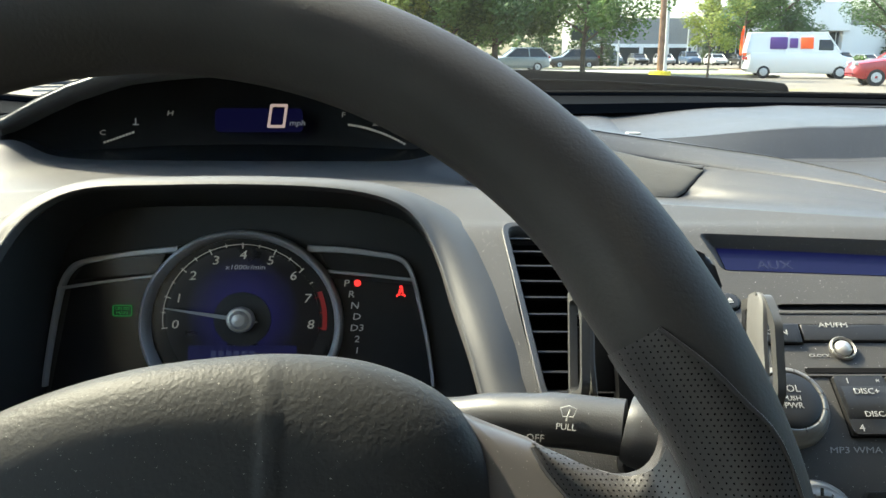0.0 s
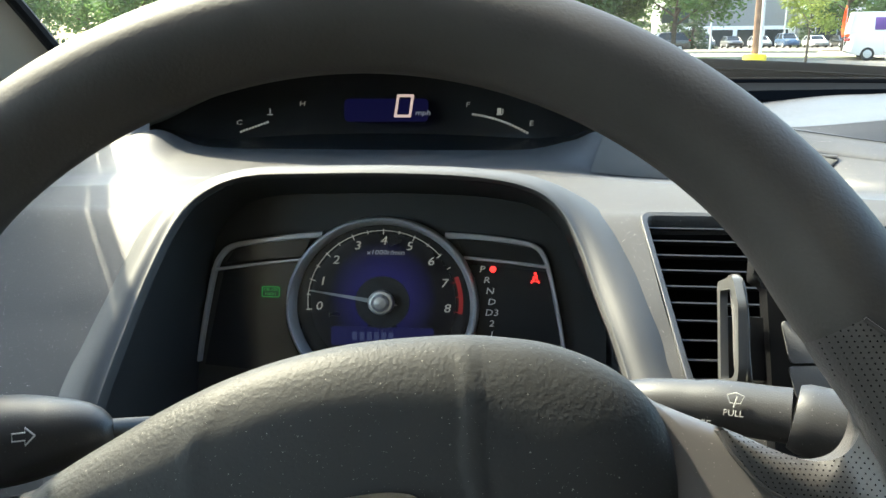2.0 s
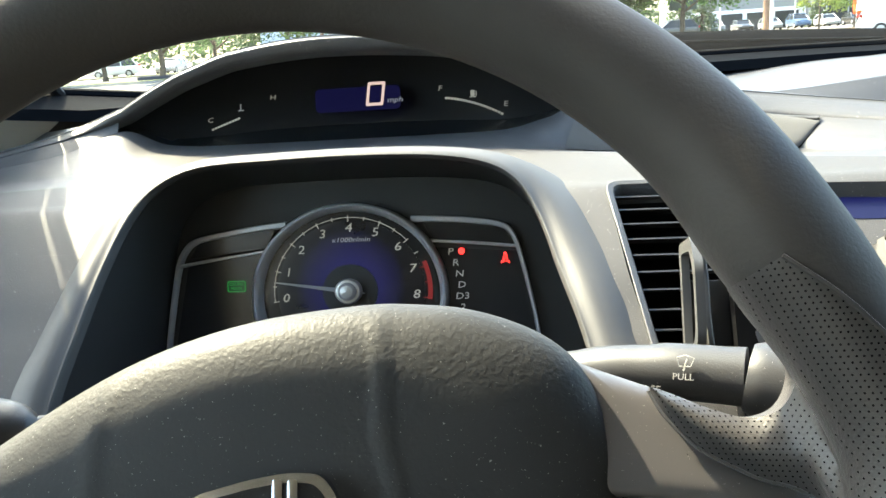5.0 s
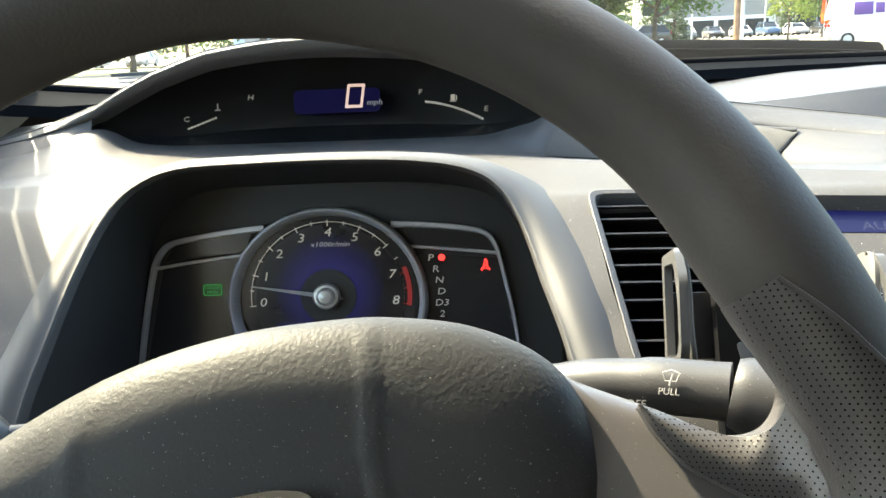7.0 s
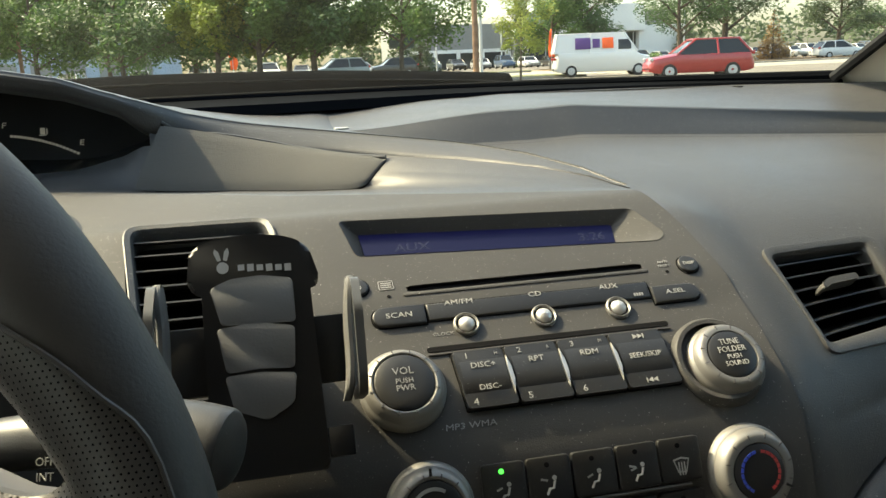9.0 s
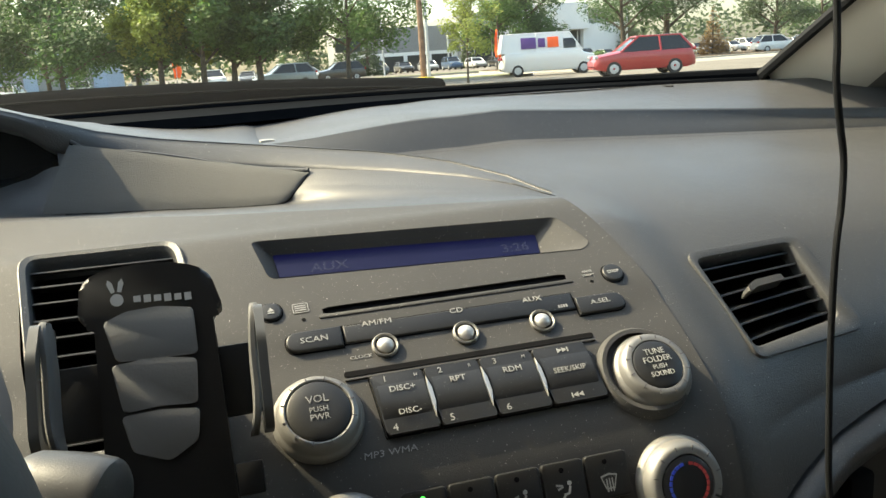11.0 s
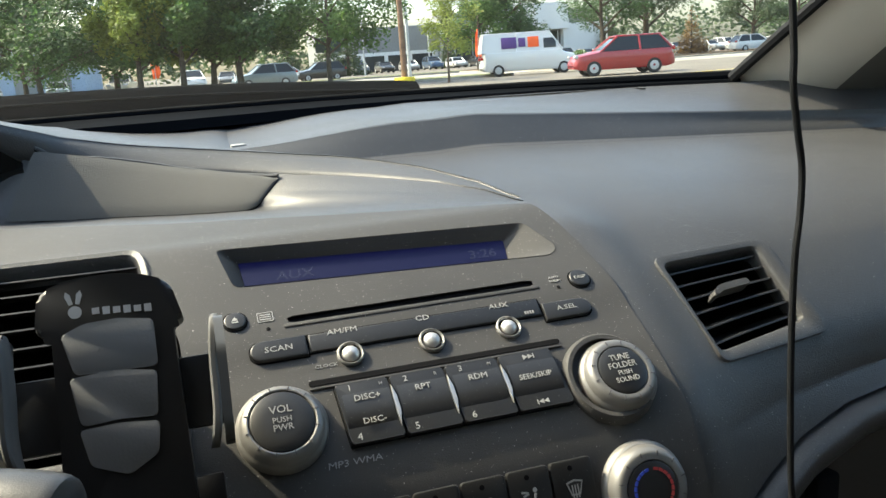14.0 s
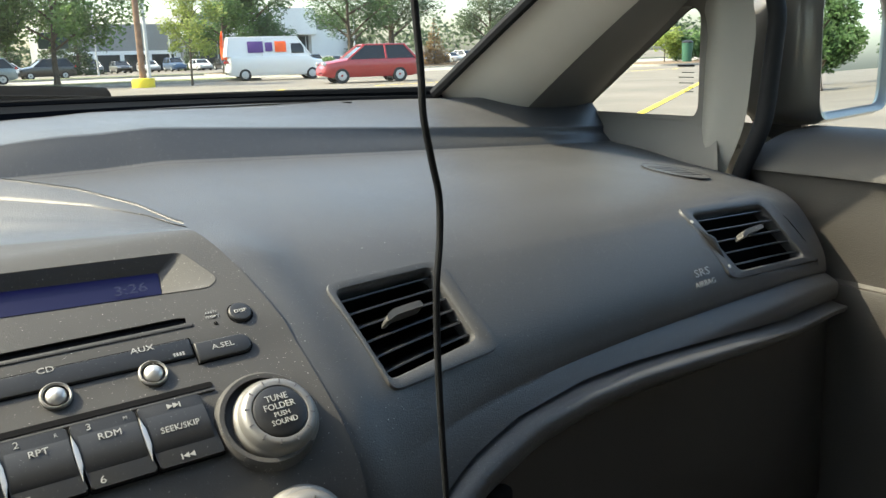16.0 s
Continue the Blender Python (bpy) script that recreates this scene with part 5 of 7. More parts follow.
fr, h, ow, base = knob(0.1912, 0.4112, 0.0190, 0.0140, 0.0095, "volume_knob", "satin silver volume knob with black face", radio)
text("VOL", 0.0052, fr @ Matrix.Translation((0, 0.0050, h + 0.0010)), M_GREYPRINT, base)
text("PUSH", 0.0036, fr @ Matrix.Translation((0, 0.0, h + 0.0011)), M_GREYPRINT, base)
text("PWR", 0.0042, fr @ Matrix.Translation((0, -0.0036, h + 0.0010)), M_GREYPRINT, base)
fr, h, ow, base = knob(0.3562, 0.4068, 0.0186, 0.0124, 0.0095, "tuning_knob", "satin silver tuning knob with black face", radio)
part("knob_collar", lathe([(0.0245, -0.002), (0.0238, 0.0018), (0.0222, 0.0038), (0.0200, 0.0036)], fr @ Matrix.Translation((-0.0040, 0.0010, 0)), 56), M_PANEL, base, "grey collar")
for body, dy, sz_ in (("TUNE", 0.0062, 0.0044), ("FOLDER", 0.0020, 0.0044), ("PUSH", -0.0020, 0.0034), ("SOUND", -0.0057, 0.0038)):
    text(body, sz_, fr @ Matrix.Translation((0, dy, h + 0.0011)), M_WHITE, base, wide=0.95)
text("MP3 WMA", 0.0042, R(0.2200, 0.3965, 0.0003), M_GREYPRINT, radio, wide=1.3, shear=0.1)

# ---- heater controls ----
hvac = thing("heater_controls", "heater panel with two silver knobs and black buttons", "heater controls", (0.275, 0.38, 0.89))
bx = [0.2200, 0.2415, 0.2635, 0.2855, 0.3070, 0.3290]
for k in range(5):
    w = bx[k + 1] - bx[k] - 0.0009
    fr = RZ((bx[k] + bx[k + 1]) / 2, 0.9215)
    part("mode_button", prism(rounded(w, 0.0205, 0.0018, 3), fr, 0.0026, 0.0008), M_BUTTON, hvac, "black air mode button")
    lamp = fr @ Matrix.Translation((-0.001, 0.0066, 0.0027))
    part("button_lamp", prism(circle(0.0012, 14), lamp, 0.0003), M_GREENDOT if k == 0 else M_VOID, hvac)
    q = fr @ Matrix.Translation((0, -0.003, 0.0027))
    if k < 4:
        bm_ = prism([(0.0011 * math.cos(2 * math.pi * j / 10) + 0.002, 0.0035 + 0.0011 * math.sin(2 * math.pi * j / 10)) for j in range(10)], q, 0.0002)
        tube([(q @ Vector(p)) for p in ((0.0022, 0.0022, 0.0001), (0.0012, -0.001, 0.0001), (-0.0008, -0.0012, 0.0001), (-0.0022, -0.0038, 0.0001))], 0.0006, 6, bm=bm_)
        if k != 1:
            box(q @ pose(-0.0026, 0.0018, 0.0001, 0, 0, 20), (0.0030, 0.0009, 0.0002), bm=bm_)
        if k in (1, 3):
            box(q @ pose(-0.0030, 0.0030, 0.0001, 0, 0, -15), (0.0034, 0.0010, 0.0002), bm=bm_)
        part("mode_symbol", bm_, M_WHITE, hvac)
    else:
        bm_ = bmesh.new()
        o1 = [(-0.0042, 0.0032), (-0.0022, -0.0030), (0.0022, -0.0030), (0.0042, 0.0032), (0.0, 0.0042)]
        i1 = [(x * 0.84, y * 0.80) for x, y in o1]
        ring(o1, i1, q, 0.0002, bm=bm_)
        for j in (-1, 0, 1):
            box(q @ pose(0.0014 * j, -0.0012, 0.0001), (0.0006, 0.006, 0.0002), bm=bm_)
        part("mode_symbol", bm_, M_WHITE, hvac)
part("divider_bar", box(RZ(0.2745, 0.9105, 0.002), (0.095, 0.0012, 0.0030), 0.0005), M_PANEL, hvac, "slim grey divider")
for x0, x1, body in ((0.2205, 0.2555, "MAX\nA/C"), (0.2560, 0.2795, "A/C"), (0.2800, 0.3040, ""), (0.3045, 0.3285, "")):
    w = x1 - x0
    fr = RZ((x0 + x1) / 2, 0.899)
    part("lower_button", prism(rounded(w - 0.0008, 0.0190, 0.0016, 3), fr, 0.0026, 0.0008), M_BUTTON, hvac)
    part("button_lamp", prism(circle(0.0012, 14), fr @ Matrix.Translation((0, 0.0062, 0.0027)), 0.0003), M_AMBER if body == "" and x0 < 0.29 else M_GREENDOT if body else M_VOID, hvac)
    if body:
        text(body, 0.0042, fr @ Matrix.Translation((0, -0.001, 0.0028)), M_WHITE, hvac)
    else:
        part("mode_symbol", prism(round_poly([(-0.005, -0.0025), (0.005, -0.0025), (0.0045, 0.0), (0.002, 0.0018), (-0.002, 0.0018), (-0.005, 0.0)], 0.0008), fr @ Matrix.Translation((0, -0.0015, 0.0027)), 0.0002), M_WHITE, hvac)
fr, h, ow, base = knob(0.1960, 0.917, 0.0186, 0.0130, 0.0105, "fan_knob", "satin silver fan knob with black face", hvac)
text("OFF", 0.0042, fr @ Matrix.Translation((-0.0075, -0.0008, h + 0.0011)), M_WHITE, base)
part("fan_arc", annulus(0.0088, 0.0104, 55, 150, fr @ Matrix.Translation((0, 0, h + 0.0006)), 0.0003), M_WHITE, base)
bm_ = bmesh.new()
for k in range(4):
    prism([(0.0003, -0.0002), (0.0028, 0.0004), (0.0024, 0.0016)], fr @ Matrix.Translation((0.0085, -0.0004, h + 0.0007)) @ pose(0, 0, 0, 0, 0, 90 * k), 0.0003, bm=bm_)
part("fan_symbol", bm_, M_WHITE, base)
part("knob_mark", box(fr @ Matrix.Translation((0, 0.0168, h + 0.0002)), (0.0012, 0.0034, 0.0006)), M_BLACK, base)
fr, h, ow, base = knob(0.3535, 0.9125, 0.0202, 0.0130, 0.0105, "temperature_knob", "satin silver temperature knob with blue and red arcs", hvac)
for j in range(9):
    part("cold_arc", annulus(0.0090, 0.0104, 98 + 16 * j, 98 + 16 * j + 13, fr @ Matrix.Translation((0, 0, h + 0.0006)), 0.0003, 6), M_BLUEPRINT, base)
    part("hot_arc", annulus(0.0090, 0.0104, 82 - 16 * j - 13, 82 - 16 * j, fr @ Matrix.Translation((0, 0, h + 0.0006)), 0.0003, 6), M_REDPRINT, base)
part("knob_mark", box(fr @ pose(0, 0, 0, 0, 0, 60) @ Matrix.Translation((0, -0.0165, h + 0.0002)), (0.0012, 0.0036, 0.0006)), M_BLACK, base)
fr = RZ(0.150, 0.915)
hz = part("hazard_button", lathe([(0.0130, 0), (0.0130, 0.004), (0.0118, 0.0055), (0.0001, 0.006)], fr, 36), M_BLACK, hvac, "round hazard button")
part("hazard_triangle", prism([(-0.006, -0.004), (0.006, -0.004), (0, 0.006)], fr @ Matrix.Translation((0, 0, 0.0061)), 0.0002), material("dull_red", (0.12, 0.015, 0.015), 0.5), hz)

# ---- phone holder clipped to the vent ----
HV = Vector((0, 0.454, 0.891)).normalized()
HM = Matrix.Translation((0.128, 0.40, 1.0)) @ Matrix((Vector((1, 0, 0)), HV, Vector((1, 0, 0)).cross(HV))).transposed().to_4x4()
holder = thing("phone_holder", "black plastic phone holder with grey rubber pads clipped to the vent", "phone holder", tuple(HM @ Vector((0, 0, -0.02))))
plate = round_poly([(-0.0225, -0.060), (-0.0225, 0.0215), (-0.0285, 0.0235), (-0.0265, 0.0405), (-0.0160, 0.0440), (0.0, 0.0452), (0.0150, 0.0430), (0.0245, 0.0385), (0.0285, 0.0225), (0.0240, 0.0205), (0.0255, -0.060)], 0.004)
part("back_plate", prism(plate[::-1], HM @ Matrix.Translation((0, 0, -0.012)), 0.012, 0.0022, 3), M_HOLDER, holder, "black back plate")
pads = ([(-0.0190, 0.0215), (-0.010, 0.0252), (0.0030, 0.0258), (0.0165, 0.0235), (0.0165, 0.0040), (-0.0150, 0.0050)],
        [(-0.0172, 0.0038), (0.0, 0.0052), (0.0158, 0.0022), (0.0143, -0.0160), (0.0, -0.0148), (-0.0142, -0.0155)],
        [(-0.0152, -0.0168), (0.0, -0.0162), (0.0148, -0.0180), (0.0130, -0.0305), (0.0015, -0.0368), (-0.0120, -0.0312)])
for p in pads:
    part("rubber_pad", prism(round_poly(p[::-1], 0.0022), HM @ Matrix.Translation((0, 0, -0.0004)), 0.0014, 0.0005), M_PAD, holder, "grey rubber pad")
# the maker's mark as plain shapes
for k in range(6):
    part("mark_bar", box(HM @ Matrix.Translation((-0.0050 + 0.0040 * k, 0.0300 - 0.0003 * k, 0.0004)), (0.0028, 0.0032 if k % 2 else 0.0026, 0.0003)), M_GREYPRINT, holder)
part("mark_disc", prism(circle(0.0026, 16), HM @ Matrix.Translation((-0.0128, 0.0305, 0.0002)), 0.0003), M_GREYPRINT, holder)
for a in (18, -14):
    part("mark_leaf", prism([(-0.0008, 0), (0.0008, 0), (0.0011, 0.004), (0.0, 0.0058), (-0.0011, 0.004)], HM @ Matrix.Translation((-0.0128 + (-0.0012 if a > 0 else 0.0012), 0.0338, 0.0002)) @ pose(0, 0, 0, 0, 0, a), 0.0003), M_GREYPRINT, holder)
M_FOAM = material("grey_foam", (0.10, 0.098, 0.095), 0.7, vary=0.1, grain=0.1, grain_scale=2500)


def blade(m, sgn, x0, x1, half, front, back):
    """An upright bowed blade with rounded ends, between two distances from its middle."""
    rows = []
    for i in range(25):
        y = -half + 2 * half * i / 24
        e = max(0.04, 1 - abs(y / half) ** 7) ** 0.5
        bow = sgn * (0.0022 * (y / half) ** 2 * (1 if y > 0 else 0.2) - 0.0030 * max(0.0, -y / half) ** 3)
        zs = [(x0, back), (x0, back + (front - back) * 0.5), (x0, front * e - 0.0012), (x0 + (x1 - x0) * 0.25, front * e), (x0 + (x1 - x0) * 0.75, front * e), (x1, front * e - 0.0012), (x1, back + (front - back) * 0.5), (x1, back)]
        rows.append([m @ Vector((sgn * x + bow, y + 0.10 * (z - back) * 0, z)) for x, z in zs])
    return grid(rows, closed_v=True)


for sgn, xa in ((-1, -0.0395), (1, 0.0395)):
    am = HM @ Matrix.Translation((xa, -0.006, 0.006)) @ pose(0, 0, 0, 0, 0, -1.5)
    am = am @ Matrix.Translation((0.0, 0.0035 if sgn < 0 else 0.0, 0.0))
    side_m = am @ Matrix.Translation((0.0036 if sgn > 0 else 0.0, 0, 0)) @ Matrix(((0, 0, -1, 0), (0, 1, 0, 0), (1, 0, 0, 0), (0, 0, 0, 1)))
    loop_o = round_poly([(-0.0170, -0.0262), (0.0130, -0.0262), (0.0190, -0.0200), (0.0200, 0.0100), (0.0110, 0.0240), (-0.0170, 0.0262)], 0.0035)
    loop_i = round_poly([(-0.0120, -0.0212), (0.0100, -0.0212), (0.0142, -0.0165), (0.0150, 0.0075), (0.0080, 0.0185), (-0.0120, 0.0210)], 0.0028)
    part("clamp_arm", ring(loop_o, loop_i, side_m, 0.0036), M_ARM, holder, "grey plastic clamp arm with an open loop")
    part("arm_pad", blade(am @ Matrix.Translation((0, -0.0005, 0)), sgn, -0.0034, -0.0001, 0.0268, 0.0132, -0.004), M_FOAM, holder, "grey foam strip")
    part("slide_bar", box(HM @ Matrix.Translation((sgn * 0.030, -0.008, -0.011)), (0.020, 0.030, 0.006), 0.001), M_HOLDER, holder)
part("vent_clip", box(HM @ Matrix.Translation((-0.004, 0.004, -0.026)), (0.020, 0.026, 0.034), 0.003), M_HOLDER, holder, "clip behind the plate")
part("foot_tab", box(HM @ Matrix.Translation((0.031, -0.049, -0.004)), (0.011, 0.013, 0.010), 0.001), M_HOLDER, holder)

# lettering on the stalks and pad
wm = Matrix.Translation((0.0708, 0.3203, 1.0001)) @ Matrix((Vector((0.95, -0.31, 0.05)).normalized(), Vector((0.14, 0.45, 0.88)).normalized(), Vector((-0.3, -0.83, 0.47)).normalized())).transposed().to_4x4()
bm_ = tube([wm @ Vector(p) for p in ((-0.0030, 0.0019, 0), (0, 0.0029, 0), (0.0030, 0.0019, 0), (0.0019, -0.0010, 0), (-0.0019, -0.0010, 0), (-0.0030, 0.0019, 0))], 0.00022, 6)
tube([wm @ Vector(p) for p in ((-0.0004, -0.0026, 0), (0.0006, 0.0016, 0))], 0.0003, 6, bm=bm_)
part("wiper_symbol", bm_, M_WHITE, wiper_stalk)
text("PULL", 0.0033, wm @ Matrix.Translation((-0.0003, -0.0048, 0.0006)), M_WHITE, wiper_stalk)
om = Matrix.Translation((0.0597, 0.3229, 0.9905)) @ Matrix((Vector((0.93, -0.33, 0.08)).normalized(), Vector((0.1, 0.25, 0.96)).normalized(), Vector((-0.33, -0.9, 0.26)).normalized())).transposed().to_4x4()
text("OFF", 0.0040, om @ Matrix.Translation((0.0, -0.001, 0.0012)), M_WHITE, wiper_stalk)
text("INT", 0.0040, om @ Matrix.Translation((0.0, -0.0060, 0.0010)), M_WHITE, wiper_stalk)
sm_ = Matrix.Translation((-0.1928, 0.2870, 0.9916)) @ Matrix((Vector((0.95, 0.31, 0)).normalized(), Vector((-0.1, 0.35, 0.93)).normalized(), Vector((0.28, -0.88, 0.37)).normalized())).transposed().to_4x4()
arrow = [(0.0055, 0.0), (0.0022, 0.0032), (0.0022, 0.0014), (-0.0022, 0.0014), (-0.0022, -0.0014), (0.0022, -0.0014), (0.0022, -0.0032)]
for sgn, dx in ((1, 0.003), (-1, -0.0075)):
    pth = [sm_ @ Vector((dx + sgn * x, y, 0.001)) for x, y in arrow]
    part("arrow_mark", tube(pth + [pth[0]], 0.00035, 6), M_WHITE, signal_stalk)
fr = q_frame(0.722, q_of_z(0.722, 0.950))
text("SRS", 0.0085, fr @ pose(0, 0.004, 0.0008, 0, 0, 2), M_GREYPRINT, dashboard, "pad_lettering", wide=1.5)
text("AIRBAG", 0.0060, fr @ pose(0, -0.0045, 0.0008, 0, 0, 2), M_GREYPRINT, dashboard, "pad_lettering", wide=1.25)


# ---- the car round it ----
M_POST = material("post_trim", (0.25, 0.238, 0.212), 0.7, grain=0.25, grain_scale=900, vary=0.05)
CX = 0.14
GX = 0.263   # where the foot of the screen reaches farthest forward


def mir(p, side):
    """A point of the passenger side, or its mate on the driver's side."""
    return Vector(p) if side > 0 else Vector((2 * CX - p[0], p[1], p[2]))


car = thing("compact_car", "champagne compact car with beige and grey interior trim", "car", (CX, -0.4, 0.0))


def ws_base(x, up=0.0):
    d = x - GX
    return Vector((x, 1.030 - 0.86 * d * d - 0.80 * up, 1.0765 + 0.012 * (1 - d * d / 0.22) * 0.3 + 0.345 * up))


def ws_point(u, v):
    """The windscreen: u across (-1 to 1), v from its foot to the roof."""
    half = (0.478 if u > 0 else 0.702) + (0.10 * v - 0.03 * v * v if u > 0 else -0.01 * v)
    x = GX + u * half
    d = u * half
    foot = Vector((x, 1.030 - (0.86 if u > 0 else 0.44) * d * d, 1.079 + (0.0 if u > -0.9 else 0.10 * (-0.9 - u))))
    head = Vector((x, 0.245 - (0.25 if u > 0 else 0.12) * d * d, 1.465 - (0.16 if u > 0 else 0.08) * d * d))
    p = foot.lerp(head, v)
    return p + Vector((0, 0.030, 0.032)) * math.sin(math.pi * v) * 0.8


glass = part("windscreen", grid([[ws_point(-1 + 2 * i / 24, j / 10) for i in range(25)] for j in range(11)]), M_SCREEN, car, "clear curved windscreen with a film of dust")
glass.visible_shadow = False
rim_pts = [ws_point(-1 + 2 * i / 40, 0.0) for i in range(41)]
part("windscreen_seal", tube([p + Vector((0, -0.004, 0.002)) for p in rim_pts], 0.0055, 8), M_WIPER, car, "black rubber windscreen seal")
rows = []
for p in rim_pts:
    k = min(1.0, max(0.0, (0.72 - p.x) / 0.55))
    deep = 0.012 + 0.105 * k ** 1.3
    rows.append([p + Vector((0, 0.004, 0.004)), p + Vector((0, -0.006, 0.0015)), p + Vector((0, -0.5 * deep, -0.0005)), p + Vector((0, -deep, -0.0022)), p + Vector((0, -deep - 0.004, -0.012))])
part("windscreen_band", grid(rows), M_WIPER, car, "black band at the foot of the glass")
for side in (-1, 1):
    e = [ws_point(side, v / 12) for v in range(13)]
    part("windscreen_seal", tube([p + Vector((-0.006 * side, -0.006, 0)) for p in e], 0.0060, 8), M_RUBBER, car)
    # front pillar trim: from the glass to the quarter window, with a ridge
    rows = []
    quarter_front = spline([(0.945, 0.845, 1.010), (0.935, 0.805, 1.043), (0.932, 0.745, 1.092), (0.930, 0.655, 1.158), (0.924, 0.57, 1.225), (0.90, 0.42, 1.345), (0.86, 0.25, 1.425)], 4)
    quarter_front = [q + Vector((0, 0.001, 0.001)) for q in quarter_front]
    for k, q in enumerate([quarter_front[0] + Vector((0, 0.02, -0.06))] + quarter_front):
        t = (k - 1) / (len(quarter_front) - 1)
        a = ws_point(1, t * 1.0) + Vector((0.002, -0.006, -0.001))
        b = a.lerp(q, 0.52) + Vector((-0.022, -0.030, -0.004))
        if side < 0:
            a, q = ws_point(-1, t) + Vector((-0.002, -0.006, -0.001)), mir(q, -1)
            b = a.lerp(q, 0.52) + Vector((0.022, -0.030, -0.004))
        rows.append(spline([a, a.lerp(b, 0.5) + Vector((-0.005 * side, -0.004, 0)), b, b.lerp(q, 0.55) + Vector((0.006 * side, -0.004, 0)), q], 4))
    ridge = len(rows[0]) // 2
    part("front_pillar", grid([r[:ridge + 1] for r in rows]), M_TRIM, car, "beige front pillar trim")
    # rear half of the same beige trim, its shade put into a darker colour
    part("pillar_shade_face", grid([r[ridge:] for r in rows]), M_TRIM_AND_SHADE, car, "rear face of the beige pillar, coloured dark for its shade")
    part("front_pillar_skin", grid([[ws_point(side, t / 10) + Vector((0.01 * side, 0.0, 0.01)), mir(quarter_front[int(t / 10 * (len(quarter_front) - 1))] + Vector((0.04, 0.01, 0.02)), side)] for t in range(11)]), M_CARPAINT, car)
    # quarter window: trim ring round a triangular pane
    pane = round_poly([(0.816, 1.0440), (0.648, 1.1640), (0.6285, 1.1560), (0.6268, 1.0470)], 0.018, 6)
    rim_o = round_poly([(0.86, 1.008), (0.635, 1.185), (0.572, 1.178), (0.585, 1.008)], 0.022, 6)
    rows = []
    for o_, x in ((rim_o, 0.938), (rim_o, 0.930), ([(a * 0.6 + c * 0.4, b * 0.6 + d * 0.4) for (a, b), (c, d) in zip(pane, rim_o)], 0.926), (pane, 0.9295), (pane, 0.945)):
        rows.append([mir((x, y, z), side) for y, z in o_])
    part("quarter_trim", grid(rows, closed_v=True), M_TRIM_AND_SHADE, car, "grey trim round the quarter window")
    cyp, czp = sum(p[0] for p in pane) / len(pane), sum(p[1] for p in pane) / len(pane)
    part("pane_seal", grid([[mir((0.9435, cyp + (y - cyp) * k, czp + (z - czp) * k), side) for y, z in pane] for k in (1.03, 0.965)], closed_v=True), M_RUBBER, car, "black edge of the quarter pane")
    g = bmesh.new()
    g.faces.new([g.verts.new(mir((0.944, y, z), side)) for y, z in pane])
    ob = part("quarter_glass", g, M_GLASS, car, "small triangular quarter window", smooth=False)
    ob.visible_shadow = False
    for k, (dy, w) in enumerate(((0, 0.022), (0.007, 0.016), (0.012, 0.020), (0.018, 0.019), (0.023, 0.006), (0.027, 0.012))):
        part("glass_print", box(Matrix.Translation(mir((0.9425, 0.655 - (0.022 - w) / 2, 1.1015 - dy), side)), (0.0004, w, 0.0022 if k == 0 else 0.0009)), M_TRIM_DARK if k else M_BLACK, car)
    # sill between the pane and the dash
    part("corner_trim", grid([[mir(p, side) for p in ((0.932, y, 1.050), (0.922, y - 0.004, 1.030), (0.915, y - 0.012, 1.000), (0.915, y - 0.012, 0.92))] for y in (0.90, 0.84, 0.78, 0.72, 0.66, 0.60)]), M_TRIM_AND_SHADE, car)
    # post behind the quarter window, rubber, door
    post = [[mir(p, side) for p in r] for r in (
        [(0.936, 0.628, 0.995), (0.935, 0.628, 1.055), (0.934, 0.626, 1.130), (0.930, 0.612, 1.190), (0.903, 0.42, 1.350), (0.868, 0.25, 1.43)],
        [(0.921, 0.612, 0.995), (0.918, 0.603, 1.055), (0.916, 0.596, 1.130), (0.911, 0.582, 1.200), (0.892, 0.40, 1.360), (0.861, 0.23, 1.44)],
        [(0.931, 0.590, 0.995), (0.930, 0.570, 1.050), (0.929, 0.563, 1.130), (0.925, 0.551, 1.200), (0.902, 0.38, 1.365), (0.873, 0.21, 1.445)])]
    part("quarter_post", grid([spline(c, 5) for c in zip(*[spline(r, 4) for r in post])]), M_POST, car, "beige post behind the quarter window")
    part("door_rubber", tube([mir(p, side) for p in spline([(0.958, 0.600, 0.60), (0.954, 0.592, 0.93), (0.944, 0.582, 0.990), (0.941, 0.567, 1.022), (0.940, 0.556, 1.050), (0.940, 0.552, 1.090), (0.938, 0.547, 1.140), (0.933, 0.534, 1.210), (0.910, 0.36, 1.368), (0.885, 0.19, 1.448)], 5)], 0.0085, 20), M_RUBBER, car, "black door seal")
    # door: top pad, crease, lower panel
    rows = []
    for y in (0.580, 0.567, 0.53, 0.45, 0.30, 0.0, -0.5):
        c = max(0.0, (y - 0.53) / 0.05)
        edge = (lambda p: (p[0], p[1] - 0.018 + 0.75 * min(0.045, 1.040 - p[2]), p[2])) if y > 0.56 else (lambda p: p)
        rows.append([mir(edge(p), side) for p in spline([(1.040, y, 1.037), (1.000, y, 1.039 - 0.006 * c), (0.975, y, 1.032 - 0.008 * c), (0.957, y, 1.012 - 0.006 * c), (0.951, y, 0.998), (0.957, y, 0.992), (0.960, y, 0.94), (0.962, y, 0.900), (0.952, y, 0.888), (0.955, y, 0.80), (0.962, y, 0.55), (0.98, y, 0.35)], 3)])
    door = part("door", grid(rows), M_DOOR, car, "dark grey-brown moulded front door")
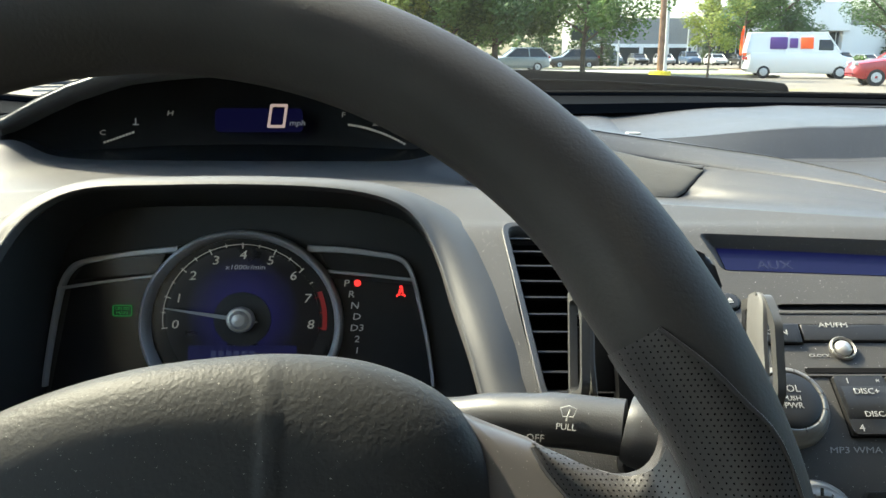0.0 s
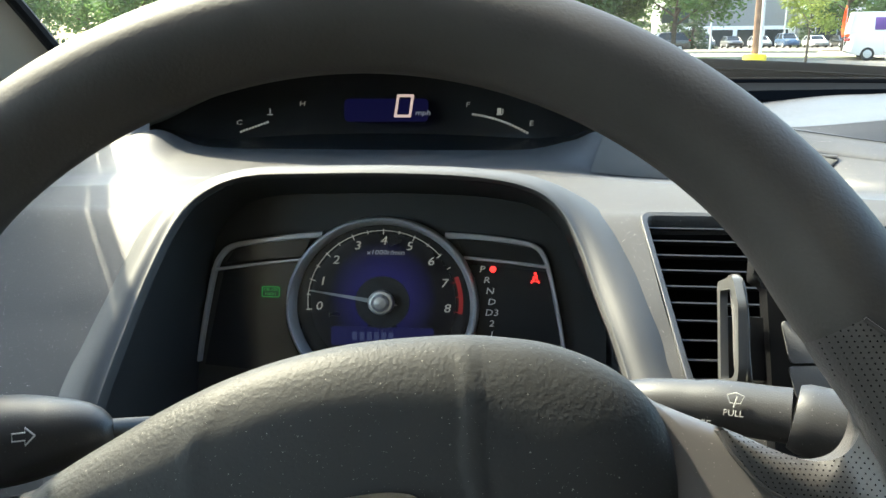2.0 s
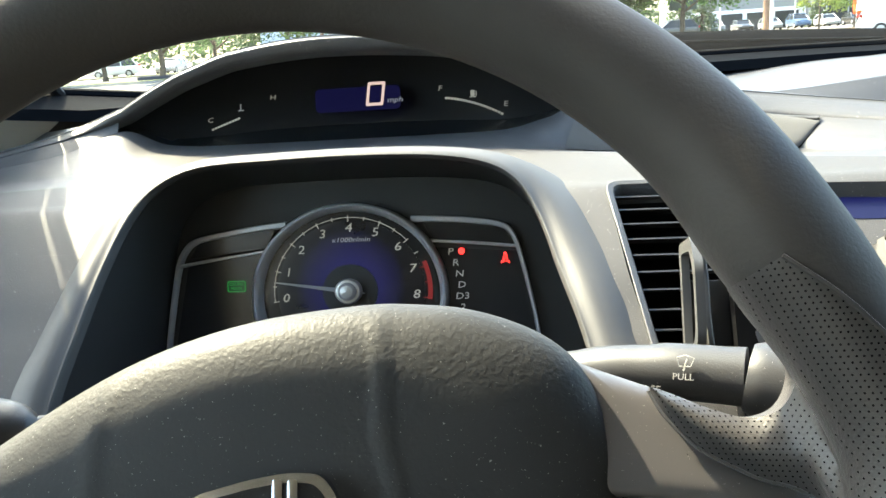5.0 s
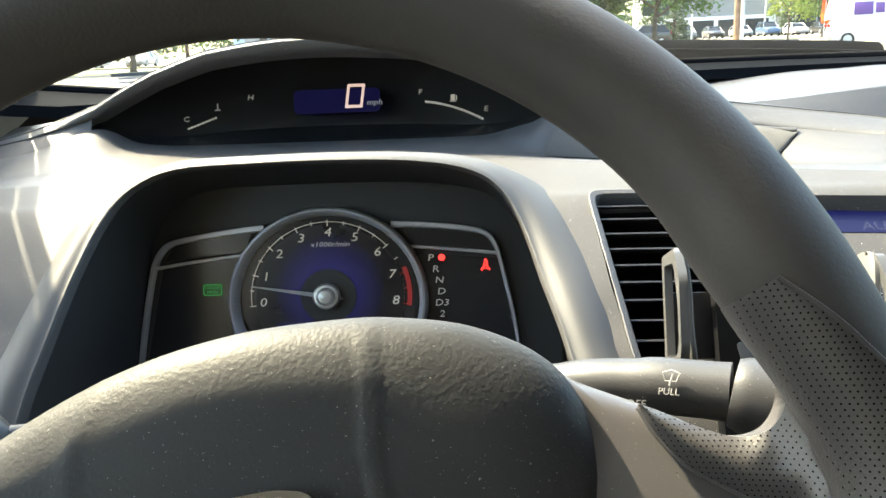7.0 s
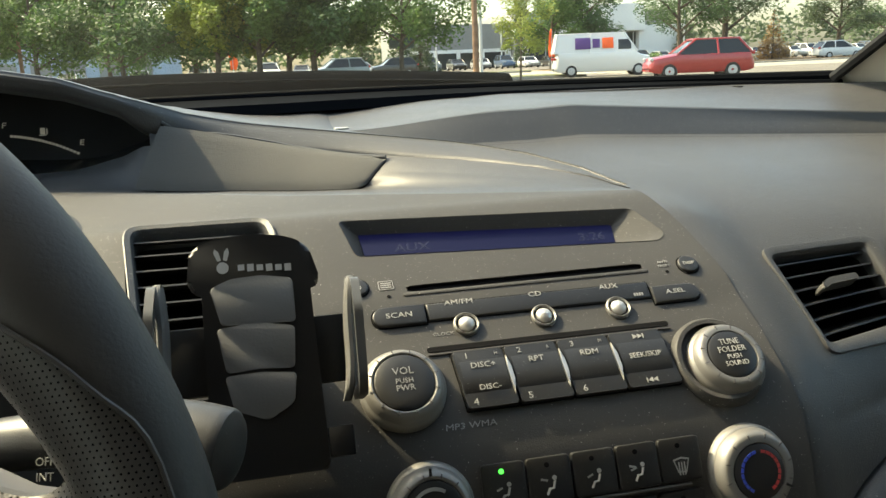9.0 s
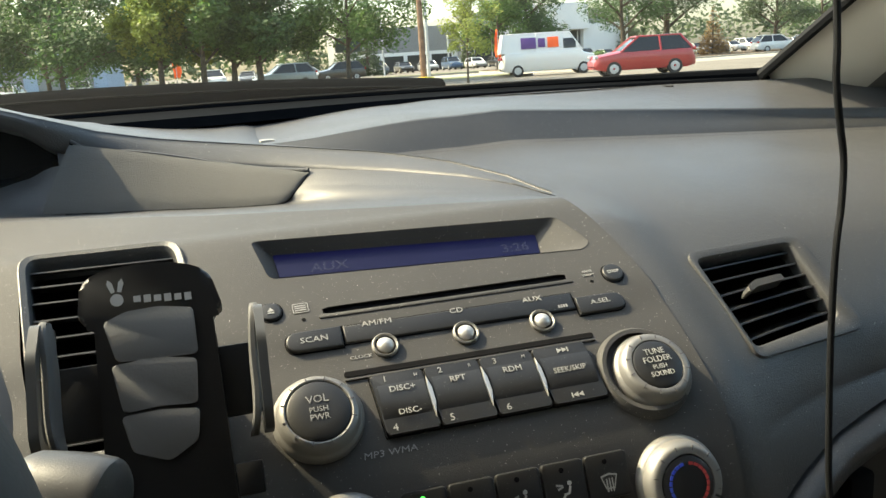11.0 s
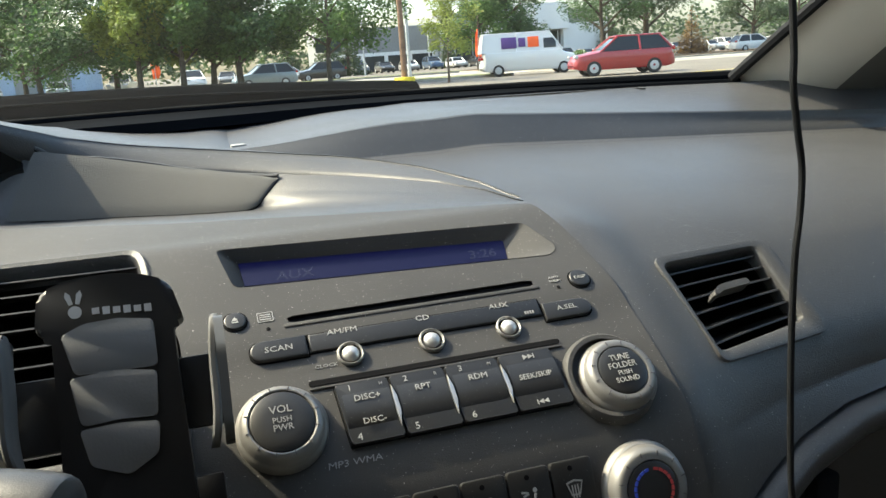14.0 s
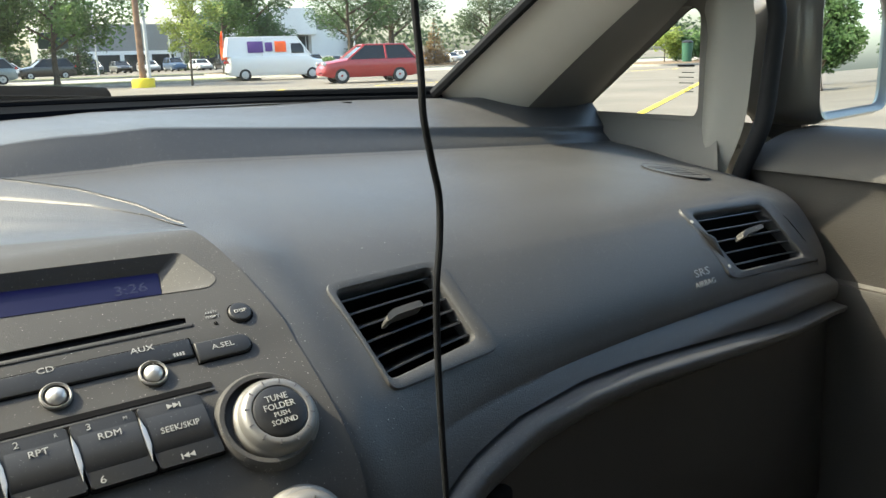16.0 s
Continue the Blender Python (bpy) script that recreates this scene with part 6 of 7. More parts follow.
    part("door_skin", grid([[mir(p, side) for p in ((1.045, y, 1.035), (1.09, y, 0.95), (1.11, y, 0.75), (1.09, y, 0.40), (1.05, y, 0.22))] for y in (1.95, 1.2, 0.58, 0.0, -0.6, -1.4, -2.0, -2.35)]), M_CARPAINT, car, "champagne painted body side")
    g = grid([[mir((1.020, y, 1.035), side), mir((0.985 - 0.02, y * 0.9, 1.20), side), mir((0.90, 0.30 + (y - 0.55) * 0.7 if y > 0 else y, 1.45), side)] for y in (0.55, 0.2, -0.5, -1.4)])
    ob = part("side_glass", g, M_GLASS, car, "clear side window")
    ob.visible_shadow = False
    part("roof_rail", tube([mir(p, side) for p in spline([(0.86, 0.24, 1.445), (0.885, 0.0, 1.475), (0.885, -0.6, 1.48), (0.87, -1.3, 1.43), (0.84, -1.8, 1.28), (0.80, -2.1, 1.10)], 4)], 0.035, 10), M_TRIM, car, "beige roof rail")
    part("centre_pillar", tube([mir(p, side) for p in ((1.0, -0.55, 0.5), (1.0, -0.55, 1.03), (0.885, -0.62, 1.43))], 0.045, 10), M_TRIM, car)
part("roof", grid([[(CX + (x - CX), y, z - 0.10 * (x - CX) ** 2) for x in (CX - 0.74, CX - 0.4, CX, CX + 0.4, CX + 0.74)] for y, z in ((0.235, 1.463), (0.05, 1.492), (-0.5, 1.515), (-1.1, 1.49), (-1.6, 1.42))]), M_TRIM, car, "beige roof lining")
part("roof_skin", grid([[(CX + (x - CX), y, z - 0.10 * (x - CX) ** 2) for x in (CX - 0.78, CX - 0.4, CX, CX + 0.4, CX + 0.78)] for y, z in ((0.245, 1.477), (0.05, 1.507), (-0.5, 1.53), (-1.1, 1.505), (-1.6, 1.435))]), M_CARPAINT, car)
part("floor_pan", grid([[(CX + x, y, z) for x in (-0.88, -0.4, 0.4, 0.88)] for y, z in ((1.15, 0.65), (0.95, 0.30), (0.3, 0.27), (-0.8, 0.27), (-1.6, 0.45), (-2.35, 0.45))]), M_TRIM_DARK, car)
part("firewall", grid([[(CX + x, y, z) for x in (-0.90, 0.90)] for y, z in ((1.12, 0.30), (1.13, 0.7), (1.12, 1.045))]), M_BLACK, car)
# two unseen walls, added to cut the fill light from the right and the rear
part("added_side_wall", grid([[(1.03, y, 1.03), (0.975, y, 1.20), (0.885, y, 1.47)] for y in (0.02, -0.75)]), M_TRIM_DARK, car, "unseen grey wall added to keep out light from the passenger side")
part("added_rear_wall", grid([[(x, -0.75, z) for x in (-0.72, 0.0, 0.7, 1.03)] for z in (0.27, 0.7, 1.1, 1.47)]), M_POST, car, "unseen beige wall added to hold back and bounce light from behind")
part("rear_shelf", grid([[(CX + x, y, z) for x in (-0.85, 0.85)] for y, z in ((-1.45, 0.45), (-1.65, 0.95), (-2.1, 1.0), (-2.35, 0.98), (-2.4, 0.45))]), M_TRIM_DARK, car)
part("bonnet", grid([[(CX + x, y - 0.35 * abs(x / 0.8) ** 3, z - 0.06 * (x / 0.8) ** 2) for x in (-0.92, -0.6, -0.3, 0, 0.3, 0.6, 0.92)] for y, z in ((1.30, 0.985), (1.55, 0.955), (1.85, 0.90), (2.1, 0.80), (2.2, 0.62), (2.22, 0.25))]), M_CARPAINT, car, "sloping painted bonnet")
part("cowl", grid([[(GX + x, y - 0.6 * min(0.5, abs(x)) ** 2 * k, z) for x in (-0.85, -0.6, -0.45, -0.3, -0.15, 0, 0.15, 0.3, 0.45, 0.56)] for y, z, k in ((1.03, 1.062, 1), (1.10, 1.050, 1), (1.30, 1.0, 0.6))]), M_WIPER, car, "black scuttle under the wipers")
for k, (w, h) in enumerate(((0.044, 0.0034), (0.036, 0.0018), (0.040, 0.0018), (0.030, 0.0018), (0.038, 0.0018))):
    p = ws_point(-0.865, 0.046 - 0.0085 * k)
    part("glass_print", box(Matrix.Translation(p + Vector((0, -0.002, 0))) @ pose(0, 0, 0, 60, 0, 34), (w, h, 0.0003)), M_GREYPRINT if k else M_BLACK, car)
for k in range(7):
    p = ws_point(-0.905 + 0.0085 * k, 0.004)
    part("glass_print", box(Matrix.Translation(p + Vector((0, -0.002, 0))) @ pose(0, 0, 0, 60, 0, 34), (0.003 if k % 2 else 0.002, 0.006, 0.0003)), M_BLACK, car)
# wheels carry the body
for side in (-1, 1):
    for y in (1.45, -1.25):
        wc = mir((CX + 0.80, y, 0.32), side)
        wmx = Matrix.Translation(wc) @ pose(0, 0, 0, 0, 90, 0)
        t_ = part("wheel", lathe([(0.20, -0.09), (0.27, -0.10), (0.318, -0.08), (0.32, 0.0), (0.318, 0.08), (0.27, 0.10), (0.20, 0.09)], wmx, 32), M_RUBBER, car)
        part("rim_disc", lathe([(0.20, -0.05), (0.16, -0.03), (0.05, -0.04), (0.001, -0.045)], wmx, 24), M_SATIN, t_)

# wiper lying at the foot of the screen
wiper = thing("windscreen_wiper", "black rubber wiper lying at the foot of the windscreen", "wiper", (0.1, 1.06, 1.06))
WP = [(-0.30, 0.990, 1.0830), (-0.20, 1.010, 1.0880), (-0.10, 1.022, 1.0915), (0.0, 1.030, 1.0935), (0.119, 1.034, 1.0925), (0.21, 1.034, 1.0905), (0.305, 1.030, 1.0865), (0.398, 1.022, 1.0815), (0.436, 1.018, 1.0785), (0.442, 1.017, 1.0775)]
P = spline(WP, 6)
rows = []
for i, p in enumerate(P):
    k = min(1.0, (len(P) - 1 - i) / 6 + 0.15)
    q = p + Vector((0, 0.012, 0.004))
    rows.append([q + Vector((0, -0.016, -0.020)) * 1.0, q + Vector((0, -0.012, -0.004)) * k, q + Vector((0, -0.002, 0.0095)) * k, q + Vector((0, 0.006, 0.0125)) * k, q + Vector((0, 0.016, 0.0085)) * k, q + Vector((0, 0.020, -0.010)), q + Vector((0, 0.0, -0.022))])
part("wiper_blade", grid(rows, closed_v=True), M_WIPER, wiper, "long black wiper blade")
part("blade_edge", tube([p + Vector((0, 0.003, 0.006)) for p in P[6:-8]], 0.0010, 6), M_RUBBER, wiper)
part("wiper_arm", tube(spline([(-0.28, 1.10, 1.050), (-0.15, 1.075, 1.075), (-0.02, 1.062, 1.088), (0.10, 1.058, 1.091)], 5), 0.006, 8), M_WIPER, wiper)

# under the pad: glove box with its lit lip
lip = [on_q(x, pad_foot(x)) for x in (0.385 + 0.55 * k / 90 for k in range(91))]
glove = thing("glove_box", "dark grey glove box under the passenger pad", "glove box", (0.65, 0.42, 0.60))
rows = []
for p in lip:
    t = min(1.0, max(0.0, (p.x - 0.40) / 0.5))
    w = 1 - 0.55 * t
    rows.append(spline([p + Vector((0, 0.010, 0.002)), p + Vector((0, 0.003, -0.003)), p + Vector((0, -0.007, -0.0045)), p + Vector((0, -0.012, -0.011 * w)), p + Vector((0, -0.009, -0.024 * w)), p + Vector((0, 0.004, -0.034 * w))], 3))
part("lip", grid(rows), M_DASH, glove, "rounded lip over the glove box")
rows = []
for p in lip:
    t = min(1.0, max(0.0, (p.x - 0.40) / 0.5))
    w = 1 - 0.55 * t
    rows.append([p + Vector((0, 0.006, -0.031 * w)), p + Vector((0, 0.006, -0.046 * w)), p + Vector((0, 0.004, -0.10)), p + Vector((0, 0.0, -0.20)), p + Vector((0, 0.04, -0.30)), p + Vector((0, 0.10, -0.33))])
part("glove_door", grid(rows), M_GLOVE, glove, "dark grained glove box door")
rows = [[Vector((x, y, z)) for x in (0.075, 0.20, 0.389, 0.42)] for y, z in ((0.372, 0.875), (0.364, 0.80), (0.38, 0.70), (0.42, 0.50), (0.46, 0.30))]
part("stack_base", grid(rows), M_DASH, dashboard, "lower centre console")
rows = [[Vector((x, y, z)) for x in (-0.45, -0.25, 0.0, 0.075)] for y, z in ((0.366, 0.865), (0.375, 0.80), (0.42, 0.65), (0.52, 0.50), (0.60, 0.30))]
part("knee_panel", grid(rows), M_DASH, dashboard, "panel under the steering column")

# side defroster outlet and small clip on the dash
j = 0.0
while on_q(0.828, j).y > 0.570:
    j += 0.05
fr = q_frame(0.828, j) @ pose(0, 0, 0, 0, 0, -74)
outlet = thing("defroster_outlet", "oval side defroster outlet with slanting slots", "defroster outlet", tuple(fr.translation))
oval = [(0.0320 * math.cos(2 * math.pi * k / 36), 0.0205 * math.sin(2 * math.pi * k / 36)) for k in range(36)]
part("outlet_frame", ring([(x * 1.05, y * 1.08) for x, y in oval], oval, fr @ pose(0, 0, 0.0002, 0, 0, -8), 0.0010), M_GLOVE, outlet)
part("outlet_face", prism(oval, fr @ pose(0, 0, 0.0002, 0, 0, -8), 0.0008), M_DASH, outlet)
for k in range(-2, 3):
    part("outlet_slot", box(fr @ pose(0, 0, 0.0012, 0, 0, -12) @ pose(0.008 * k, 0, 0, 0, 0, -25), (0.0016, 0.026, 0.0004), 0), M_GLOVE, outlet)
jq = q_of_y(0.2096, 0.816)
cap_at = max(on_q(0.2096, jq).z, 1.050)
clip = solo("sensor_cap", box(pose(0.2096, 0.822, cap_at + 0.0006, 0, 0, 4), (0.013, 0.010, 0.0026), 0.001), M_WHITE, "small pale sensor cap on the dash top", "sensor cap")

solo("trim_joint", box(pose(0.6467, 0.872, on_q(0.6467, q_of_y(0.6467, 0.872)).z + 0.0002, 0, 0, 18), (0.0016, 0.020, 0.0012), 0.0003), M_VOID, "narrow dark joint in the front edge of the dash", "trim joint")
lp = on_q(0.487, pad_foot(0.487))
# solid block, coloured near-black for the shade of a hollow latch
latch = part("latch", box(Matrix.Translation(lp + Vector((0, -0.001, -0.046))) @ pose(0, 0, 0, 0, 0, 10), (0.020, 0.010, 0.026), 0.003), M_VOID, glove, "near-black block painted as the shaded recess of the latch")

# cable hanging from the screen
CABLE = [(0.378, 0.352, 1.372), (0.392, 0.345, 1.26), (0.396, 0.340, 1.16), (0.398, 0.338, 1.115), (0.3985, 0.338, 1.098), (0.403, 0.340, 1.080), (0.4075, 0.342, 1.064), (0.4065, 0.341, 1.046), (0.403, 0.339, 1.028), (0.4025, 0.339, 1.000), (0.404, 0.340, 0.965), (0.4065, 0.341, 0.925), (0.410, 0.342, 0.88), (0.40, 0.345, 0.78), (0.36, 0.37, 0.60)]
cable = solo("charging_cable", tube(spline(CABLE, 6), 0.0015, 10), M_RUBBER, "thin black cable hanging in front of the dash", "cable")

# door mirror
mirror = thing("door_mirror", "brownish grey door mirror outside the passenger window", "mirror", (1.10, 0.60, 1.03))
mo = round_poly([(0.0, 0.0), (0.185, -0.004), (0.195, 0.105), (0.16, 0.128), (0.0, 0.122)], 0.022, 6)
base_m = Matrix.Translation((1.028, 0.552, 1.049)) @ Matrix((Vector((0.93, 0.16, 0.02)).normalized(), Vector((0.0, 0.04, 1.0)).normalized(), Vector((0.16, -0.98, 0.04)).normalized())).transposed().to_4x4()
cxm, cym = 0.095, 0.060
rows = []
for k, d in ((0.97, -0.004), (1.03, 0.002), (1.10, 0.004), (1.17, -0.006), (1.20, -0.03), (1.12, -0.07), (0.85, -0.105), (0.3, -0.12), (0.02, -0.122)):
    rows.append([base_m @ Vector((cxm + (x - cxm) * k, cym + (y - cym) * k, d)) for x, y in mo])
part("mirror_housing", grid(rows, closed_v=True), M_HOUSING, mirror, "brownish grey painted housing")
g = bmesh.new()
g.faces.new([g.verts.new(base_m @ Vector((x, y, -0.003))) for x, y in mo])
part("mirror_glass", g, M_MIRROR, mirror, "mirror glass", smooth=False)
part("mirror_foot", tube([(1.03, 0.60, 1.035), (1.05, 0.605, 1.05), (1.08, 0.605, 1.075)], [0.035, 0.030, 0.030], 12, flat=0.6), M_HOUSING, mirror)

# frayed end of the sleeve on the cable
rng = random.Random(5)
bm_ = bmesh.new()
for k in range(7):
    a = Vector((0.409 + rng.uniform(-.004, .004), 0.341, 0.884 + rng.uniform(-.003, .003)))
    b = a + Vector((rng.uniform(-0.022, 0.010), rng.uniform(-.004, .004), rng.uniform(-0.010, 0.008)))
    tube(spline([a, a.lerp(b, 0.5) + Vector((0, 0, rng.uniform(-.003, .004))), b], 3), 0.0006, 5, bm=bm_)
solo("wire_ends", bm_, M_PEARL, "pale frayed wire ends beside the cable", "wire ends")


# ---- outside: parking lot, road, trees, cars, building ----
M_ASPHALT = material("asphalt", (0.150, 0.132, 0.108), 0.9, grain=0.4, grain_scale=60, vary=0.22, vary_scale=0.35, bump_dist=0.01)
M_ROAD = material("concrete_road", (0.29, 0.27, 0.23), 0.9, grain=0.3, grain_scale=40, vary=0.15, vary_scale=0.5, bump_dist=0.01)
M_KERB = material("kerb_concrete", (0.33, 0.31, 0.27), 0.9, grain=0.3, grain_scale=40, vary=0.2, vary_scale=2)
M_GRASS = material("dry_grass", (0.13, 0.14, 0.055), 0.95, grain=0.6, grain_scale=25, vary=0.4, vary_scale=1.2, bump_dist=0.03)
M_MULCH = material("mulch", (0.16, 0.11, 0.065), 0.95, grain=0.6, grain_scale=30, vary=0.4, vary_scale=2, bump_dist=0.03)
M_YELLOW = material("yellow_paint", (0.75, 0.56, 0.03), 0.7, vary=0.15, vary_scale=3, grain=0.2, grain_scale=50)
M_BARK = material("bark", (0.075, 0.06, 0.045), 0.95, grain=0.7, grain_scale=30, vary=0.3, vary_scale=6, bump_dist=0.02)
M_POLE = material("rusty_pole", (0.20, 0.12, 0.075), 0.8, grain=0.3, grain_scale=40, vary=0.25, vary_scale=4)
M_GALV = material("galvanised_pole", (0.45, 0.46, 0.46), 0.5, metal=0.3, vary=0.1)
M_TYRE = material("car_tyre", (0.02, 0.02, 0.021), 0.8, vary=0.2)
M_CARGLASS = material("car_glass", (0.015, 0.018, 0.02), 0.08, vary=0.1)
M_LAMPRED = material("tail_lamp", (0.35, 0.02, 0.02), 0.25, vary=0.1)
M_LAMPCLEAR = material("head_lamp", (0.6, 0.6, 0.6), 0.15, metal=0.4, vary=0.1)
M_ORANGE = material("orange_flag", (0.9, 0.12, 0.02), 0.7, vary=0.12, vary_scale=2)


def leaf_material(name, color, spread=0.35):
    m = bpy.data.materials.new(name)
    m.use_nodes = True
    n, l = m.node_tree.nodes, m.node_tree.links
    b = n["Principled BSDF"]
    b.inputs["Roughness"].default_value = 0.6
    geo = n.new("ShaderNodeNewGeometry")
    rr = n.new("ShaderNodeMapRange")
    rr.inputs["To Min"].default_value, rr.inputs["To Max"].default_value = 1 - spread, 1 + spread
    l.new(geo.outputs["Random Per Island"], rr.inputs["Value"])
    mul = n.new("ShaderNodeVectorMath")
    mul.operation = "SCALE"
    mul.inputs[0].default_value = color
    l.new(rr.outputs[0], mul.inputs["Scale"])
    l.new(mul.outputs[0], b.inputs["Base Color"])
    tr = n.new("ShaderNodeBsdfTranslucent")
    l.new(mul.outputs[0], tr.inputs["Color"])
    mx = n.new("ShaderNodeMixShader")
    mx.inputs[0].default_value = 0.45
    l.new(b.outputs[0], mx.inputs[1])
    l.new(tr.outputs[0], mx.inputs[2])
    l.new(mx.outputs[0], n["Material Output"].inputs[0])
    return m


LEAF_DARK = leaf_material("leaf_dark", (0.058, 0.112, 0.034))
LEAF_MID = leaf_material("leaf_mid", (0.095, 0.17, 0.045))
LEAF_YELLOW = leaf_material("leaf_yellow", (0.22, 0.27, 0.05))
LEAF_PINE = leaf_material("pine_needles", (0.055, 0.085, 0.035))
LEAF_RUST = leaf_material("rust_needles", (0.24, 0.14, 0.05))

ground = solo("ground", sheet(lambda u, v: Vector((u, v, 0)), -600, 600, -600, 900, 60, 60), M_ASPHALT, "worn pale asphalt parking lot", "ground", kind="structure")
solo("road", grid([[(-300, 50.5, 0.012), (-300, 66, 0.012)], [(300, 50.5, 0.012), (300, 66, 0.012)]]), M_ROAD, "pale concrete street", "road", kind="structure")


def island(name, outline, mat, label, h=0.13):
    isl = thing(name, label, "planting strip", (outline[0][0], outline[0][1], 0))
    inner = [(sum(p[0] for p in outline) / len(outline) + (x - sum(p[0] for p in outline) / len(outline)) * 0.985, sum(p[1] for p in outline) / len(outline) + (y - sum(p[1] for p in outline) / len(outline)) * 0.94) for x, y in outline]
    part("kerb", ring(outline, inner, Matrix(), h), M_KERB, isl, "concrete kerb")
    part("planting_bed", prism(inner, Matrix(), h + 0.02), mat, isl)
    return isl


island("planting_strip", round_poly([(-70, 44.5), (19, 44.5), (19, 48.5), (-70, 48.5)], 1.8), M_GRASS, "raised strip of dry grass beside the street")
island("planting_strip", round_poly([(25.5, 40.5), (29, 44.5), (34, 70.0), (24, 71.0), (22.5, 66.5), (22.5, 44)], 1.5), M_MULCH, "mulched planting bed with kerb")
island("planting_strip", round_poly([(38, 62.0), (70, 66.0), (74, 86), (40, 80)], 2.0), M_MULCH, "mulched planting bed under the pines")
island("planting_strip", round_poly([(42, 36), (80, 34), (84, 46), (44, 45)], 2.0), M_MULCH, "mulched strip beside the exit")
island("planting_strip", round_poly([(-70, 66.5), (140, 66.5), (140, 70), (-70, 70)], 1.5), M_GRASS, "grass verge on the far side of the street")


def stripe(a, b, w, label="faded yellow parking line"):
    a, b = Vector((*a, 0)), Vector((*b, 0))
    s = Vector((-(b - a).y, (b - a).x, 0)).normalized() * w / 2
    return solo("parking_line", grid([[a - s + Vector((0, 0, 0.012)), a + s + Vector((0, 0, 0.012))], [b - s + Vector((0, 0, 0.012)), b + s + Vector((0, 0, 0.012))]]), M_YELLOW, label, "parking line", group="parking lines", kind="structure")


stripe((11.4, 10.1), (25, 19.2), 0.14)
stripe((16.5, 28.3), (38, 31.0), 0.16)
stripe((8, 24), (13, 29), 0.12)


def crown_mesh(clusters, count, size, rng, droop=0.0):
    """Many small leaf blades scattered in clusters (x, y, z, radius)."""
    verts, faces = [], []
    tot = sum(c[3] ** 2 for c in clusters)
    for cx, cy, cz, cr in clusters:
        for _ in range(int(count * cr * cr / tot)):
            d = Vector((rng.gauss(0, 1), rng.gauss(0, 1), rng.gauss(0, 0.8))).normalized() * cr * rng.random() ** 0.45
            p = Vector((cx, cy, cz)) + d
            a = Vector((rng.gauss(0, 1), rng.gauss(0, 1), rng.gauss(0, 0.6))).normalized()
            b = a.orthogonal().normalized()
            s = size * rng.uniform(0.5, 1.25)
            k = len(verts)
            verts += [p - a * s, p + b * s * 0.55, p + a * s, p - b * s * 0.55]
            faces.append((k, k + 1, k + 2, k + 3))
    me = bpy.data.meshes.new("crown")
    me.from_pydata([tuple(v) for v in verts], [], faces)
    return me


def tree(x, y, height, spread, seed, leaf=None, trunk_r=0.18, first=2.6, count=6500, label="leafy street tree with an open crown", lean=0.0, size=0.21):
    rng = random.Random(seed)
    count, spread, size = int(count * 2.6), spread * 1.08, size * 0.66
    t = thing("tree", label, "tree", (x, y, 0.0), group="street trees")
    top = Vector((x + lean, y + rng.uniform(-0.3, 0.3), height * 0.72))
    path = spline([(x, y, 0), (x + rng.uniform(-0.1, 0.1), y, first * 0.6), (x + lean * 0.4 + rng.uniform(-0.2, 0.2), y, first * 1.3), top], 4)
    n = len(path)
    bm = tube(path, [trunk_r * (1.25 if i == 0 else 1.0) * (1 - 0.75 * i / (n - 1)) for i in range(n)], 9)
    clusters = []
    limbs = 9
    for k in range(limbs):
        f = 0.35 + 0.6 * k / limbs
        base = path[min(n - 1, int(f * (n - 1)))]
        a = 2.4 * k + rng.uniform(-0.4, 0.4)
        r = spread * (1.0 - 0.45 * k / limbs) * rng.uniform(0.7, 1.05)
        tip = base + Vector((math.cos(a) * r, math.sin(a) * r, rng.uniform(0.25, 0.6) * r + 0.4))
        mid = base.lerp(tip, 0.5) + Vector((0, 0, 0.25))
        tube(spline([base, mid, tip], 3), [trunk_r * 0.42 * (1 - 0.8 * i / 6) for i in range(7)], 6, bm=bm)
        for q in (0.55, 0.8, 1.0):
            p = base.lerp(tip, q)
            clusters.append((p.x + rng.uniform(-.4, .4), p.y + rng.uniform(-.4, .4), p.z + rng.uniform(-.5, .5), spread * rng.uniform(0.20, 0.36)))
    for k in range(5):
        clusters.append((top.x + rng.uniform(-.5, .5) * spread, top.y + rng.uniform(-.5, .5) * spread, top.z + rng.uniform(-0.1, 0.28) * height, spread * rng.uniform(0.22, 0.38)))
    part("trunk", bm, M_BARK, t, "dark branching trunk")
    part("crown", crown_mesh(clusters, count, size, rng), leaf or LEAF_DARK, t, smooth=False)
    return t


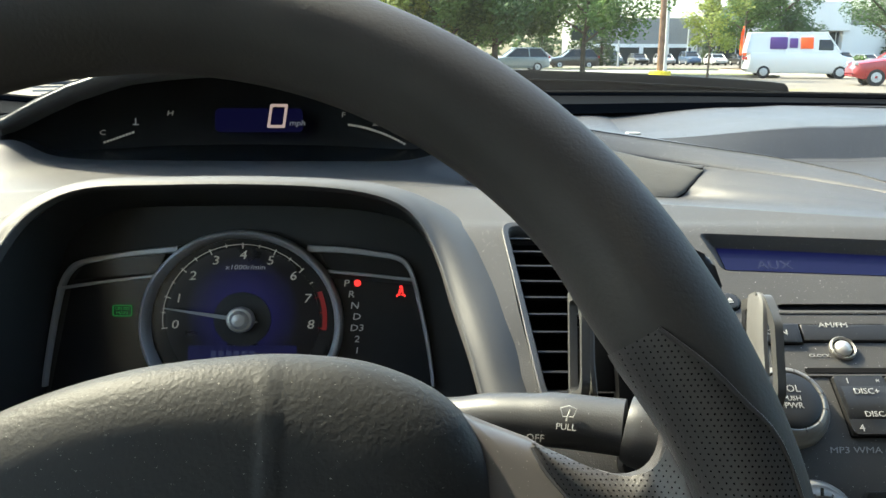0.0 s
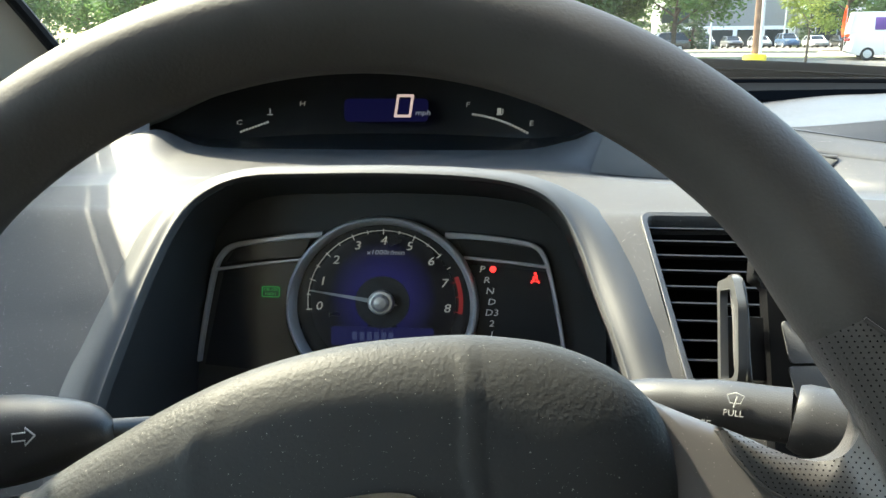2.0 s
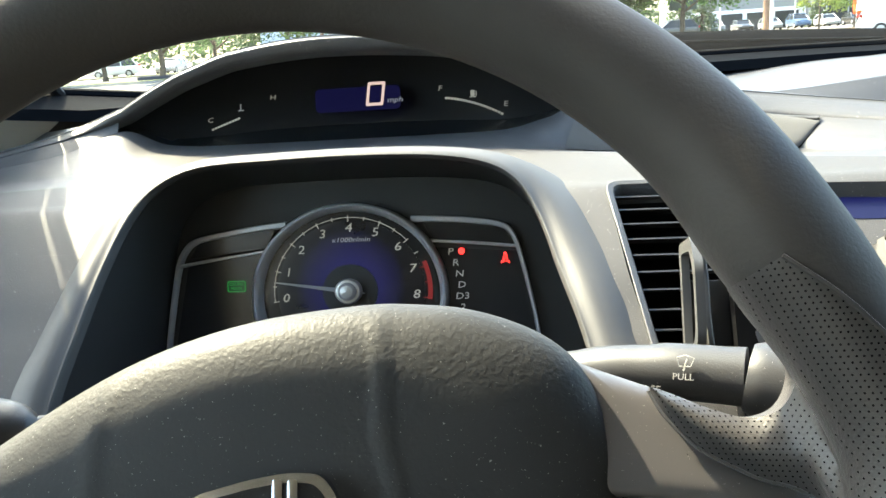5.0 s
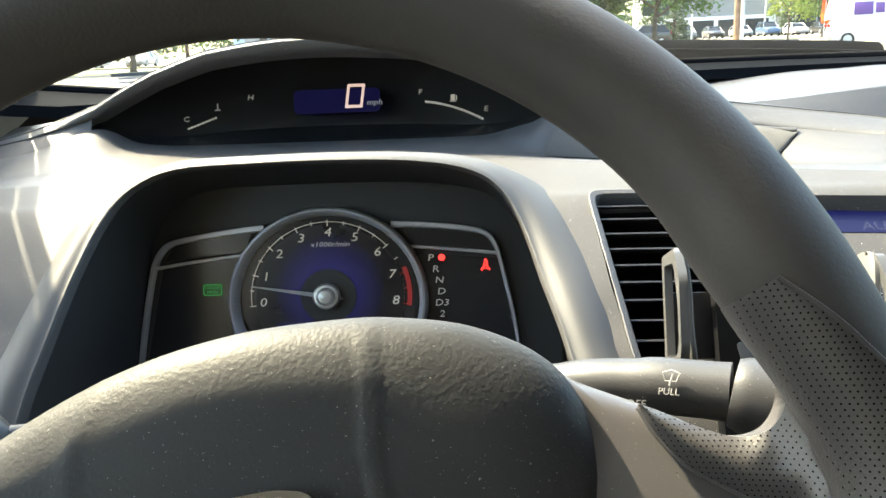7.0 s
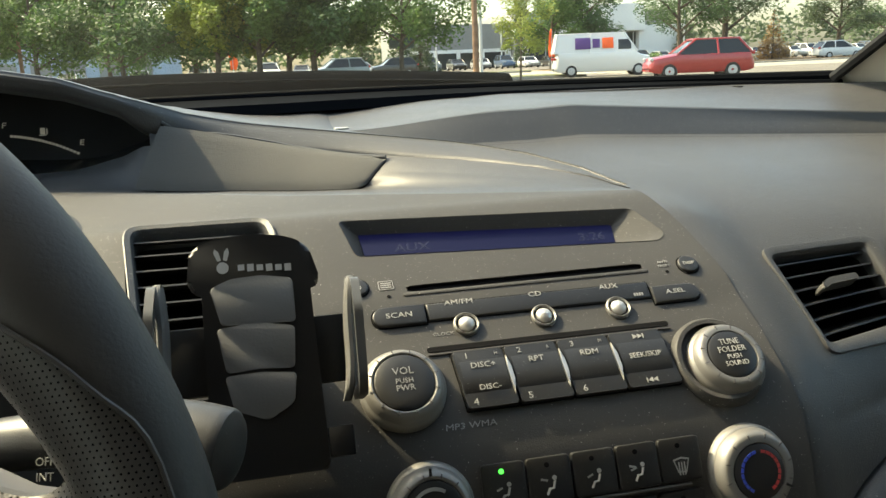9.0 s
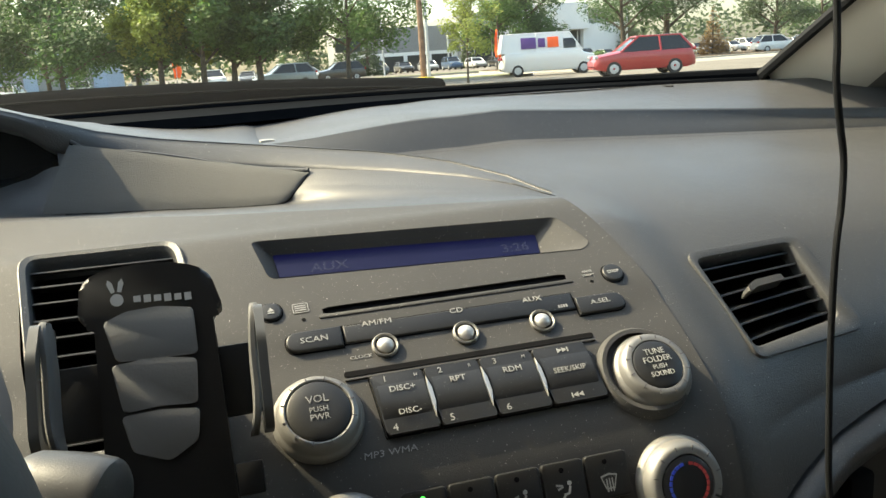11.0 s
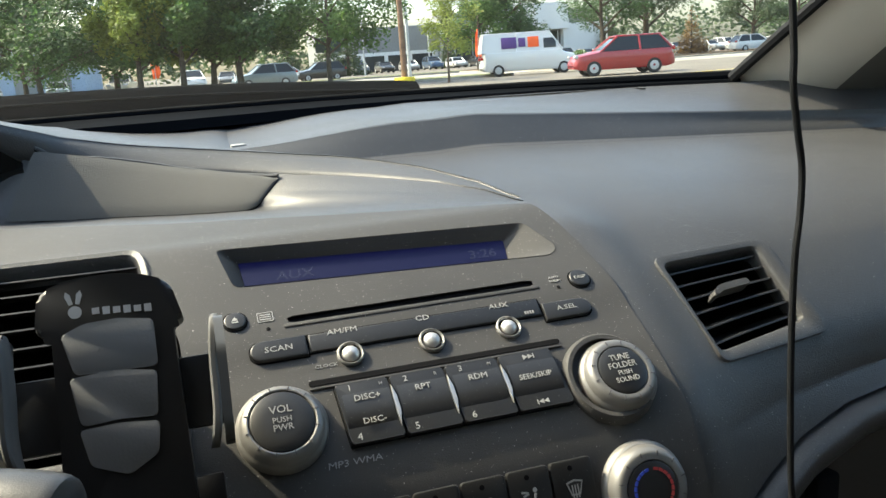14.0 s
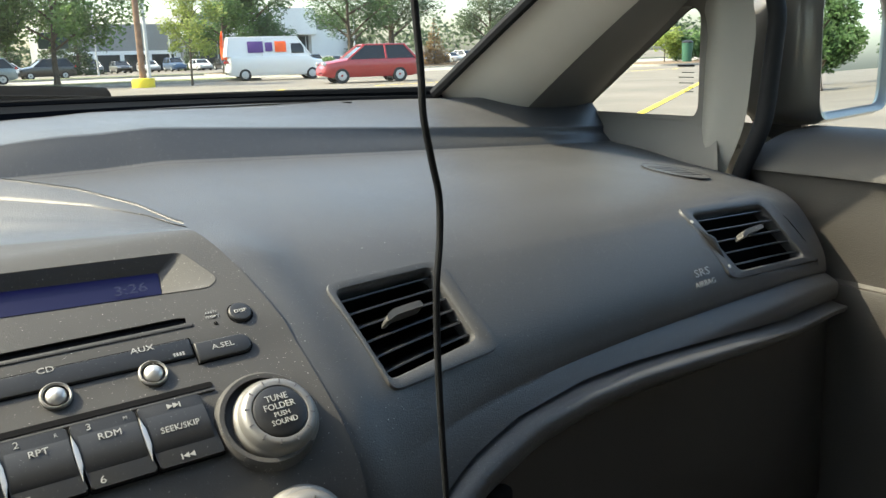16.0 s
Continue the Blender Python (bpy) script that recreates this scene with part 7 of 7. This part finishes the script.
def conifer(x, y, height, radius, seed, leaf, count=2600, label="dense dark green conifer beyond the street", bare=0.0, size=0.12):
    rng = random.Random(seed)
    t = thing("conifer", label, "tree", (x, y, 0.0))
    bm = tube([(x, y, 0), (x, y, height * 0.5), (x, y, height * 0.97)], [0.03 * height ** 0.8, 0.02 * height ** 0.8, 0.01], 8)
    clusters = []
    layers = 11
    for k in range(layers):
        z = height * (bare + (1 - bare) * (k + 0.3) / layers)
        r = radius * (1 - (k / layers)) * rng.uniform(0.85, 1.1) + 0.08
        m = max(3, int(7 * (1 - k / layers)) + 2)
        for j in range(m):
            a = 2 * math.pi * j / m + rng.uniform(-0.4, 0.4) + k
            rr = r * rng.uniform(0.45, 0.85)
            clusters.append((x + math.cos(a) * rr, y + math.sin(a) * rr, z - 0.12 * rr, r * 0.38 + 0.06))
            tube([(x, y, z + 0.1), (x + math.cos(a) * rr, y + math.sin(a) * rr, z - 0.1 * rr)], [0.012 * height ** 0.7, 0.006], 5, bm=bm)
    part("trunk", bm, M_BARK, t)
    part("crown", crown_mesh(clusters, count, size, rng), leaf, t, smooth=False)
    return t


tree(8.1, 44.0 + 2.0, 10.5, 3.6, 11, LEAF_MID, 0.16, 3.0, 4600, label="street tree with hanging yellow-green branches")
tree(13.05, 39.9, 5.2, 1.5, 12, LEAF_YELLOW, 0.06, 2.2, 1700, label="thin young tree with pale yellow-green leaves", size=0.13)
tree(28.2, 69.5, 12, 4.2, 13, LEAF_DARK, 0.30, 3.4, 5200, label="forked street tree with dark green crown")
tree(24.8, 67.5, 9.5, 3.4, 14, LEAF_MID, 0.2, 2.8, 3600)
for k, (x, y, h, s, lf) in enumerate(((-7.2, 50.0, 10.5, 4.6, LEAF_DARK), (-12.6, 54.0, 10, 3.8, LEAF_MID), (-17.5, 60, 12, 4.6, LEAF_DARK), (-3.6, 55.0, 10.5, 3.8, LEAF_DARK), (-1.9, 47.5, 8.2, 2.8, LEAF_YELLOW), (0.3, 47.0, 8.6, 3.0, LEAF_MID),
                                    (1.9, 48.0, 9.6, 3.3, LEAF_MID), (3.4, 47.2, 9.2, 3.0, LEAF_DARK), (-24, 62, 13, 5.0, LEAF_DARK), (-31, 58, 11, 4.6, LEAF_MID), (-22, 48, 9, 3.6, LEAF_MID), (-39, 60, 12, 5, LEAF_DARK), (-30, 44, 9.5, 4.2, LEAF_DARK), (-37, 40, 9, 4.2, LEAF_MID), (-46, 48, 11, 5, LEAF_DARK), (-11.5, 72, 13, 4.6, LEAF_MID))):
    tree(x, y, h, s, 30 + k, lf, 0.19 + 0.01 * (k % 4), 2.4 + 0.2 * (k % 3), 4600)
tree(47.5, 78.0, 17, 5.6, 50, LEAF_PINE, 0.42, 5.0, 6500, label="tall dark pine with an open crown")
tree(40.2, 74.0, 15, 5.0, 51, LEAF_DARK, 0.30, 4.0, 5200, label="tall tree with drooping dark branches")
tree(62.5, 80.0, 13, 4.2, 52, LEAF_PINE, 0.28, 3.6, 4200)
tree(72, 84.0, 14, 4.6, 53, LEAF_DARK, 0.28, 3.6, 4200)
conifer(51.0, 75.0, 5.2, 1.9, 60, LEAF_RUST, 2800, "small browning spruce on the planting bed", size=0.13)
conifer(16.6, 96, 8.5, 2.0, 61, LEAF_PINE, 1800, size=0.2)
conifer(19.2, 97, 9.5, 2.1, 62, LEAF_PINE, 1800, size=0.2)
conifer(12.6, 100, 8.0, 1.9, 63, LEAF_PINE, 1600, size=0.2)
conifer(36.5, 112, 6.0, 1.5, 64, LEAF_PINE, 1500, size=0.2)
conifer(64.0, 116, 7.5, 2.0, 65, LEAF_PINE, 1500, bare=0.2, size=0.2)
for k, (x, y) in enumerate(((38.5, 70), (41.5, 71.5), (44.0, 71), (45.2, 72.5), (36.2, 71))):
    rng = random.Random(80 + k)
    sh = thing("shrub", "low yellow-green shrub on the planting bed", "shrub", (x, y, 0.13), group="low shrubs")
    part("stems", tube([(x, y, 0.13), (x, y, 0.7)], 0.03, 6), M_BARK, sh)
    part("leaves", crown_mesh([(x + rng.uniform(-.4, .4), y + rng.uniform(-.3, .3), 0.55 + rng.uniform(0, .5), 0.45) for _ in range(5)], 900, 0.09, rng), LEAF_YELLOW if k % 2 else LEAF_MID, sh, smooth=False)
# trees behind the car, seen in the mirror
for k, (x, y, h, s) in enumerate(((52, -3.0, 8.0, 2.3), (50, -9.5, 9.2, 2.6), (56, -15, 8.0, 2.6), (66, -6, 9, 3.0), (58, 3, 7.5, 2.8), (70, -14, 9, 3.2), (48, -24, 8.5, 2.8), (74, 5, 9, 3.2))):
    tree(x, y, h, s, 100 + k, (LEAF_MID, LEAF_DARK)[k % 2], 0.16, 1.8, 3600)
# bushes seen through the quarter window
for k in range(16):
    x, y = 50 + 2.0 * k, 42.5 - 0.25 * k
    rng = random.Random(140 + k)
    sh = thing("shrub", "dense green hedge shrub beside the exit", "shrub", (x, y, 0.13), group="hedge shrubs")
    part("stems", tube([(x, y, 0.1), (x, y, 1.2)], 0.05, 6), M_BARK, sh)
    part("leaves", crown_mesh([(x + rng.uniform(-1, 1), y + rng.uniform(-.5, .5), 0.7 + rng.uniform(0, 1.4), 0.8) for _ in range(6)], 1100, 0.16, rng), (LEAF_MID, LEAF_YELLOW)[k % 3 == 0], sh, smooth=False)
# far woods: one uneven belt of crowns
rng = random.Random(7)
cl = []
for k in range(260):
    a = -1.1 + 2.35 * k / 260
    d = 185 + rng.uniform(-12, 20)
    cl.append((math.sin(a) * d, math.cos(a) * d, rng.uniform(2, 7.5) + (2 if k % 7 == 0 else 0), rng.uniform(2.6, 4.6)))
solo("far_woods", crown_mesh(cl, 16000, 0.75, rng), LEAF_PINE, "belt of distant dark trees", "woods", kind="stuff", smooth=False)

# lamp pole on its yellow base
lamp = thing("lamp_pole", "rusty brown lamp pole on a yellow concrete base", "lamp pole", (10.75, 39.9, 0.0))
part("pole_base", lathe([(0.001, 0.0), (0.52, 0.0), (0.52, 0.36), (0.48, 0.42), (0.2, 0.43), (0.001, 0.43)], Matrix.Translation((10.75, 39.9, 0)), 24), M_YELLOW, lamp, "yellow painted concrete base")
part("pole", tube([(10.75, 39.9, 0.4), (10.75, 39.9, 5), (10.75, 39.9, 10.5)], [0.15, 0.135, 0.11], 12), M_POLE, lamp)
for s in (-1, 1):
    part("lamp_head", box(pose(10.75 + s * 0.8, 39.9, 10.4), (0.8, 0.4, 0.2), 0.05), M_BLACK, lamp)
part("lamp_arm", tube([(10.0, 39.9, 10.45), (11.5, 39.9, 10.45)], 0.05, 8), M_POLE, lamp)


def post(x, y, h, r, mat, label, name="light_post"):
    p = thing(name, label, "light post", (x, y, 0))
    part("post", tube([(x, y, 0), (x, y, h)], [r, r * 0.7], 10), mat, p)
    part("lamp_head", box(pose(x, y, h), (0.9, 0.4, 0.18), 0.05), M_GALV, p)
    return p


post(17.2, 62.5, 11, 0.14, M_GALV, "pale steel light post beyond the street")
post(32.5, 108, 6, 0.12, M_GALV, "white lamp post in front of the showroom")
post(61.5, 112, 7, 0.12, M_GALV, "white lamp post in front of the showroom")
post(-14.5, 58.0, 11, 0.13, M_POLE, "brown steel light post")
post(19.2, 88.0, 9, 0.10, M_GALV, "thin steel light post")

# orange feather flag
flag = thing("feather_flag", "orange feather flag on a thin pole", "flag", (22.05, 60.0, 0.012))
part("flag_pole", tube([(22.05, 60.0, 0.0), (22.05, 60, 2.0), (22.1, 60, 3.1)], 0.025, 6), M_GALV, flag)
rows = []
for k in range(13):
    t = k / 12
    z = 1.15 + 2.05 * t
    w = 0.42 + 0.20 * math.sin(5.0 * t) - (0.25 * max(0, t - 0.8) / 0.2)
    o = 0.10 * math.sin(6 * t)
    rows.append([(22.05 + o - w * 0.5, 60.0 + 0.12 * math.sin(7 * t), z), (22.05 + o, 60.06 - 0.1 * math.sin(6 * t), z + 0.03), (22.05 + o + w * 0.5, 60.0 - 0.12 * math.sin(8 * t), z)])
ob = part("flag_cloth", grid(rows), M_ORANGE, flag, "rippling orange cloth")
sm2 = ob.modifiers.new("thickness", "SOLIDIFY")
sm2.thickness = 0.01
flag2 = copy_thing(flag, Matrix.Translation((-1.6, 66.9, 0.0)))
WORLD[flag2] = Matrix.Translation((-1.6, 66.9, 0.0))

# street name and exit signs
sign = thing("road_sign", "small dark sign board on a thin post", "sign", (9.2, 52.2, 0.0))
part("sign_post", tube([(9.2, 52.2, 0), (9.2, 52.2, 2.6)], 0.04, 8), M_GALV, sign)
part("sign_board", box(pose(9.2, 52.15, 2.5), (1.6, 0.06, 0.9), 0.01), material("dark_sign", (0.03, 0.05, 0.05), 0.5), sign)

# ---- cars ----
PAINTS = {"white": (0.72, 0.72, 0.70), "silver": (0.42, 0.43, 0.44), "grey": (0.17, 0.18, 0.19), "black": (0.02, 0.02, 0.022), "red": (0.30, 0.016, 0.020), "blue": (0.05, 0.09, 0.16), "tan": (0.42, 0.36, 0.25), "slate": (0.16, 0.20, 0.22)}
PAINT_M = {k: material("car_paint_" + k, c, 0.3, metal=0.25 if k in ("silver", "grey", "slate", "tan") else 0.0, coat=0.7, vary=0.03) for k, c in PAINTS.items()}
SHAPES = {  # outlines along the car: (along, height) of the bonnet line and of the roof
    "sedan": (4.55, 1.78, 1.44, [(0, .62), (.10, .78), (1.15, .93), (1.9, 1.40), (3.15, 1.40), (3.85, 1.02), (4.45, .95), (4.55, .70)]),
    "suv": (4.45, 1.82, 1.72, [(0, .66), (.12, .90), (1.15, 1.06), (1.95, 1.64), (3.80, 1.67), (4.32, 1.12), (4.42, 0.98), (4.45, .70)]),
    "pickup": (5.3, 1.85, 1.75, [(0, .70), (.10, 1.0), (1.40, 1.10), (2.0, 1.70), (3.1, 1.70), (3.35, 1.12), (5.25, 1.10), (5.3, .75)]),
    "van": (5.5, 2.0, 2.4, [(0, .70), (.10, 1.0), (.9, 1.20), (1.6, 2.25), (5.3, 2.35), (5.45, 2.2), (5.5, .8), (5.5, .6)]),
}


def vehicle(kind, paint, x, y, yaw, label, group="parked cars"):
    L, W, H, line = SHAPES[kind]
    m = pose(x, y, 0.0, 0, 0, yaw)
    v = thing("parked_car" if kind != "van" else "parked_van", label, "car" if kind != "van" else "van", (x, y, 0), group=group)
    mat = PAINT_M[paint]
    belt = 0.86 if kind == "sedan" else 1.02 if kind in ("suv", "pickup") else 1.3
    # lower body: rounded sections along the car
    rows = []
    N = 22
    for i in range(N + 1):
        a = i / N * L
        top = np.interp(a, [p[0] for p in line], [p[1] for p in line])
        top = min(top, belt + 0.05)
        end = min(1.0, min(a, L - a) / 0.35)
        w = W / 2 * (0.80 + 0.20 * math.sqrt(max(0, 1 - (1 - end) ** 2)))
        lo = 0.26 + 0.10 * (1 - end)
        sec = [(-w * 0.92, lo), (-w, lo + 0.12), (-w, top - 0.22), (-w * 0.97, top - 0.06), (-w * 0.80, top), (0, top + 0.02), (w * 0.80, top), (w * 0.97, top - 0.06), (w, top - 0.22), (w, lo + 0.12), (w * 0.92, lo)]
        rows.append([m @ Vector((a - L / 2, s, z)) for s, z in sec])
    bm = grid(rows, closed_v=True)
    bm.verts.ensure_lookup_table()
    n = len(sec)
    bm.faces.new(bm.verts[:n])
    bm.faces.new(bm.verts[-n:])
    body = part("body", bm, mat, v, "glossy painted body")
    # cabin: glass block under a painted roof
    a0 = [p for p in line if p[1] > belt + 0.1]
    s0 = line[2][0]
    i2 = line.index(a0[-1])
    rear = np.interp(-belt, [-line[i2][1], -line[min(i2 + 1, 7)][1]], [line[i2][0], line[min(i2 + 1, 7)][0]])
    f0 = [p for p in a0][0][0] if kind != "van" else 1.6
    r0 = a0[-1][0] if kind != "van" else 5.3
    roof = max(p[1] for p in a0)
    wb, wt = W / 2 * 0.93, W / 2 * 0.72
    g = [[m @ Vector((a - L / 2, s * w, z)) for s in (-1, 1)] for a, w, z in ((s0, wb, belt), (f0, wt, roof - 0.05), (r0, wt, roof - 0.05), (rear, wb, belt))]
    bm = bmesh.new()
    vs = [[bm.verts.new(p) for p in r] for r in g]
    for a_, b_ in zip(vs, vs[1:]):
        bm.faces.new((a_[0], a_[1], b_[1], b_[0]))
    bm.faces.new([r[0] for r in vs])
    bm.faces.new([r[1] for r in vs])
    part("windows", bm, M_CARGLASS if kind != "van" else mat, v, "dark tinted windows", smooth=False)
    part("roof", box(m @ pose((f0 + r0) / 2 - L / 2, 0, roof - 0.03), (r0 - f0 + 0.15, wt * 2.04, 0.08), 0.035), mat, v)
    for s in (-1, 1):
        for a_, z_, b_, z2 in ((s0, belt, f0, roof - 0.04), (f0 + (r0 - f0) * 0.52, belt, f0 + (r0 - f0) * 0.5, roof - 0.04), (rear, belt, r0, roof - 0.04)):
            part("pillar", tube([m @ Vector((a_ - L / 2, s * wb * 1.01, z_)), m @ Vector((b_ - L / 2, s * wt * 1.02, z2))], 0.045, 6), mat, v)
    for wx in (0.85, L - 0.95):
        for s in (-1, 1):
            wm_ = m @ Matrix.Translation((wx - L / 2, s * (W / 2 - 0.10), 0.33)) @ pose(0, 0, 0, 90, 0, 0)
            wheel_ = part("wheel", lathe([(0.20, -0.11), (0.31, -0.11), (0.335, -0.07), (0.335, 0.07), (0.31, 0.11), (0.20, 0.11)], wm_, 20), M_TYRE, v)
            part("wheel_rim", lathe([(0.215, -0.10), (0.18, -0.115), (0.06, -0.10), (0.001, -0.105), (0.06, 0.10), (0.18, 0.115), (0.215, 0.10)], wm_, 16), M_GALV, wheel_)
    for s in (-1, 1):
        part("head_lamp", box(m @ pose(0.10 - L / 2, s * W * 0.36, 0.70 if kind == "sedan" else 0.86), (0.16, 0.34, 0.13), 0.03), M_LAMPCLEAR, v)
        part("tail_lamp", box(m @ pose(L / 2 - 0.06, s * W * 0.38, 0.82 if kind == "sedan" else 1.02), (0.12, 0.26, 0.16), 0.03), M_LAMPRED, v)
    return v


vehicle("suv", "slate", 5.9, 60.5, 8, "slate grey estate car on the street side")
vehicle("suv", "black", 12.2, 74.5, 5, "black off-road car parked beyond the street")
vehicle("sedan", "white", 8.6, 78.0, 10, "white saloon car parked beyond the street")
vehicle("suv", "red", 18.9, 33.1, -15, "red compact off-road car on the lot", group="cars on the lot")
van = vehicle("van", "white", 19.2, 44.1, 165, "white delivery van with purple and orange bars along its side", group="cars on the lot")
van_m = pose(19.2, 44.1, 0, 0, 0, 165)
M_PURPLE = material("purple_print", (0.09, 0.035, 0.19), 0.6, vary=0.05)
for sx, wide, high, mat in ((1.15, 0.85, 0.62, M_PURPLE), (0.42, 0.40, 0.50, M_PURPLE), (-0.22, 0.62, 0.58, M_ORANGE)):
    part("side_bar", box(van_m @ pose(sx, 0.870, 1.80, 12, 0, 0), (wide, 0.03, high), 0.01), mat, van, "coloured bar on the van's side")
part("cab_window", box(van_m @ pose(-1.15, 0.850, 1.70, 12, 0, 0), (0.70, 0.05, 0.55), 0.02), M_CARGLASS, van, "dark cab window")
vehicle("sedan", "white", -43.0, 66.0, 200, "white saloon car on the lot", group="cars on the lot")
vehicle("suv", "white", -38.0, 73.0, 20, "white off-road car on the lot", group="cars on the lot")
vehicle("suv", "white", 55.0, 70.5, 172, "white off-road car parked by the pines")
for k, (kind, paint, x, y) in enumerate((("sedan", "white", -26, 74), ("suv", "tan", -20.5, 74.5), ("sedan", "silver", -15.0, 74), ("sedan", "white", -9.6, 75), ("pickup", "tan", -4.6, 75.5), ("suv", "white", 1.2, 77), ("sedan", "grey", 5.0, 92), ("sedan", "silver", -33, 74), ("suv", "grey", -39, 75))):
    vehicle(kind, paint, x, y, 96 if k % 2 else 84, paint + " parked car in the far lot")
far = ("blue", "grey", "black", "silver", "blue", "white", "black", "slate", "black", "blue", "grey", "silver", "blue", "white", "grey", "black")
for k, paint in enumerate(far):
    vehicle(("sedan", "suv", "sedan")[k % 3], paint, 18.5 + 3.3 * k, 103 + 0.25 * k, 90, paint + " car in the showroom row", group="showroom row of cars")
for k, paint in enumerate(("grey", "black", "silver", "white", "grey", "slate", "silver", "blue", "black", "grey")):
    vehicle(("sedan", "suv")[k % 2], paint, 60 + 3.4 * k, 92 + 1.2 * k, 95, paint + " car in the row behind the pines", group="row behind the pines")

# ---- car showroom across the street ----
M_GREYWALL = material("grey_cladding", (0.22, 0.225, 0.22), 0.7, vary=0.08, vary_scale=0.4, grain=0.1, grain_scale=5)
M_WHITEWALL = material("white_cladding", (0.72, 0.72, 0.70), 0.6, vary=0.05, vary_scale=0.4)
M_SHOPGLASS = material("showroom_glass", (0.03, 0.035, 0.04), 0.1, vary=0.15, vary_scale=0.5)


def block(b, name, x0, x1, y0, y1, z0, z1, mat, bevel=0.05, label=""):
    return part(name, box(Matrix.Translation(((x0 + x1) / 2, (y0 + y1) / 2, (z0 + z1) / 2)), (x1 - x0, y1 - y0, z1 - z0), bevel, 1), mat, b, label)


show = thing("showroom", "grey and white car showroom with dark glass front", "building", (40, 130, 0))
block(show, "grey_wing", 21, 37.5, 120, 140, 0, 6.4, M_GREYWALL, label="grey clad wing")
for k in range(4):
    block(show, "wing_window", 22.5 + 3.7 * k, 25.2 + 3.7 * k, 119.94, 120.2, 0.8, 2.2, M_SHOPGLASS, 0.01)
block(show, "low_wall", 21.0, 37.5, 119.85, 120.0, 0, 2.8, M_WHITEWALL, 0.01, "pale lower wall")
for k in range(4):
    block(show, "wing_door", 22.3 + 3.7 * k, 25.4 + 3.7 * k, 119.75, 119.9, 0.0, 2.3, M_SHOPGLASS, 0.01)
block(show, "main_hall", 37.6, 62, 118, 142, 0, 7.6, M_GREYWALL)
block(show, "glass_front", 39.4, 56.6, 117.9, 118.1, 0.3, 4.4, M_SHOPGLASS, 0.01, "dark glass front")
for k in range(7):
    block(show, "mullion", 39.4 + 2.8 * k, 39.55 + 2.8 * k, 117.8, 117.95, 0.2, 4.5, M_GALV, 0.01)
block(show, "fascia", 44.8, 57.5, 116.4, 118.2, 4.6, 8.6, M_WHITEWALL, 0.08, "white fascia over the entrance")
block(show, "canopy", 37.2, 45.2, 116.0, 118.2, 4.5, 5.3, M_WHITEWALL, 0.05)
for x in (38.0, 43.5):
    block(show, "column", x, x + 0.7, 116.2, 116.9, 0, 4.6, M_WHITEWALL, 0.04)
block(show, "portal", 56.8, 64.5, 117.0, 118.5, 0, 5.4, M_WHITEWALL, 0.06, "white side wall")
far_b = thing("warehouse", "pale blue-grey warehouse in the distance", "building", (-30, 150, 0))
block(far_b, "hall", -46, -14, 140, 170, 0, 8, material("blue_cladding", (0.30, 0.38, 0.48), 0.7, vary=0.06, vary_scale=0.3))
block(far_b, "roof_edge", -46.2, -13.8, 139.8, 170.2, 8.0, 8.4, M_GREYWALL)
for k in range(6):
    block(far_b, "dock_door", -44 + 5 * k, -41 + 5 * k, 139.85, 140.05, 0, 3.4, M_GREYWALL, 0.01)
bin_ = thing("green_bin", "green plastic waste bin beside the exit", "waste bin", (49.5, 40.0, 0.15))
part("bin_body", lathe([(0.001, 0.15), (0.34, 0.15), (0.40, 1.45), (0.36, 1.49), (0.001, 1.49)], Matrix.Translation((49.5, 40.0, 0)), 20), material("green_plastic", (0.03, 0.10, 0.06), 0.5), bin_)
part("bin_lid", lathe([(0.42, 1.47), (0.42, 1.54), (0.26, 1.66), (0.001, 1.68)], Matrix.Translation((49.5, 40.0, 0)), 20), M_BLACK, bin_)
